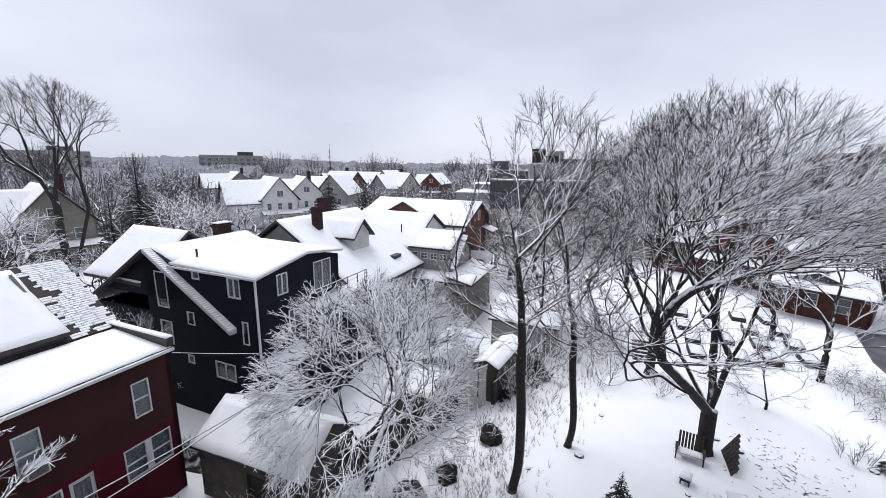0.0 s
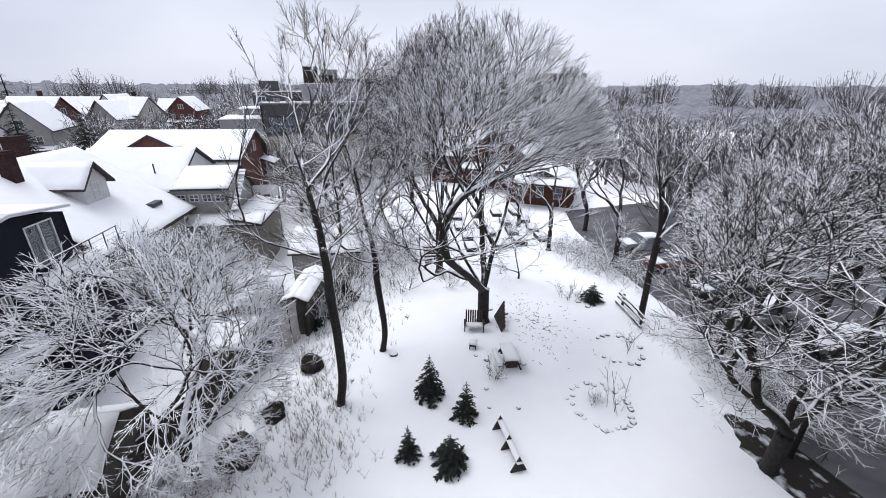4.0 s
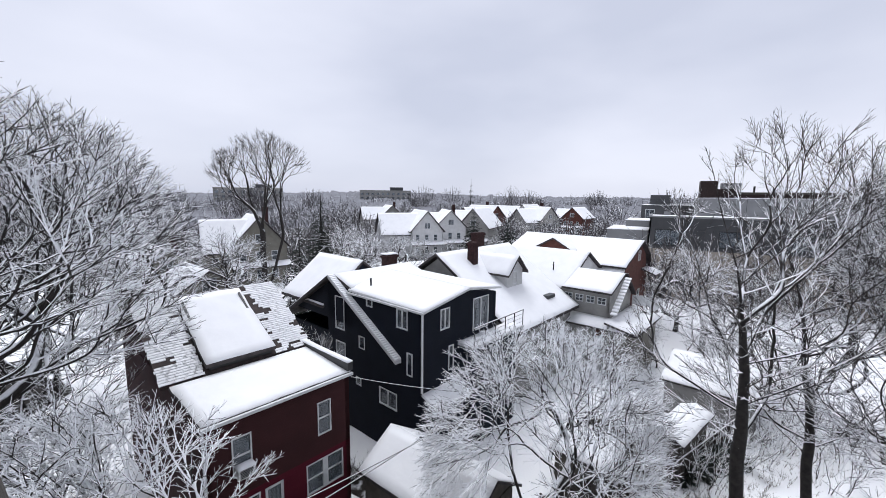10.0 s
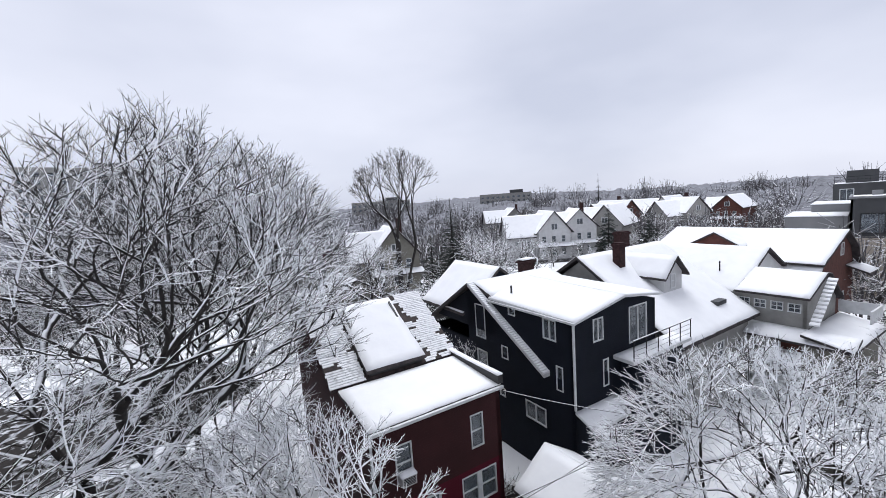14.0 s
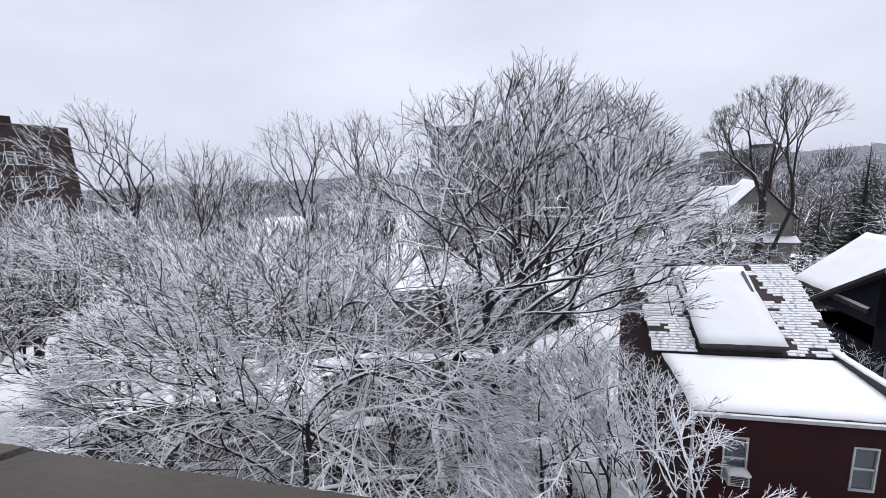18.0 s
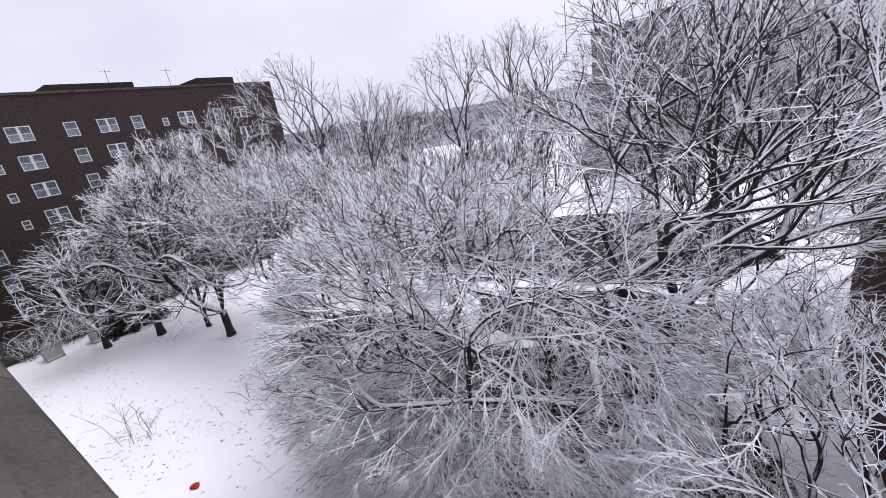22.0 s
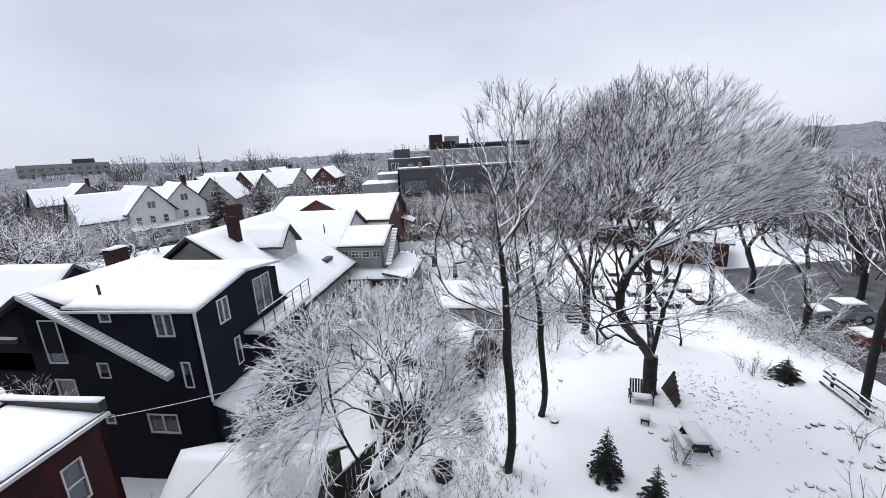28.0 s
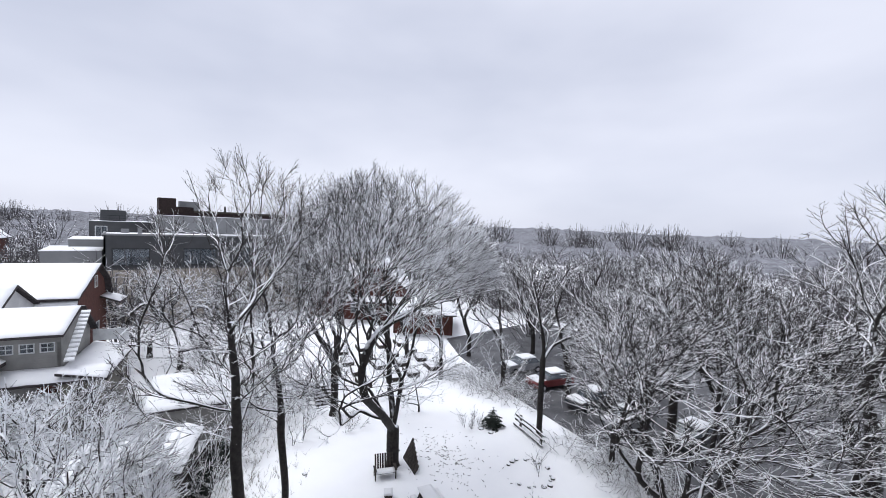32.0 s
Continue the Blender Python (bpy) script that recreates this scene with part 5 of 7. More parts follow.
def far_house(az, d, rot, w, dep, eave, ridge, mat, seed, label, chimney=True, wing=0.0):
    """A gabled house across the street: its gable faces the camera at rot."""
    x, y = polar(az, d)
    h = thing("far_house", pose(x, y, 0, 0, 0, rot), label, "house", "houses across the street")
    wins = []
    for z in (1.0, 3.9):
        for k in range(3):
            wins.append((w * (0.12 + 0.29 * k), z, 0.95, 1.5, "sash", 0.4))
    side = [(dep * 0.2 + k * dep * 0.3, 3.9, 0.9, 1.4, "sash", 0.4) for k in range(2)]
    house_shell(h, w, dep, eave, mat, [q for q in wins if q[1] + q[3] < eave], [q for q in side if q[1] + q[3] < eave])
    bm = bmesh.new()
    gable_prism(bm, 0, w, 0, 0.2, eave, ridge - 0.2, None, "y")
    part("gable", bm, mat, h)
    bm = bmesh.new()
    gable_prism(bm, 0, w, dep - 0.2, dep, eave, ridge - 0.2, None, "y")
    part("gable", bm, mat, h)
    window_part(h, face(0, -0.04, 0), w / 2 - 0.7, eave + 0.5, w / 2 + 0.7, eave + 1.9, "pair", "white", 0.07)
    slope(h, [(-0.5, dep + 0.4, eave - 0.15), (-0.5, -0.5, eave - 0.15), (w / 2, -0.5, ridge), (w / 2, dep + 0.4, ridge)], 0.2, 0.14, seed)
    slope(h, [(w + 0.5, -0.5, eave - 0.15), (w + 0.5, dep + 0.4, eave - 0.15), (w / 2, dep + 0.4, ridge), (w / 2, -0.5, ridge)], 0.2, 0.14, seed + 3)
    slope(h, [(-0.4, -2.2, 3.2), (w + 0.4, -2.2, 3.2), (w + 0.4, -0.02, 3.75), (-0.4, -0.02, 3.75)], 0.15, 0.12, seed + 5, name="porch_roof")
    if wing:
        # a lower wing with its ridge across, its broad snowy slope towards the gardens
        bm = boxes((-wing, 1.5, -0.2, -0.02, dep * 0.8, eave - 0.6))
        part("wing", bm, mat, h)
        top, mid = ridge - 0.7, dep * 0.45 + 0.6
        bm = bmesh.new()
        gable_prism(bm, -wing, -0.02, 1.5, dep * 0.8, eave - 0.6, top - 0.25, mid, "x")
        part("gable", bm, mat, h)
        slope(h, [(-wing - 0.4, 0.9, eave - 0.9), (w * 0.4, 0.9, eave - 0.9), (w * 0.4, mid, top), (-wing - 0.4, mid, top)], 0.2, 0.14, seed + 7)
        slope(h, [(w * 0.4, dep * 0.9, eave - 0.9), (-wing - 0.4, dep * 0.9, eave - 0.9), (-wing - 0.4, mid, top), (w * 0.4, mid, top)], 0.2, 0.14, seed + 8)
        for x in (-wing * 0.75, -wing * 0.35):
            window_part(h, face(0, 1.46, 0), x, 3.2, x + 0.9, 4.6, "sash", "white", 0.07)
    if chimney:
        part("chimney", boxes((w * 0.7, dep * 0.5, ridge - 2, w * 0.7 + 0.8, dep * 0.5 + 0.8, ridge + 1.2)), "chimney", h)
    return h


far_house(-56.6, 92, -42, 7.5, 12, 6.2, 10.9, "pale_siding", 401, "pale grey gabled house with broad snowy roof across the street", False, 6.5)
far_house(-60.0, 97, -50, 7.5, 12, 6.8, 10.9, "pale_siding", 411, "pale house with a balcony under its gable, snowy roof", True, 5.0)
far_house(-63.2, 104, -84, 8, 13, 6.4, 11.3, "grey_siding", 421, "grey house with steep snowy roof across the street", False, 4.0)
far_house(-67.2, 138, -22, 9, 13, 6.5, 11.2, "brown_shingle", 431, "distant brown house among trees, twin snowy gables", True, 5.0)
far_house(-70.6, 146, -96, 8, 13, 6.2, 11.6, "pale_siding", 441, "distant pale house with broad snowy roof", False, 9.0)
far_house(-74.6, 138, -34, 8, 13, 6.5, 11.0, "grey_siding", 451, "distant grey house with steep snowy gables", True, 5.0)
far_house(-77.3, 158, -98, 8, 13, 6.5, 10.6, "brown_shingle", 453, "distant brown house with snowy roof behind trees", False, 4.0)
far_house(-52.0, 150, -40, 9, 12, 6.2, 10.6, "grey_siding", 455, "far grey house with a snowy roof among woods", True, 6.0)
far_house(-33.2, 68, -25, 8, 10, 6.2, 11.0, "olive", 461, "olive house with tall brick chimney behind bare trees", True, 3.5)
far_house(-26.0, 47, -12, 8, 8, 3.6, 6.4, "olive", 463, "low outbuilding with snow on its roof beside the trees", False)
far_house(-115.0, 62, -130, 9, 12, 5.2, 8.6, "brown_shingle", 471, "dark brown house with snow on its low roofs", True, 6.0)
far_house(-122.0, 54, -130, 8, 7, 3.0, 4.6, "brown_shingle", 481, "low dark outbuilding with snowy roof", False)
far_house(4.0, 75, 0, 9, 12, 5.6, 9.2, "grey_siding", 491, "grey house with snowy roof behind the trees")
far_house(-22.0, 60, -12, 9, 9, 4.2, 7.4, "olive", 495, "low house with snowy roof behind the trees")


def far_tower(x, y, rot, w, d, hgt, floors, label, mat="brick"):
    h = thing("far_tower", pose(x, y, 0, 0, 0, rot), label, "apartment block", "far apartment blocks")
    n = max(4, int(w / 4))
    wins = [(w * (k + 0.25) / n, 1.5 + j * (hgt - 2) / floors, w / n * 0.5, (hgt - 2) / floors * 0.5) for k in range(n) for j in range(floors)]
    bm = bmesh.new()
    wall_cells(bm, w, 0, hgt, [(a, b, a + c, b + e) for a, b, c, e in wins], face(0, 0, 0), 0.4)
    wall_cells(bm, d, 0, hgt, [], face(0, d, -90), 0.4)
    wall_cells(bm, d, 0, hgt, [], face(w, 0, 90), 0.4)
    part("wall", bm, mat, h)
    part("roof", boxes((0, 0.4, hgt - 0.8, w, d, hgt - 0.4), (w * 0.6, d * 0.3, hgt - 0.4, w * 0.85, d * 0.7, hgt + 2.5)), "charcoal", h)
    for a, b, c, e in wins:
        part("pane", boxes((a, 0.2, b, a + c, 0.25, b + e)), "glass", h)
    return h


far_tower(-10, 225, 0, 42, 16, 39, 12, "distant grey-brown apartment tower above the trees", "grey_siding")
for az_, d_, w_, h_ in ((-49, 320, 40, 17.8), (-31, 310, 44, 18.2)):
    x_, y_ = polar(az_, d_)
    far_tower(x_, y_, az_, w_, 14, h_, 5, "long low apartment block on the skyline", "grey_siding")
far_tower(*polar(-121, 170), -126, 22, 12, 19.0, 6, "dark brick block on the skyline beyond the gardens")

# ---------------------------------------------------------------- trees near the camera
tree("slender_tree", 16.0, -3.1, 17.3, 4.3, 11, "tall slender bare tree with a curved leaning trunk", "twig_thin", 0.2, 0.34, crown=(0.9, -0.6), curve=0.25, K=dict(BROOM, leader=0.92, leader_shoots=4.5, limbs=3, limb_rise=(5, 50), seg=1.5, seg_least=0.6, up=0.02, full=25, boxy=1.7, mid=0.28, skirt=1.2, thin=0.011, twigs=0.7, fan=3, twig_len=0.75, fine=0.04))
tree("slender_tree", 19.5, -5.9, 14.8, 3.9, 12, "slim bare tree with a bent trunk beside a taller one", "twig_thin", 0.17, 0.32, crown=(-0.3, 0.8), curve=0.25, K=dict(BROOM, leader=0.9, leader_shoots=4.5, limbs=3, limb_rise=(5, 50), seg=1.4, seg_least=0.6, up=0.02, full=25, boxy=1.7, mid=0.28, skirt=1.2, thin=0.011, twigs=0.7, fan=3, twig_len=0.75, fine=0.04))
tree("maple_tree", 20.5, -12.8, 17.4, 7.4, 13, "great bare maple forking low into a broad domed crown", "twig_heavy", 0.38, 0.13, crown=(0.2, 0.6), K=dict(BROOM, taper=0.6, limbs=6, limb_drop=2, limb_rise=(36, 68), fork=(24, 44), boxy=2.4, seg=2.6, seg_ratio=0.84, seg_least=0.65, most=10000, full=15, least_rise=0.12, mid=0.42, skirt=0.6, up=0.025, thin=0.012, twigs=0.5, fan=3, twig_len=0.7, fine=0.04))
tree("maple_tree", 28.5, -12.5, 17.8, 7.2, 14, "bare maple behind the great one, dark trunk", "twig", 0.3, 0.24, K=dict(BROOM, limbs=5, seg=2.6, seg_ratio=0.84, seg_least=1.0, step=0.4, most=3500, full=9, thin=0.014, twigs=0.4, fan=3, twig_len=1.1))
tree("garden_tree", 17.6, -23.2, 13.6, 4.2, 15, "small bare tree by the log fence", "twig_mid", 0.2, 0.34, K=dict(leader=0.85, leader_shoots=2.0, limbs=2, limb_rise=(20, 50), seg=1.6, thin=0.012, twigs=0.7, twig_len=0.9, fan=3))
tree("oak_tree", 6.6, -19.6, 13.0, 6.8, 16, "low spreading bare tree with heavy dark limbs", "twig_mid", 0.3, 0.2, stems=[(0, 0.4, -0.08, 0.16, 0.95), (0.2, -0.5, 0.15, -0.05, 1.0), (0.1, -1.0, 0.05, -0.22, 0.9)], K=dict(least_rise=-0.05, uphill=4.0, limbs=5, limb_rise=(20, 62), wander=0.13, seg=1.9, seg_least=0.8, twigs=0.75, twig_len=0.8, thin=0.014, skirt=1.0, mid=0.5, most=6500, full=14, fan=3))
tree("oak_tree", 12.5, -23.8, 11.5, 4.8, 40, "bare leaning tree at the edge of the lot", "twig", 0.17, 0.25, crown=(-0.8, 1.0), K=dict(least_rise=-0.3, uphill=3.0, limb_rise=(10, 55), wander=0.08, twigs=0.7, twig_len=0.85, thin=0.014, fan=3, most=4500, full=22))
tree("oak_tree", 11.0, -28.5, 14.0, 5.8, 17, "bare tree beside the parking lot", "twig_mid", 0.28, 0.25, K=dict(least_rise=-0.3, uphill=3.0, limb_rise=(10, 60), wander=0.08, thin=0.015, step=0.4, seg_least=0.95, full=14, twigs=0.6, twig_len=1.0, fan=3, most=3000))
tree("oak_tree", 1.6, -25.5, 17.2, 6.4, 18, "tall bare tree by the apartment block", "twig_mid", 0.3, 0.25, K=dict(least_rise=-0.3, uphill=3.0, limb_rise=(10, 60), wander=0.08, thin=0.015, step=0.4, seg_least=0.95, full=14, twigs=0.6, twig_len=1.0, fan=3, most=3000))
tree("cherry_tree", 13.7, 2.7, 10.2, 4.4, 19, "cherry tree with dense drooping twigs thick with snow", "twig_heavy", 0.24, 0.22, crown=(0.2, -0.3),
     K=dict(WEEPING, limbs=8, limb_rise=(8, 62), seg=1.3, seg_least=0.45, full=34, most=5200, thin=0.016, twigs=0.55, fan=3, twig_len=0.75, skirt=1.9, mid=0.45, droop=0.05))
tree("yard_tree", -1.8, 15.4, 12.9, 7.7, 20, "broad low tree whose fine twigs droop with snow", "twig_heavy", 0.2, 0.2,
     stems=[(0, 0, -0.4, -0.15, 0.9), (0.4, -0.3, -0.1, -0.1, 1.0), (0.8, -0.5, 0.2, -0.25, 0.9), (-0.3, 0.3, -0.35, 0.15, 0.9)], crown=(-2.8, -1.0), K=dict(WEEPING, limbs=4, limb_rise=(6, 62), seg=2.1, seg_least=0.8, full=13, most=9000, thin=0.018, twigs=0.42, fan=3, twig_len=1.0, skirt=2.6, mid=0.45, uphill=4.0, fine=0.04, boxy=2.2, up=0.05, droop=0.08))
tree("yard_tree", 0.5, 15.0, 17.5, 6.9, 21, "tall forked tree with a dark leaning limb", "twig_heavy", 0.26, 0.42, crown=(2.0, 0.3), stems=[(0, 0, 0.18, -0.10, 1.0), (0.05, 0, -0.04, 0.05, 1.05)], K=dict(limbs=5, limb_drop=5, limb_rise=(10, 62), fork=(30, 58), seg=2.0, seg_least=0.9, wander=0.12, keep=0.3, full=8, most=6000, uphill=4.0, least_rise=0.22, thin=0.015, twigs=0.5, fan=3, twig_len=0.9, mid=0.48, fine=0.04, boxy=2.0, up=0.02, skirt=-1.5))
tree("yard_tree", 5.3, 10.4, 9.7, 4.2, 22, "small tree with thickly snowed twigs near the fence", "twig_heavy", 0.13, 0.25, crown=(-1.4, 0.0), stems=[(0, 0, -0.25, -0.1, 1.0), (-0.3, 0, -0.5, 0.05, 0.9), (0.1, 0, 0.1, 0.1, 1.0)], K=dict(WEEPING, limbs=4, limb_rise=(10, 60), seg=1.4, seg_least=0.6, wander=0.09, thin=0.017, full=17, most=3600, twigs=0.6, fan=3, twig_len=0.65, skirt=1.5, up=0.03, droop=0.05))
tree("yard_tree", 3.6, 20.0, 16.8, 5.2, 25, "bare tree crowding the side of the red house", "twig", 0.16, 0.2, K=dict(thin=0.014, full=16, uphill=4.0, twigs=0.6, twig_len=0.95, skirt=1.5, most=3400, fan=3))
tree("yard_tree", 4.6, 15.4, 10.5, 3.2, 30, "thin tree squeezed beside the red house wall", "twig", 0.11, 0.2, K=dict(thin=0.013, twigs=0.8, twig_len=0.85, skirt=1.2, most=2200, fan=3))
tree("yard_tree", 15.2, 16.6, 7.2, 2.3, 43, "bushy bare tree squeezed between the red and the blue house", "twig", 0.1, 0.15, K=dict(limbs=6, seg=1.0, seg_least=0.5, full=22, thin=0.012, twigs=0.8, twig_len=0.75, most=2500, fan=3))
for x_, y_, h_, r_, crown_, seed_, label_ in ((-9.0, 20.5, 13.0, 5.8, (0, 0), 26, "bare tree at the edge of the thicket, white with snow"), (-15.5, 21.0, 13.6, 6.2, (-1.0, -1.0), 27, "bare tree leaning over the courtyard snow"),
                                              (-11.0, 15.0, 9.8, 4.8, (-0.4, 0.2), 36, "low tree leaning out of the thicket over the courtyard"), (-4.0, 24.5, 14.5, 6.0, (0, 0), 37, "bare tree in the depth of the thicket"),
                                              (-19.5, 21.5, 14.0, 6.0, (-0.5, -0.5), 38, "bare tree on the courtyard side of the thicket, very white"), (-25.5, 24.0, 13.5, 5.4, (0, 0), 39, "bare tree whose low boughs sweep the courtyard snow")):
    tree("yard_tree", x_, y_, h_, r_, seed_, label_, "twig_heavy", 0.18, 0.19, crown=crown_, K=dict(WEEPING, limb_rise=(8, 62), thin=0.02, step=0.4, seg=2.0, seg_least=0.9, full=9, twigs=0.6, twig_len=1.05, fan=3, most=2500, skirt=2.0, droop=0.06))
tree("yard_tree", 3.4, 24.0, 15.0, 5.6, 28, "bare tree behind the red house's yard", "twig", 0.2, 0.25, K=dict(thin=0.017, step=0.4, seg_least=0.9, full=9, twigs=0.6, twig_len=1.1, fan=3, most=2300))
for x_, y_, h_, r_, seed_, label_ in ((-43.0, 27.0, 15.0, 5.5, 41, "low-branched tree close before the brick wing, white with snow"), (-40.5, 21.5, 13.0, 5.0, 42, "broad low tree with snowy tiers of twigs in the courtyard"),
                                      (-37.0, 26.0, 17.0, 5.5, 29, "tall bare tree screening the brick wing"), (-33.0, 21.5, 14.5, 5.2, 23, "bare tree with snowy tiers of twigs before the brick wing")):
    tree("courtyard_tree", x_, y_, h_, r_, seed_, label_, "twig_laden", 0.2, 0.16, K=dict(WEEPING, limbs=6, limb_rise=(5, 60), droop=0.05, step=0.45, seg=2.2, seg_least=1.0, full=8, thin=0.032, twigs=0.6, fan=3, twig_len=1.1, skirt=1.8, wander=0.08, most=1800))
tree("lone_tree", 38.5, 51.0, 23.0, 7.0, 24, "tall bare tree with dark limbs and fan-shaped tops", "twig_thin", 0.42, 0.36, stems=[(0, 0, 0.03, 0.03, 1.2), (0.5, -0.4, 0.22, -0.14, 1.0), (-0.4, 0.2, -0.28, 0.16, 1.1), (0.1, 0.4, 0.08, 0.3, 0.9)], K=dict(BROOM, limbs=3, limb_rise=(50, 78), seg=3.0, seg_ratio=0.75, seg_least=0.8, step=0.45, fan=3, full=9, thin=0.018, mid=0.6, twigs=0.5, twig_len=0.9, most=1500, keep=0.25))

# ---------------------------------------------------------------- woods and garden trees further off
STOCK = []


def stock():
    """Five trees of middling detail, set down first at their own places and then copied."""
    lean_k = dict(limbs=5, fan=2, step=0.5, seg=2.4, seg_least=1.1, full=11, most=750, uphill=4.0, twigs=0.4, subtwigs=3, twig_len=1.5, thin=0.02, fine=0.08)
    rows = [("wood_tree", -8.0, 38.0, 20.5, 6.0, 31, "tall bare tree among the woods, twigs white with snow", "twig", lean_k),
            ("wood_tree", 2.0, 37.0, 20.0, 6.5, 32, "tall dark-limbed bare tree behind the yard", "twig", {**BROOM, **lean_k}),
            ("wood_tree", 18.0, -38.0, 14.0, 6.2, 33, "snow-dusted bare tree over the parking lot", "twig_mid", {**lean_k, "wander": 0.08, "thin": 0.017, "most": 1000, "seg_least": 0.9, "least_rise": -0.3, "skirt": 1.5}),
            ("wood_tree", 27.0, 41.0, 10.5, 5.0, 34, "low snow-covered tree between the houses", "twig_heavy", {**WEEPING, **lean_k, "limbs": 8, "seg": 1.6, "seg_least": 0.7, "full": 18, "most": 1000, "thin": 0.022}),
            ("wood_tree", 24.5, -26.5, 5.0, 3.2, 35, "spreading snowy thicket of fine twigs", "twig_heavy", {**WEEPING, **lean_k, "step": 0.3, "seg": 0.9, "seg_least": 0.45, "thin": 0.011, "twig_len": 0.8, "fine": 0.05, "twigs": 0.8})]
    for name, x, y, hgt, spr, seed, label, twig, K in rows:
        STOCK.append(tree(name, x, y, hgt, spr, seed, label, twig, 0.26 if hgt > 6 else 0.08, 0.18 if hgt > 6 else 0.1, K=K, group="woods round the gardens"))


stock()


def copy_tree(k, az, d, s, turn):
    x, y = polar(az, d)
    c = copy_thing(STOCK[k], Matrix.Identity(4))
    c.matrix_basis = pose(x, y, 0, 0, 0, turn) @ Matrix.Diagonal((s, s, s, 1))
    return c


rng = random.Random(77)
PLACES = [(1, 34, 41, 1.05), (0, 41, 40, 1.05), (1, 28, 46, 1.1), (0, 20, 48, 1.05), (0, 48, 38, 0.9), (3, 55, 36, 1.15), (3, 62, 42, 1.2), (3, 67, 44, 0.95),
          (0, 12, 42, 0.8), (0, -12, 40, 0.7), (3, -16, 38, 1.0), (3, -24, 34, 0.9), (0, -8, 30, 0.6), (2, 15, 29, 0.8), (2, 24, 27, 0.75), (2, 33, 29, 0.8), (3, -31, 44, 1.0),
          (3, -47, 47, 1.0), (3, -51, 50, 0.95), (3, -48.5, 58, 1.0), (3, -41, 40, 0.7), (4, -52, 33, 1.0), (4, -49, 30, 0.9), (4, -46, 27, 0.9), (3, -55, 62, 0.8), (3, -66, 66, 0.6), (3, -72, 72, 0.7), (3, -79, 66, 0.6),
          (2, -98, 42, 0.62), (3, -106, 37, 0.7), (2, -108, 52, 1.0), (4, -94, 42, 1.0), (4, -97, 36, 1.1), (4, -99, 31, 0.9), (4, -91, 38, 0.9), (2, -114, 46, 0.7), (2, -119, 42, 0.65), (2, -124, 44, 0.8), (2, -129, 38, 0.72),
          (2, -133, 45, 0.9), (2, -138, 37, 0.85), (2, -142, 48, 0.95), (2, -147, 36, 0.95), (2, -151, 46, 1.0), (2, -156, 33, 0.95), (2, -160, 42, 1.05), (2, -165, 31, 1.0), (2, -170, 39, 1.1), (2, -176, 33, 1.05), (2, -181, 40, 1.1),
          (4, -120, 33, 0.9), (4, -126, 31, 1.0), (4, -104, 33, 0.9), (3, -54.5, 80, 0.55), (3, -58.5, 84, 0.5), (3, -62.2, 86, 0.5), (3, -68.5, 84, 0.6), (3, -73.5, 88, 0.7), (3, -77.5, 92, 0.7), (3, -65.0, 118, 0.8), (3, -71.0, 122, 0.75), (3, -95.5, 45, 0.95), (3, -100, 40, 0.85), (3, -92.5, 50, 0.9)]
for k, az_, d_, s_ in PLACES:
    copy_tree(k, az_, d_, s_ * rng.uniform(0.95, 1.05), rng.uniform(0, 360))


def wood_tube_tree(wood, rng, x, y, h, r, n, thin, clear=0.3):
    """One far crown: a forked stem and many fanned twigs that fill a rounded outline."""
    for _ in range(n):
        a, t = rng.uniform(0, 6.283), math.sqrt(rng.random())
        ex, ey = math.cos(a) * r * t, math.sin(a) * r * t
        lid = clear + (1 - clear) * (0.45 + 0.55 * math.sqrt(max(0, 1 - t * t)))
        top = h * lid * rng.uniform(0.55, 1.0)
        low = top * rng.uniform(max(0.05, clear - 0.15), 0.8)
        mid = Vector((x + ex * 0.85 + rng.gauss(0, 0.3), y + ey * 0.85 + rng.gauss(0, 0.3), low + (top - low) * 0.6))
        tip = Vector((x + ex * 1.05, y + ey * 1.05, top))
        wood.tube(1, [Vector((x + ex * 0.4, y + ey * 0.4, low)), mid, tip], [thin * 1.3, thin, thin * 0.5], 3)
        for _k in range(2):
            q = mid.lerp(tip, rng.random())
            wood.tube(1, [q, q + Vector((rng.gauss(0, 0.8), rng.gauss(0, 0.8), rng.uniform(0.1, 1.3)))], [thin * 0.7, thin * 0.4], 3)
    wood.tube(1, [Vector((x, y, -0.2)), Vector((x, y, h * 0.55))], [0.02 * h, 0.008 * h], 4)


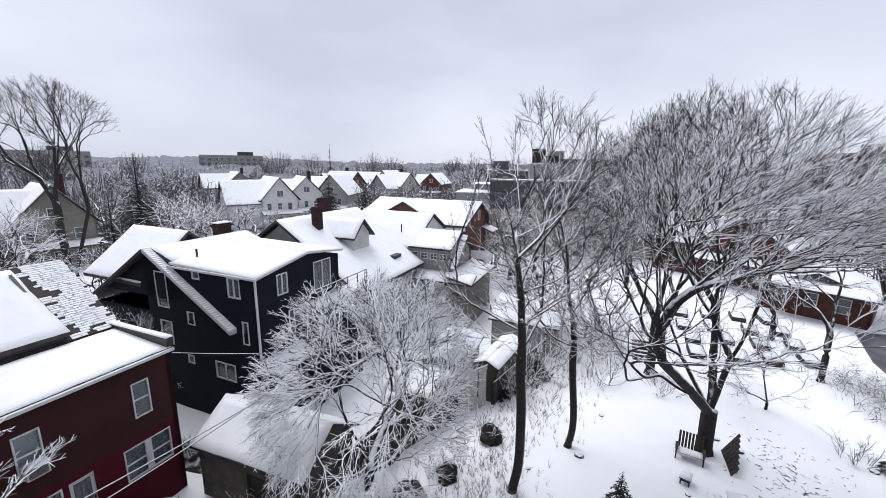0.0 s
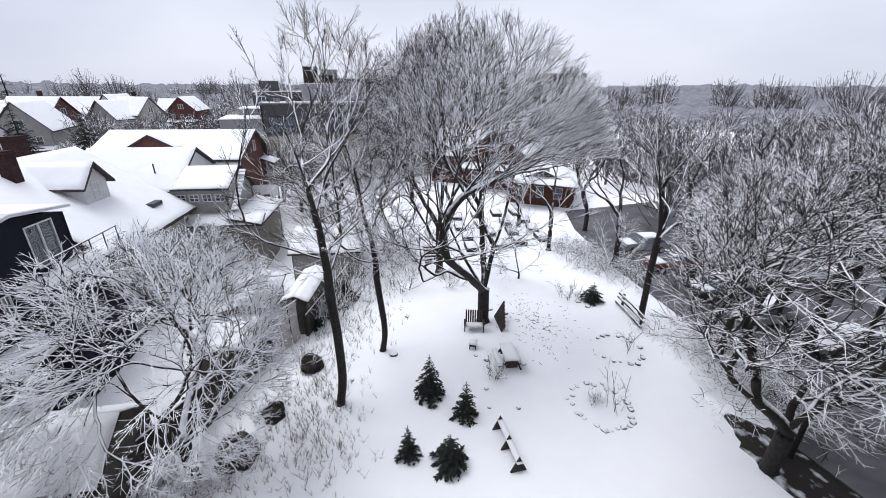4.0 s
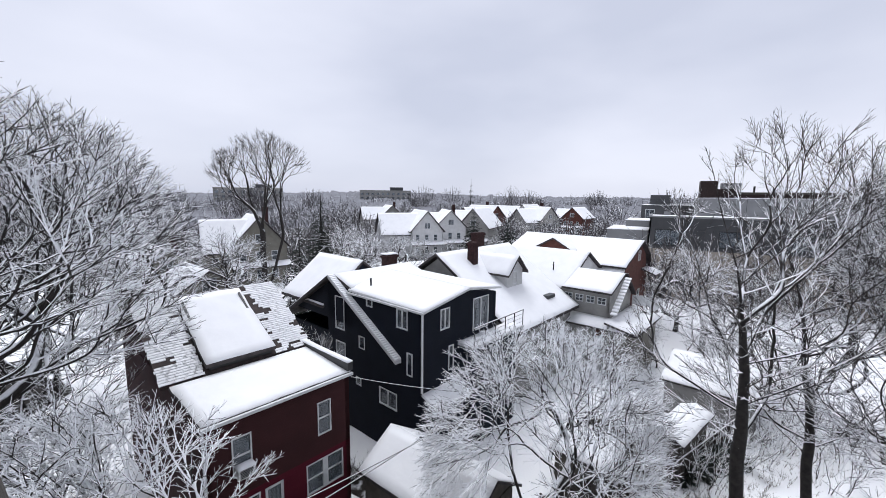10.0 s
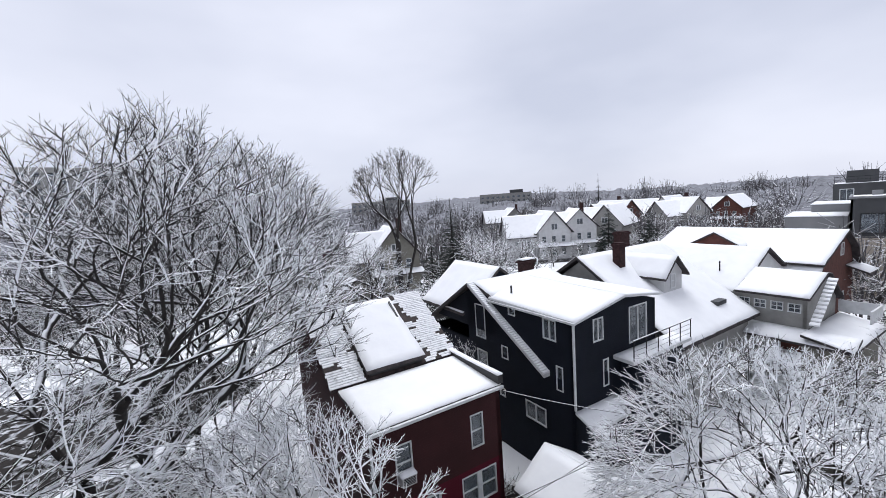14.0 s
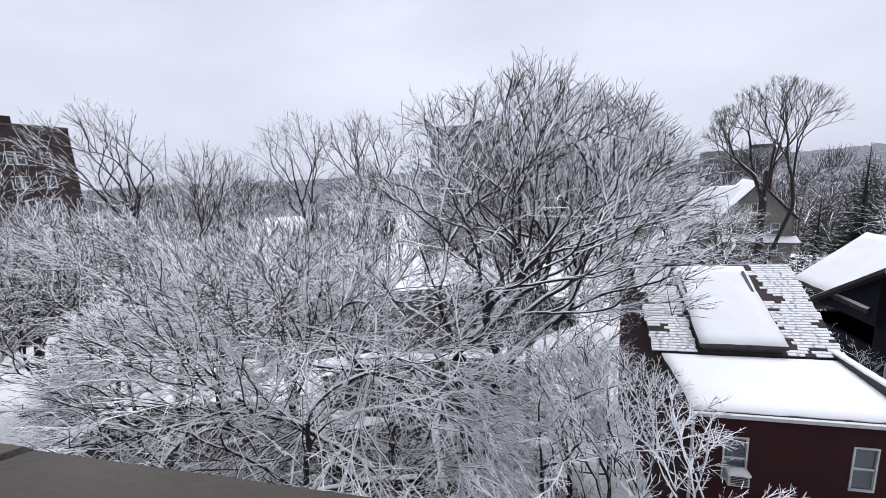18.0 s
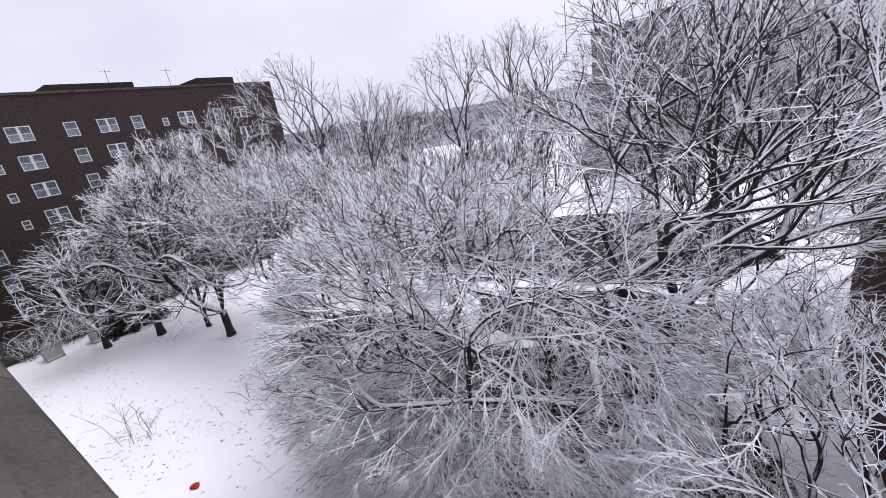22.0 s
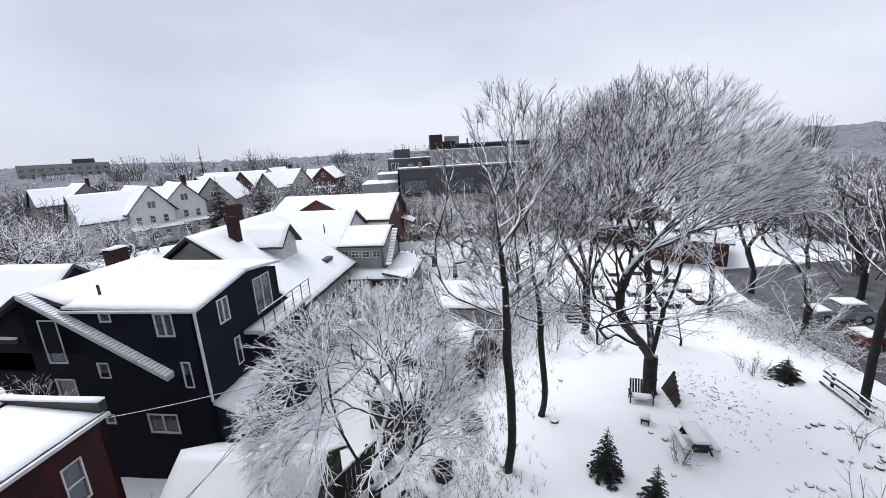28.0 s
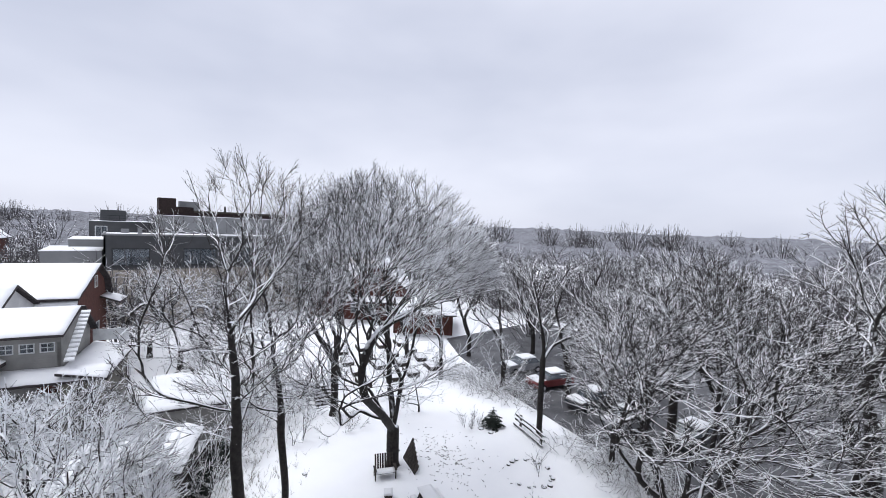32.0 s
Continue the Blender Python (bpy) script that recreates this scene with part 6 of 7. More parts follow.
def far_woods():
    rng = random.Random(5)
    near, far = Wood(), Wood()
    roofs = ((-60, 96, 13), (-72, 142, 14), (-33, 66, 11), (-115, 62, 10), (-122, 54, 8), (-52, 148, 9))

    def open_spot(az, d):
        """False where a house stands or where it would be hidden."""
        return not any(abs((az - a) * d / 57.3) < w and d > e - 16 and d < e + 14 for a, e, w in roofs)

    count = 0
    while count < 150:
        az, d = rng.uniform(-186, 76), rng.uniform(50, 115)
        if -83 < az < -47 and (d < 70 or rng.random() < 0.5) or not open_spot(az, d):
            continue
        x, y = polar(az, d)
        wood_tube_tree(near, rng, x, y, rng.uniform(7.5, 12.5), rng.uniform(3.0, 5.5), 46, 0.05, rng.uniform(0.05, 0.3))
        count += 1
    count = 0
    while count < 260:
        az, d = rng.choice((rng.uniform(-84, -26), rng.uniform(-84, -44), rng.uniform(-186, -88), rng.uniform(-10, 75))), rng.uniform(88, 230)
        if not open_spot(az, d):
            continue
        x, y = polar(az, d)
        wood_tube_tree(near, rng, x, y, rng.uniform(5.5, 11.0), rng.uniform(3.5, 6.5), 30, 0.075, rng.uniform(0.0, 0.25))
        count += 1
    for k in range(190):
        x, y = polar(rng.uniform(-186, -124) if k % 3 else rng.uniform(-124, -92), rng.uniform(62, 150))
        wood_tube_tree(near, rng, x, y, rng.uniform(6.0, 10.5), rng.uniform(3.5, 6.0), 40, 0.055, rng.uniform(0.0, 0.2))
    for k in range(270):
        az = rng.uniform(-186, 66)
        d = rng.uniform(150, 330)
        x, y = polar(az, d)
        wood_tube_tree(far, rng, x, y, rng.uniform(9, 14.5) if d < 200 else rng.uniform(12, 18.5), rng.uniform(5, 9), 40, 0.085, 0.1)
    for k in range(64):
        x, y = polar(rng.uniform(-186, 66), rng.uniform(220, 330))
        wood_tube_tree(far, rng, x, y, rng.uniform(18, 23.5), rng.uniform(7, 12), 95, 0.085, 0.2)
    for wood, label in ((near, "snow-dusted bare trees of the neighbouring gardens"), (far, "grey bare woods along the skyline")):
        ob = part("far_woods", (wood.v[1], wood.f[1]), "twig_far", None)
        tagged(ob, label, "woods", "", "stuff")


def wooded_ridge():
    """Low wooded hills all round, far behind the roofs: crowns standing against one another."""
    n = 1400
    verts, faces = [], []
    rows = ((180, -0.5), (188, 3.0), (215, 5.0), (250, 6.5), (290, 8.5), (335, 10.0), (356, 11.5), (376, 13.0), (402, 14.2), (440, 15.0), (520, 0.0))
    for k in range(n):
        a = 2 * math.pi * k / n
        c, s = math.cos(a), math.sin(a)
        hill = 1 + 0.26 * noise.noise((c * 2.6, s * 2.6, 1.0))
        for r, h in rows:
            lump = 2.0 * noise.noise((c * 46, s * 46, r * 0.05)) + 2.2 * abs(noise.noise((c * 95, s * 95, r * 0.11))) + 0.9 * noise.noise((c * 330, s * 330, r * 0.3))
            verts.append((c * r, s * r, h if h <= 0 else max(1.0, h * hill + lump * min(1.0, h / 9))))
    m = len(rows)
    for k in range(n):
        for j in range(m - 1):
            b, d = k * m + j, ((k + 1) % n) * m + j
            faces.append((b, d, d + 1, b + 1))
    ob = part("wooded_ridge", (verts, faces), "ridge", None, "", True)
    tagged(ob, "wooded hills dusted with snow on the horizon, haze painted into their grey", "backdrop", "", "structure")


wooded_ridge()
far_woods()
conifer("spruce", *polar(-65.6, 70), 12.5, 6.0, 61, "dark spruce layered with snow behind the roofs", dense=1.5)
conifer("spruce", *polar(-70.4, 76), 10.5, 6.6, 62, "round dark evergreen with snow behind the roofs", dense=1.5)
conifer("tall_pine", *polar(-64.7, 190), 22.0, 7.0, 63, "tall pine standing above the skyline", rows=9)
conifer("dark_cedar", *polar(-44.5, 48), 15.0, 5.5, 64, "dark evergreen beside the bare trees", rows=22, dense=1.3)
conifer("dark_cedar", *polar(-41.5, 52), 11.0, 5.0, 65, "lower dark evergreen with snowed boughs")
conifer("dark_yew", -42.0, 19.5, 2.6, 3.4, 71, "dark spreading evergreen bush below the brick wing", rows=7, dense=1.3)
conifer("dark_yew", -41.2, 21.8, 2.4, 3.0, 72, "dark spreading evergreen bush with snow on top", rows=7, dense=1.3)
for k, (x, y) in enumerate(((23.6, -2.1), (24.6, -3.0), (25.6, -3.9), (26.5, -4.7))):
    conifer("ivy_hedge", x, y, 1.5, 1.9, 75 + k, "dark ivy-covered hedge beside the sheds, dusted with snow", "ivy hedge by the sheds", rows=6, dense=1.3)
conifer("young_spruce", 15.1, -7.4, 2.5, 1.5, 66, "small snow-dusted spruce in the garden", "young spruces", rows=13)
conifer("young_spruce", 13.3, -8.6, 2.0, 1.2, 67, "small bushy spruce with snow on its boughs", "young spruces", rows=11)
conifer("young_spruce", 12.0, -5.5, 1.7, 1.0, 68, "narrow young spruce, sparse and snowy", "young spruces", rows=10)
conifer("young_spruce", 11.1, -7.0, 1.6, 1.6, 69, "broad young spruce weighed down with snow", "young spruces", rows=10)
conifer("garden_evergreen", 20.4, -21.4, 1.5, 1.7, 70, "round dark evergreen shrub in the garden", rows=7, dense=1.4)
# ---------------------------------------------------------------- sheds and fences behind the houses


def plain_shed(name, m, L, W, eave, ridge, wall_mat, label, seed, door=None):
    """A gable shed, ridge along x."""
    h = thing(name, m, label, "shed")
    for q, length in ((face(0, 0, 0), L), (face(0, W, -90), W), (face(L, 0, 90), W), (face(L, W, 180), L)):
        bm = bmesh.new()
        wall_cells(bm, length, -0.2, eave, [], q, 0.12)
        part("wall", bm, wall_mat, h)
    bm = bmesh.new()
    gable_prism(bm, 0.02, L - 0.02, 0.02, W - 0.02, eave, ridge - 0.1, None, "x")
    part("gable", bm, wall_mat, h)
    slope(h, [(-0.25, -0.25, eave - 0.1), (L + 0.25, -0.25, eave - 0.1), (L + 0.25, W / 2, ridge), (-0.25, W / 2, ridge)], 0.1, 0.14, seed)
    slope(h, [(L + 0.25, W + 0.25, eave - 0.1), (-0.25, W + 0.25, eave - 0.1), (-0.25, W / 2, ridge), (L + 0.25, W / 2, ridge)], 0.1, 0.14, seed + 3)
    if door:
        part("door", boxes(door), "wood_pale", h, "pale painted door panel")
    return h


plain_shed("neighbour_garage", BLUE @ pose(15.3, -8.0, 0, 0, 0, -90), 5.0, 6.4, 2.5, 3.5, "grey_siding", "pale grey garage with snowy roof among the trees", 501)
plain_shed("garden_shed", pose(22.2, 0.0, 0, 0, 0, -8), 4.4, 2.6, 2.6, 2.95, "garage", "dark shed with snow on its broad low roof", 511)
plain_shed("garden_shed", pose(22.6, -2.0, 0, 0, 0, -20), 4.1, 1.25, 2.5, 2.75, "garage", "narrow dark lean-to shed with snowy roof", 515)
plain_shed("garden_shed", BLUE @ pose(4.0, -5.6, 0, 0, 0, -90), 2.6, 3.2, 2.0, 2.5, "garage", "small dark shed with snowy roof under the cherry tree", 521)


def board_fence(name, a, b, height, mat, label, gap=0.15, w=0.14, snow=True, group="garden fences"):
    """A fence of upright boards on rails between two places."""
    ax, ay = a
    bx, by = b
    L = math.hypot(bx - ax, by - ay)
    f = thing(name, pose(ax, ay, 0, 0, 0, math.degrees(math.atan2(by - ay, bx - ax))), label, "fence", group)
    rngf = random.Random(int(L * 100))
    n = int(L / gap)
    me = None
    for k in range(n):
        if me is None:
            o = part("board", boxes((0, 0, -0.1, w, 0.022, height)), mat, f)
            me = o.data
        else:
            o = new("board", me)
            o.parent = f
        o.matrix_basis = pose(k * L / n, 0, rngf.uniform(-0.05, 0.02), rngf.uniform(-1.5, 1.5), rngf.uniform(-1, 1), 0)
    for z in (0.3, height - 0.25):
        part("rail", boxes((0, 0.023, z, L, 0.06, z + 0.08)), mat, f)
    for k in range(int(L / 2.2) + 1):
        part("post", boxes((min(L - 0.1, k * 2.2), 0.061, -0.2, min(L, k * 2.2 + 0.1), 0.15, height + 0.06)), mat, f)
    if snow:
        snow_on(f, [((0, -0.015, height + 0.0), (L, -0.015, height + 0.0), (L, 0.04, height + 0.0), (0, 0.04, height + 0.0))], 0.07, 3, step=0.3, ragged=0.02)
    return f


board_fence("board_fence", (14.4, 4.4), (20.8, 0.0), 1.9, "wood", "dark weathered board fence along the garden slope")
board_fence("board_fence", (22.4, -1.9), (29.5, -5.4), 1.5, "wood", "dark board fence running on behind the shed")
board_fence("pale_panel", (20.85, -0.1), (22.4, -1.5), 2.6, "wood_pale", "pale plywood panel closing the fence", 0.6, 0.6)


def tarp_fence():
    a, b = Vector((4.9, 9.9, 0)), Vector((13.6, 4.8, 0))
    L = (b - a).length
    f = thing("tarp_fence", pose(a.x, a.y, 0, 0, 0, math.degrees(math.atan2(b.y - a.y, b.x - a.x))), "wire fence hung with dark green tarp, snow on its rail", "fence")
    n = 60
    verts = [(L * k / n, 0.05 * math.sin(k * 1.3) + 0.03 * math.sin(k * 3.1), z) for z in (0.0, 0.55, 1.1) for k in range(n + 1)]
    faces = [(j * (n + 1) + k, j * (n + 1) + k + 1, (j + 1) * (n + 1) + k + 1, (j + 1) * (n + 1) + k) for j in range(2) for k in range(n)]
    t = part("tarp", (verts, faces), "green", f, "dark green tarp")
    t.modifiers.new("thick", "SOLIDIFY").thickness = 0.01
    for k in range(6):
        part("post", boxes((k * L / 5 - 0.03, -0.03, -0.2, k * L / 5 + 0.03, 0.03, 1.3)), "iron", f)
    part("rail", boxes((0, -0.025, 1.12, L, 0.025, 1.17)), "iron", f)
    snow_on(f, [((0, -0.04, 1.17), (L, -0.04, 1.17), (L, 0.04, 1.17), (0, 0.04, 1.17))], 0.06, 5, step=0.25, ragged=0.02)


tarp_fence()


def wire_fence(a, b, label):
    L = math.hypot(b[0] - a[0], b[1] - a[1])
    f = thing("wire_fence", pose(a[0], a[1], 0, 0, 0, math.degrees(math.atan2(b[1] - a[1], b[0] - a[0]))), label, "fence", "garden fences")
    n = int(L / 2.4)
    for k in range(n + 1):
        part("post", boxes((k * L / n - 0.025, -0.025, -0.2, k * L / n + 0.025, 0.025, 1.35)), "iron", f)
    for z in (0.15, 0.7, 1.25):
        part("wire", boxes((0, -0.012, z, L, 0.012, z + 0.024)), "iron", f)


wire_fence((0.6, 15.1), (4.9, 11.3), "low wire fence beside the red house's yard")


def condenser(x, y, rz):
    c = thing("condenser_unit", pose(x, y, 0, 0, 0, rz), "pale outdoor cooling unit on a stand with snow on top", "cooling unit")
    part("casing", boxes((0, 0, 0.25, 0.95, 0.4, 1.15)), "ac", c)
    part("stand", boxes((0.05, 0.05, -0.05, 0.15, 0.35, 0.25), (0.8, 0.05, -0.05, 0.9, 0.35, 0.25)), "iron", c)
    bm = bmesh.new()
    bmesh.ops.create_circle(bm, cap_ends=True, radius=0.3, segments=20)
    bmesh.ops.transform(bm, matrix=pose(0.42, -0.006, 0.7, 90, 0, 0), verts=bm.verts)
    part("fan_grille", bm, "iron", c)
    snow_on(c, [((-0.02, -0.02, 1.15), (0.97, -0.02, 1.15), (0.97, 0.42, 1.15), (-0.02, 0.42, 1.15))], 0.12, 7, step=0.15, ragged=0.03)


condenser(8.2, 11.5, GRID)


def cable(points, r, label, group="overhead cables", sag=0.5):
    """A hanging cable with a strip of snow on it."""
    c = thing("overhead_cable", Matrix.Identity(4), label, "cable", group)
    a, b = Vector(points[0]), Vector(points[1])
    n = 24
    pts = [a.lerp(b, k / n) - Vector((0, 0, sag * 4 * (k / n) * (1 - k / n))) for k in range(n + 1)]
    w = Wood()
    w.tube(1, pts, [r] * (n + 1), 6)
    part("wire", (w.v[1], w.f[1]), "cable", c)
    w = Wood()
    w.tube(1, [p + Vector((0, 0, r * 1.3)) for p in pts], [r * 1.0] * (n + 1), 4)
    part("snow_line", (w.v[1], w.f[1]), "roof_snow", c)


cable(((3.6, 10.6, 5.0), (18.0, 5.9, 4.9)), 0.016, "black service cable carrying a line of snow", sag=0.3)
cable(((3.8, 10.0, 4.6), (17.6, 7.0, 4.5)), 0.016, "second black service cable with snow", sag=0.3)
cable(((13.5, 11.2, 6.4), (18.2, 5.9, 4.9)), 0.013, "thin cable from the red house with snow", sag=0.15)
cable(((4.6, 10.2, 1.7), (14.6, 4.4, 1.9)), 0.02, "low sagging cable along the yard fence", sag=0.25)

# ---------------------------------------------------------------- garden furniture


def picnic_table():
    t = thing("picnic_table", pose(16.1, -12.35, 0, 0, 0, -13), "dark wooden picnic table with thick snow on top", "table")
    for k in range(5):
        part("plank", boxes((-0.78, -0.36 + k * 0.147, 0.71, 0.78, -0.23 + k * 0.147, 0.745)), "wood", t)
    for y in (-0.78, 0.52):
        b = part("bench", boxes((-0.78, y, 0.41, 0.78, y + 0.26, 0.445)), "wood", t)
        snow_on(t, [((-0.79, y - 0.01, 0.445), (0.79, y - 0.01, 0.445), (0.79, y + 0.27, 0.445), (-0.79, y + 0.27, 0.445))], 0.1, 9, step=0.15, ragged=0.03)
    for x in (-0.62, 0.62):
        part("end_board", boxes((x - 0.045, -0.33, 0.2, x - 0.021, 0.33, 0.7)), "wood", t)
        for s in (-1, 1):
            bm = bmesh.new()
            box(bm, x - 0.02, -0.045, -0.05, x + 0.02, 0.045, 0.8)
            bmesh.ops.transform(bm, matrix=Matrix.Translation((0, s * 0.55, 0)) @ Matrix.Rotation(s * radians(24), 4, "X"), verts=bm.verts)
            part("leg", bm, "wood", t)
        part("brace", boxes((x - 0.02, -0.75, 0.36, x + 0.02, 0.75, 0.41)), "wood", t)
    snow_on(t, [((-0.8, -0.38, 0.745), (0.8, -0.38, 0.745), (0.8, 0.38, 0.745), (-0.8, 0.38, 0.745))], 0.14, 10, step=0.15, ragged=0.04)


picnic_table()


def garden_bench(x, y, rz, label):
    c = thing("garden_bench", pose(x, y, 0, 0, 0, rz), label, "bench")
    for k in range(5):
        part("seat_slat", boxes((-0.55, -0.25 + k * 0.11, 0.36, 0.55, -0.16 + k * 0.11, 0.385)), "wood", c)
    for k in range(8):
        bm = boxes((-0.55 + k * 0.143, 0.0, 0.3, -0.45 + k * 0.143, 0.02, 1.15))
        bmesh.ops.transform(bm, matrix=Matrix.Translation((0, 0.28, 0)) @ Matrix.Rotation(radians(-18), 4, "X"), verts=bm.verts)
        part("back_slat", bm, "wood", c)
    for x2 in (-0.62, 0.55):
        part("armrest", boxes((x2 - 0.04, -0.35, 0.58, x2 + 0.1, 0.3, 0.605)), "wood", c)
        for y2 in (-0.3, 0.24):
            part("leg", boxes((x2, y2, -0.05, x2 + 0.06, y2 + 0.06, 0.58)), "wood", c)
    snow_on(c, [((-0.55, -0.26, 0.385), (0.55, -0.26, 0.385), (0.55, 0.2, 0.385), (-0.55, 0.2, 0.385))], 0.12, 8, step=0.12, ragged=0.04)


garden_bench(19.75, -11.85, -112, "dark slatted garden bench against the maple trunk, snowed over")


def low_stool():
    s = thing("wooden_stool", pose(18.05, -11.05, 0, 0, 0, -30), "low dark wooden stool with a square cap of snow", "stool")
    for x in (-0.24, 0.18):
        for y in (-0.2, 0.14):
            part("leg", boxes((x, y, -0.05, x + 0.06, y + 0.06, 0.32)), "wood", s)
    part("seat", boxes((-0.27, -0.23, 0.321, 0.27, 0.23, 0.36)), "wood", s)
    part("apron", boxes((-0.22, -0.18, 0.2, 0.22, 0.18, 0.319)), "wood", s)
    snow_on(s, [((-0.27, -0.23, 0.36), (0.27, -0.23, 0.36), (0.27, 0.23, 0.36), (-0.27, 0.23, 0.36))], 0.13, 12, step=0.12, ragged=0.03)


low_stool()


def leaning_panel():
    p = thing("slatted_panel", pose(20.8, -13.75, 0, 0, 0, 168), "slatted wooden panel propped beside the maple trunk", "panel")
    for k in range(7):
        bm = boxes((k * 0.28, 0, 0, k * 0.28 + 0.24, 0.03, 1.35 - k * 0.13))
        bmesh.ops.transform(bm, matrix=Matrix.Rotation(radians(-28), 4, "X"), verts=bm.verts)
        part("slat", bm, "wood", p)
    bm = boxes((0, 0.031, 0.3, 1.92, 0.06, 0.4))
    bmesh.ops.transform(bm, matrix=Matrix.Rotation(radians(-28), 4, "X"), verts=bm.verts)
    part("rail", bm, "wood", p)


leaning_panel()


def trough_bench():
    t = thing("planter_bench", pose(11.0, -9.65, 0, 0, 0, 173), "low dark A-framed planter bench with snow on its board", "planter")
    for x in (-1.1, 0.0, 1.1):
        bm = bmesh.new()
        v = [bm.verts.new(p) for p in ((x - 0.03, -0.35, -0.02), (x - 0.03, 0.35, -0.02), (x - 0.03, 0, 0.75), (x + 0.03, -0.35, -0.02), (x + 0.03, 0.35, -0.02), (x + 0.03, 0, 0.75))]
        for f in ((0, 1, 2), (5, 4, 3), (0, 3, 4, 1), (1, 4, 5, 2), (2, 5, 3, 0)):
            bm.faces.new([v[i] for i in f])
        part("end_frame", bm, "wood", t)
    part("board", boxes((-1.2, -0.12, 0.42, 1.2, 0.12, 0.46)), "wood", t)
    snow_on(t, [((-1.2, -0.13, 0.46), (1.2, -0.13, 0.46), (1.2, 0.13, 0.46), (-1.2, 0.13, 0.46))], 0.1, 4, step=0.15, ragged=0.03)


trough_bench()


def log_fence(a, b):
    L = math.hypot(b[0] - a[0], b[1] - a[1])
    f = thing("log_bench", pose(a[0], a[1], 0, 0, 0, math.degrees(math.atan2(b[1] - a[1], b[0] - a[0]))), "rough log rail fence with snow along the logs", "fence")
    for k, (z, y) in enumerate(((0.18, 0.0), (0.55, 0.12), (0.85, 0.16))):
        w = Wood()
        w.tube(0, [Vector((-0.2, y, z)), Vector((L / 2, y + 0.03, z + 0.03)), Vector((L + 0.2, y, z))], [0.09, 0.085, 0.07], 8)
        part("log", (w.v[0], w.f[0]), "bark", f)
    for x in (0.3, L - 0.3):
        part("post", boxes((x - 0.06, 0.17, -0.2, x + 0.06, 0.29, 1.0)), "wood", f)


log_fence((19.4, -22.8), (16.5, -22.0))


def stone(x, y, s, seed, group):
    rngs = random.Random(seed)
    bm = bmesh.new()
    bmesh.ops.create_icosphere(bm, subdivisions=2, radius=s)
    for v in bm.verts:
        v.co *= 1 + 0.35 * noise.noise(v.co / s * 1.3 + Vector((seed, 0, 0)))
        v.co.z *= 0.6
    o = part("stone", bm, "rock", None)
    o.matrix_world = pose(x, y, s * 0.2, 0, 0, rngs.uniform(0, 360))
    return tagged(o, "dark rounded field stone capped with snow", "stone", group)


rng = random.Random(8)
for k in range(26):
    a = 2 * math.pi * k / 26
    stone(11.7 + 1.55 * math.cos(a) + rng.gauss(0, 0.1), -15.1 + 1.35 * math.sin(a) + rng.gauss(0, 0.1), rng.uniform(0.09, 0.19), k, "stones ringing the bed")
for k in range(20):
    a = 2 * math.pi * k / 20
    if 0.5 < a < 1.6:
        continue
    stone(15.2 + 1.35 * math.cos(a) + rng.gauss(0, 0.12), -19.2 + 1.3 * math.sin(a) + rng.gauss(0, 0.12), rng.uniform(0.08, 0.17), 40 + k, "stones ringing the sapling")
for k, (x, y, s) in enumerate(((18.9, -6.45, 0.24), (16.7, -11.3, 0.16), (14.6, -10.3, 0.12), (13.4, -9.9, 0.1), (12.9, -11.2, 0.12), (17.3, -10.9, 0.13), (20.9, -14.6, 0.26), (21.7, -13.9, 0.2), (19.8, -20.6, 0.2), (20.6, -20.4, 0.2), (17.5, -3.9, 0.12), (22.6, -8.2, 0.14))):
    stone(x, y, s, 80 + k, "scattered garden stones")


def mound(x, y, s, hgt, seed, label):
    bm = bmesh.new()
    bmesh.ops.create_icosphere(bm, subdivisions=4, radius=1.0)
    for v in bm.verts:
        v.co *= 1 + 0.35 * noise.noise(v.co * 1.6 + Vector((seed, 0, 0))) + 0.12 * noise.noise(v.co * 5 + Vector((seed, 0, 0)))
        v.co = Vector((v.co.x * s, v.co.y * s * 0.8, v.co.z * hgt))
    o = part("brush_mound", bm, "soil", None, "", True)
    o.matrix_world = pose(x, y, hgt * 0.1)
    return tagged(o, label, "mound", "dark heaps on the slope")


mound(14.3, 1.2, 0.95, 0.8, 1, "dark bare earth heap beside the cherry trunk")
mound(16.3, -0.15, 0.6, 0.5, 2, "dark hollow heap of brush on the slope")
mound(19.3, -2.0, 0.75, 0.6, 3, "dark brush heap beside the pale panel")
shrub("snowy_shrub", 13.9, 1.3, 1.4, 1.3, 201, "bare stems growing out of the dark heap", "twig", 20, "shrubs on the slope")
shrub("snowy_shrub", 16.7, 0.1, 1.2, 0.9, 202, "bare stems on the slope dusted with snow", "twig", 16, "shrubs on the slope")
shrub("snowy_shrub", 19.5, -1.7, 1.5, 1.0, 203, "tangled stems dusted with snow", "twig", 18, "shrubs on the slope")
shrub("yard_bush", 12.3, 6.9, 1.5, 1.2, 204, "round bush white with snow by the garage", "twig_heavy", 30, "bushes in the yard")
shrub("yard_bush", 11.2, 7.6, 1.2, 0.9, 205, "low snowy bush in the yard", "twig_heavy", 20, "bushes in the yard")
for k, (x, y) in enumerate(((14.9, 12.6), (15.2, 10.6), (15.6, 9.2))):
    shrub("yard_bush", x, y, 1.3, 0.8, 240 + k, "low dark shrub dusted with snow between the houses", "twig", 22, "bushes in the yard", twig_n=6)
shrub("yard_sapling", 9.6, 8.4, 2.2, 0.7, 206, "thin upright stems in the yard snow", "twig_thin", 9, "bushes in the yard", twig_n=3)
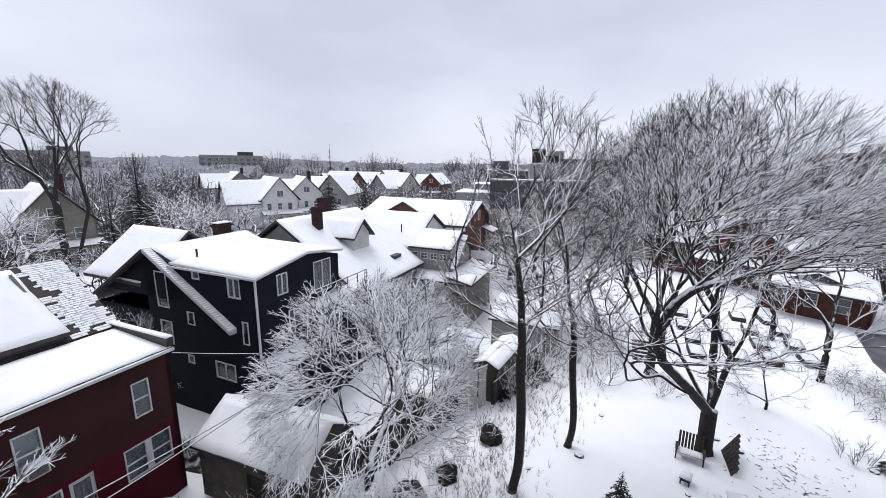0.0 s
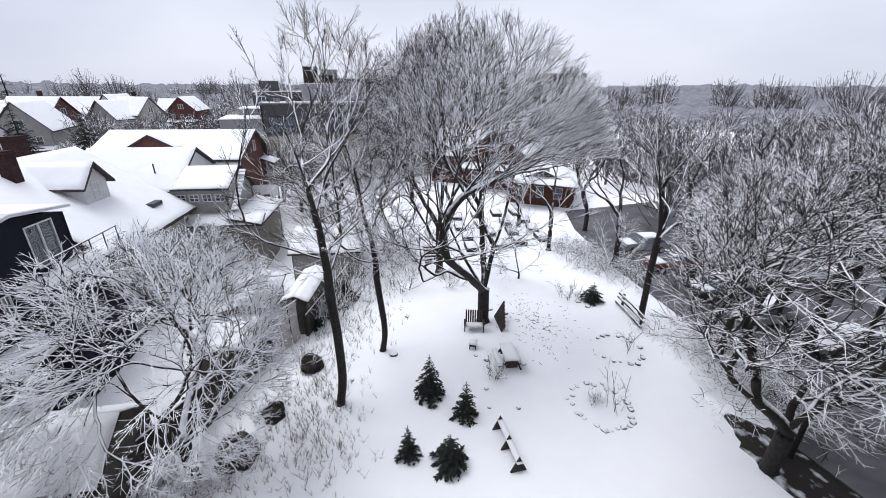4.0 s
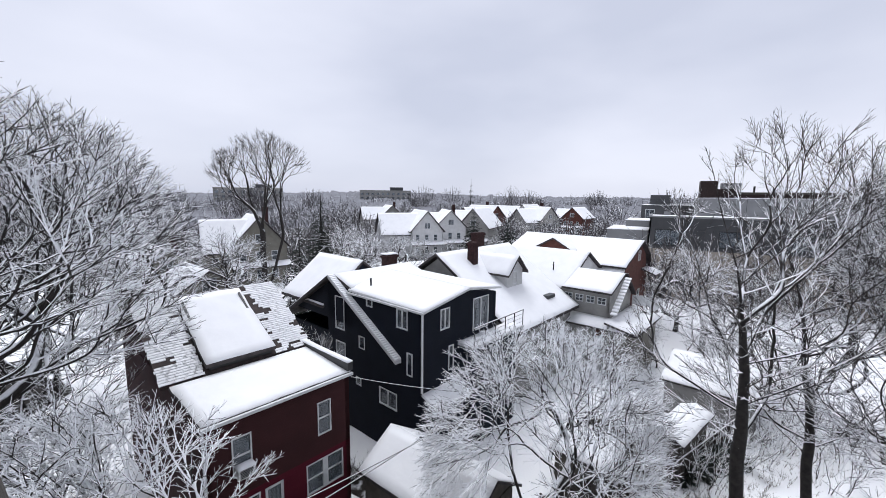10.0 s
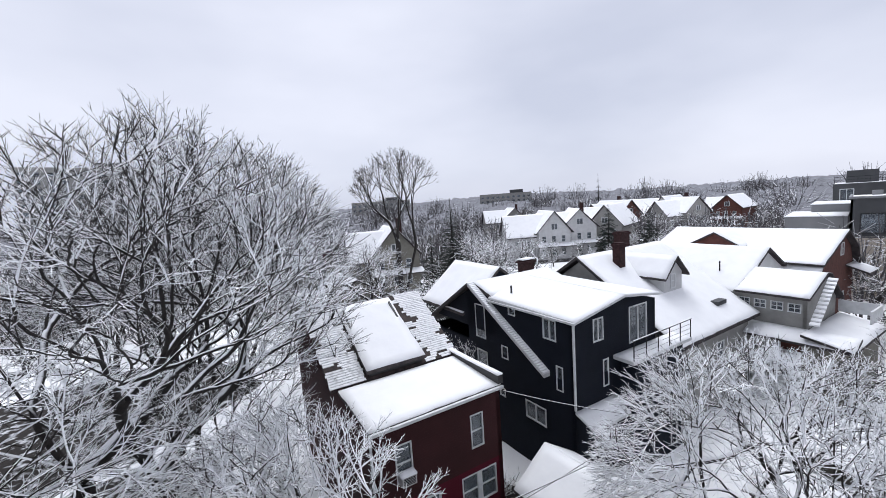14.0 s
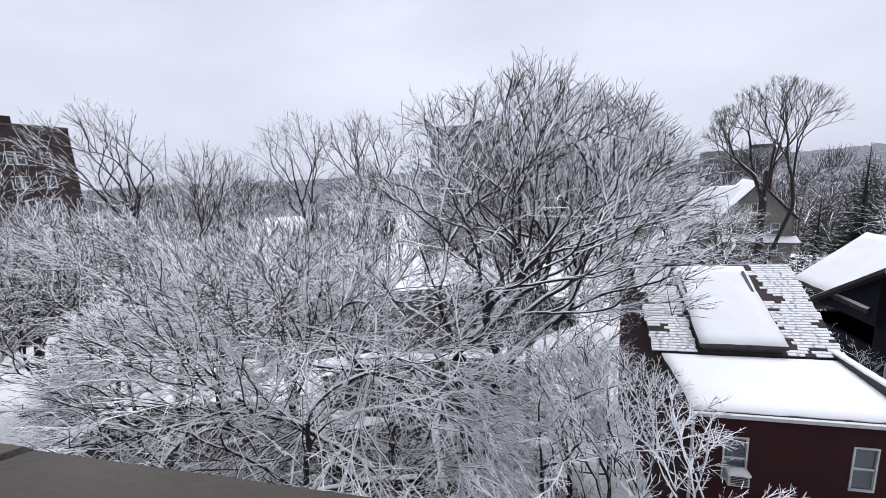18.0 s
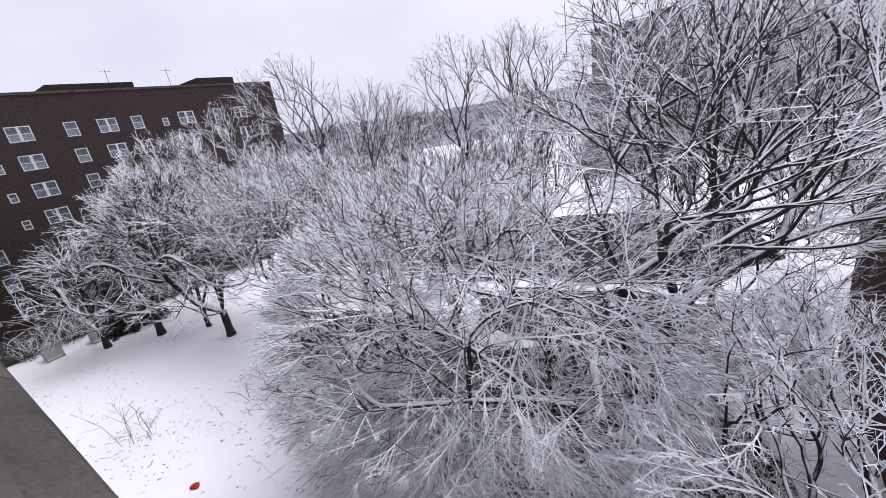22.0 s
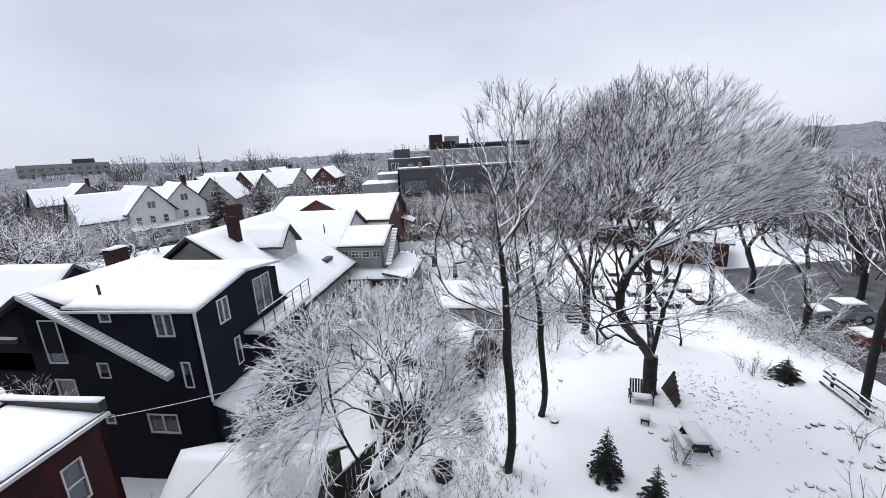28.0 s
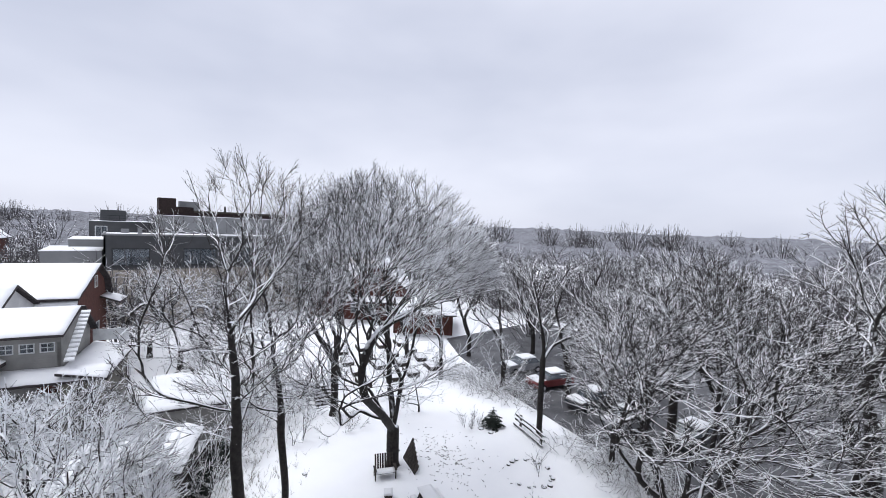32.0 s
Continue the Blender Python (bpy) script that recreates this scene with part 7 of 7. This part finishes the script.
shrub("yard_sapling", 8.4, 8.9, 1.8, 0.5, 207, "thin upright stems in the yard snow", "twig_thin", 6, "bushes in the yard", twig_n=3)
shrub("ring_shrub", 11.9, -14.9, 0.8, 0.5, 208, "small pale shrub inside the stone ring", "twig_heavy", 16, "garden shrubs")
shrub("ring_shrub", 11.2, -15.4, 2.4, 0.8, 209, "thin sapling inside the stone ring", "twig_thin", 5, "garden shrubs")
shrub("ring_shrub", 14.9, -19.6, 1.6, 0.7, 210, "small bare sapling among stones", "twig_thin", 6, "garden shrubs")
shrub("garden_shrub", 15.2, -11.0, 1.3, 0.4, 211, "upright tuft of bare stems in the garden", "twig_thin", 12, "garden shrubs")
shrub("garden_shrub", 21.5, -20.2, 1.2, 1.0, 212, "low tangled shrub under snow", "twig", 22, "garden shrubs")
shrub("brush_heap", 26.4, -12.8, 1.0, 1.6, 213, "pile of cut brush under snow", "twig", 40, "", twig_n=6, category="brush pile")
for k, (x, y) in enumerate(((24.0, -3.2), (25.8, -4.3), (27.4, -5.6), (29.6, -7.0), (31.5, -8.8), (33.0, -10.5), (27.0, -8.8), (30.2, -10.4), (33.5, -14.0))):
    shrub("hedge_shrub", x, y, 2.6 + 0.4 * (k % 3), 1.7, 220 + k, "tall bare shrub white with snow along the fence", "twig_heavy", 22, "shrubs along the garden fence", thin=0.016)


def scattered(name, label, category, count, seed, places, grow, mat):
    """Countless small pieces joined into one object."""
    rngs = random.Random(seed)
    wood = Wood()
    for _ in range(count):
        x0, y0, x1, y1, spread = rngs.choice(places)
        t = rngs.random()
        x, y = x0 + (x1 - x0) * t + rngs.gauss(0, spread), y0 + (y1 - y0) * t + rngs.gauss(0, spread)
        grow(wood, rngs, Vector((x, y, ground_height(x, y))))
    ob = part(name, (wood.v[1], wood.f[1]), mat, None)
    return tagged(ob, label, category, "", "stuff")


def grass_tuft(wood, r, p):
    for _ in range(5):
        d = Vector((r.gauss(0, 0.3), r.gauss(0, 0.3), 1)).normalized() * r.uniform(0.12, 0.6)
        wood.tube(1, [p, p + d * 0.6, p + d + Vector((d.x, d.y, -0.1)) * 0.2], [0.005, 0.004, 0.002], 3)


def litter(wood, r, p):
    a = r.uniform(0, 6.28)
    d = Vector((math.cos(a), math.sin(a), r.uniform(-0.05, 0.2))) * r.uniform(0.05, 0.22)
    wood.tube(1, [p + Vector((0, 0, 0.01)), p + d + Vector((0, 0, 0.02))], [r.uniform(0.008, 0.03), 0.006], 3)


def bramble(wood, r, p):
    d = Vector((r.gauss(0, 0.7), r.gauss(0, 0.7), 1)).normalized() * r.uniform(0.6, 1.7)
    q = p + d * 0.6 + Vector((r.gauss(0, 0.1), r.gauss(0, 0.1), 0))
    e = p + d + Vector((d.x * 0.8, d.y * 0.8, -0.25 * d.z))
    wood.tube(1, [p, q, e], [0.016, 0.013, 0.008], 3)
    for _ in range(3):
        s = q.lerp(e, r.random())
        wood.tube(1, [s, s + Vector((r.gauss(0, 0.25), r.gauss(0, 0.25), r.gauss(0.05, 0.2)))], [0.011, 0.007], 3)


M["dry_grass"] = material("dry_grass", (0.10, 0.085, 0.065), 0.9, (0.20, 0.18, 0.15), 5.0)
M["leaf_litter"] = material("leaf_litter", (0.022, 0.016, 0.012), 0.95, (0.05, 0.038, 0.03), 6.0)
scattered("dry_grass", "dry grass blades poking through the snow", "grass", 1300, 1, [(12.5, 0.5, 21, -3.0, 1.2), (14.5, 0.0, 25, -5.5, 1.3), (21, -3.5, 30, -8.5, 1.5), (12, -2, 17, -2.5, 1.0), (11.5, 5.5, 13.5, 1.5, 0.8)], grass_tuft, "dry_grass")
scattered("leaf_litter", "dark leaves and sticks lying on the snow", "litter", 720, 2, [(17, -15.5, 19.5, -16.5, 1.2), (5.5, 11, 9, 10.5, 0.8), (-26, 12, -22, 9, 1.6), (-22, 13, -10, 10, 1.6), (19, -16, 22, -16.5, 1.0), (-38, 12, -24, 10, 2.0)], litter, "leaf_litter")
scattered("bramble_thicket", "tangled brambles and bare stems dusted with snow", "thicket", 6500, 3, [(-9, 12.5, 1.5, 11.0, 1.2), (-21, 16.5, -4, 13.5, 1.3), (-6, 14.5, 3.5, 11.5, 1.1), (-10, 12, 2, 8.5, 1.5), (2.5, 9.5, 9, 6.0, 1.2), (9, 5.5, 13, 3.2, 0.8), (-14, 17, 0, 18, 2.0), (1, 20, 5, 13, 1.2), (21.5, -27, 30, -26, 1.2), (15, -25, 8, -23, 1.2)], bramble, "twig")

# ---------------------------------------------------------------- parking lot and cars
M["car_red"] = material("red_car_paint", (0.16, 0.03, 0.03), 0.3, (0.18, 0.035, 0.035), 2.0)
M["car_dark"] = material("dark_car_paint", (0.02, 0.022, 0.026), 0.3, (0.025, 0.027, 0.03), 2.0)
M["car_silver"] = material("silver_car_paint", (0.30, 0.31, 0.32), 0.35, (0.33, 0.34, 0.35), 2.0, metal=0.4)
M["tyre"] = material("tyre_rubber", (0.015, 0.015, 0.016), 0.8, (0.025, 0.025, 0.025), 9.0)


def lot():
    bm = bmesh.new()
    edge = [(-6, -21.0), (7.5, -21.3), (12.0, -24.6), (16.0, -25.6), (24.0, -27.0), (34.0, -30.0), (40.0, -33.0), (40.0, -52.0), (-14, -56.0)]
    slab(bm, [(a, b, 0.115) for a, b in edge], 0.4)
    bmesh.ops.recalc_face_normals(bm, faces=bm.faces)
    me = part("parking_lot", bm, "asphalt", None)
    tagged(me, "wet dark asphalt parking lot with slush", "parking lot", "", "structure")


lot()


def car(x, y, rz, paint, label):
    c = thing("parked_car", pose(x, y, 0.12, 0, 0, rz), label, "car", "parked cars")
    side = [(-2.2, 0.35), (2.15, 0.35), (2.2, 0.7), (1.95, 0.85), (1.0, 0.95), (-1.9, 0.98), (-2.2, 0.8)]
    cab = [(0.95, 0.95), (0.35, 1.4), (-1.2, 1.43), (-1.75, 0.98)]

    def prism(profile, w0, w1):
        bm = bmesh.new()
        zs = [p[1] for p in profile]
        lo, hi = min(zs), max(zs)
        a = [bm.verts.new((px, w0 + (w1 - w0) * (pz - lo) / (hi - lo), pz)) for px, pz in profile]
        b = [bm.verts.new((px, -(w0 + (w1 - w0) * (pz - lo) / (hi - lo)), pz)) for px, pz in profile]
        bm.faces.new(a)
        bm.faces.new(b[::-1])
        n = len(a)
        for i in range(n):
            bm.faces.new((a[i], b[i], b[(i + 1) % n], a[(i + 1) % n]))
        bmesh.ops.recalc_face_normals(bm, faces=bm.faces)
        bmesh.ops.bevel(bm, geom=list(bm.edges), offset=0.05, segments=2, affect="EDGES")
        return bm

    part("body", prism(side, 0.9, 0.88), paint, c)
    part("cabin", prism(cab, 0.84, 0.68), "glass", c, "dark glazed cabin")
    part("roof", boxes((-1.15, -0.66, 1.42, 0.3, 0.66, 1.46)), paint, c)
    for wx, wy in product((-1.35, 1.35), (-0.86, 0.86)):
        bm = bmesh.new()
        bmesh.ops.create_cone(bm, cap_ends=True, segments=18, radius1=0.33, radius2=0.33, depth=0.2)
        bmesh.ops.transform(bm, matrix=pose(wx, wy, 0.33, 90, 0, 0), verts=bm.verts)
        wheel = part("wheel", bm, "tyre", c)
        bm = bmesh.new()
        bmesh.ops.create_cone(bm, cap_ends=True, segments=12, radius1=0.18, radius2=0.18, depth=0.215)
        bmesh.ops.transform(bm, matrix=pose(wx, wy, 0.33, 90, 0, 0), verts=bm.verts)
        part("rim", bm, "ac", wheel)
    for wy in (-0.6, 0.6):
        part("headlight", boxes((2.16, wy - 0.16, 0.6, 2.215, wy + 0.16, 0.72)), "glass", c)
    snow_on(c, [((-1.25, -0.7, 1.46), (0.4, -0.7, 1.46), (0.4, 0.7, 1.46), (-1.25, 0.7, 1.46))], 0.14, 6, step=0.2, ragged=0.05)
    snow_on(c, [((1.0, -0.8, 0.96), (2.0, -0.8, 0.88), (2.0, 0.8, 0.88), (1.0, 0.8, 0.96))], 0.1, 7, step=0.2, ragged=0.05)


for x, y, rz, paint, lab in ((22.6, -31.2, 75, "car_red", "red hatchback with snow on roof and bonnet"), (18.0, -30.6, 80, "car_dark", "dark saloon with snow on roof and bonnet"), (14.4, -29.8, 82, "car_silver", "silver car with snow on roof and bonnet"),
                            (10.6, -31.0, 80, "car_dark", "black car with snow on roof and bonnet"), (26.8, -32.2, 75, "car_silver", "grey car with snow on roof and bonnet"), (16.0, -40.5, 262, "car_dark", "dark car with snow, far row of the lot"), (20.5, -41.5, 262, "car_silver", "silver car with snow, far row of the lot")):
    car(x, y, rz, paint, lab)

# ---------------------------------------------------------------- far garden beds and courtyard


def raised_bed(x, y, rz, L, W):
    b = thing("raised_bed", pose(x, y, 0, 0, 0, rz), "wooden raised garden bed filled with snow", "planter", "raised garden beds")
    for q in ((0, 0, L, 0.05), (0, W - 0.05, L, W), (0, 0.05, 0.05, W - 0.05), (L - 0.05, 0.05, L, W - 0.05)):
        part("board", boxes((q[0], q[1], -0.1, q[2], q[3], 0.4)), "wood", b)
    snow_on(b, [((0.05, 0.05, 0.3), (L - 0.05, 0.05, 0.3), (L - 0.05, W - 0.05, 0.3), (0.05, W - 0.05, 0.3))], 0.14, 5, step=0.3, ragged=0.05)


rng = random.Random(12)
for i in range(4):
    for j in range(4):
        raised_bed(31.5 + i * 3.0 + rng.uniform(-0.3, 0.3), -17.5 - j * 2.6 - i * 0.6 + rng.uniform(-0.2, 0.2), -15 + rng.uniform(-6, 6), 2.0, 1.1)


def garden_steps():
    s = thing("timber_steps", pose(30.2, -13.2, 0, 0, 0, -10), "stack of dark timber steps edged with snow", "steps")
    for k in range(6):
        part("tread", boxes((k * 0.32, 0, 0.02 + k * 0.16, k * 0.32 + 0.34, 1.3, 0.16 + k * 0.16)), "wood", s)
        snow_on(s, [((k * 0.32 + 0.06, 0.02, 0.16 + k * 0.16), (k * 0.32 + 0.3, 0.02, 0.16 + k * 0.16), (k * 0.32 + 0.3, 1.28, 0.16 + k * 0.16), (k * 0.32 + 0.06, 1.28, 0.16 + k * 0.16))], 0.06, k, step=0.2, ragged=0.03)


garden_steps()
for k, (x, z) in enumerate(((23.0, 4.6), (30.8, 9.4), (38.0, 6.6), (17.5, 1.8))):
    air_conditioner(BLOCK @ pose(-x, 0.02, z, 0, 0, 180), "white air conditioner jutting from the brick wall, snow on top", "air conditioners on the block", 0.66, 0.55, 0.45)
shrub("courtyard_sapling", -25.0, 10.1, 3.0, 0.7, 301, "thin staked sapling in the courtyard snow", "twig_thin", 4, "courtyard saplings", twig_n=6)
shrub("courtyard_sapling", -24.0, 10.6, 2.4, 0.6, 302, "thin staked sapling in the courtyard snow", "twig_thin", 3, "courtyard saplings", twig_n=6)


def crate(x, y):
    c = thing("compost_crate", pose(x, y, 0, 0, 0, GRID), "wooden slatted compost crate in the courtyard", "crate", "compost crates")
    for k in range(5):
        for q in ((0, 0, 1.3, 0.03), (0, 1.17, 1.3, 1.2), (0, 0.03, 0.03, 1.17), (1.27, 0.03, 1.3, 1.17)):
            part("slat", boxes((q[0], q[1], 0.02 + k * 0.22, q[2], q[3], 0.18 + k * 0.22)), "wood_pale", c)


crate(-44.8, 14.6)
crate(-43.8, 17.6)
for k in range(7):
    shrub("courtyard_hedge", -46.5 + 0.3 * k, 15.0 + 2.2 * k, 2.4, 1.6, 310 + k, "dark hedge shrub below the brick wing, snow on top", "twig", 26, "hedge below the wing", thin=0.02)


def red_cloth():
    bm = bmesh.new()
    bmesh.ops.create_icosphere(bm, subdivisions=2, radius=0.16)
    for v in bm.verts:
        v.co *= 1 + 0.5 * noise.noise(v.co * 9)
        v.co.z = v.co.z * 0.5 + 0.07
        v.co.x *= 1.4
    ob = part("red_cloth", bm, "red_cloth", None, "", True)
    ob.matrix_world = pose(-18.0, 9.0, ground_height(-18.0, 9.0), 0, 0, 30)
    tagged(ob, "small crumpled red cloth lying on the courtyard snow", "cloth")


M["red_cloth"] = material("red_cloth", (0.35, 0.02, 0.02), 0.8, (0.45, 0.04, 0.04), 9.0)
red_cloth()
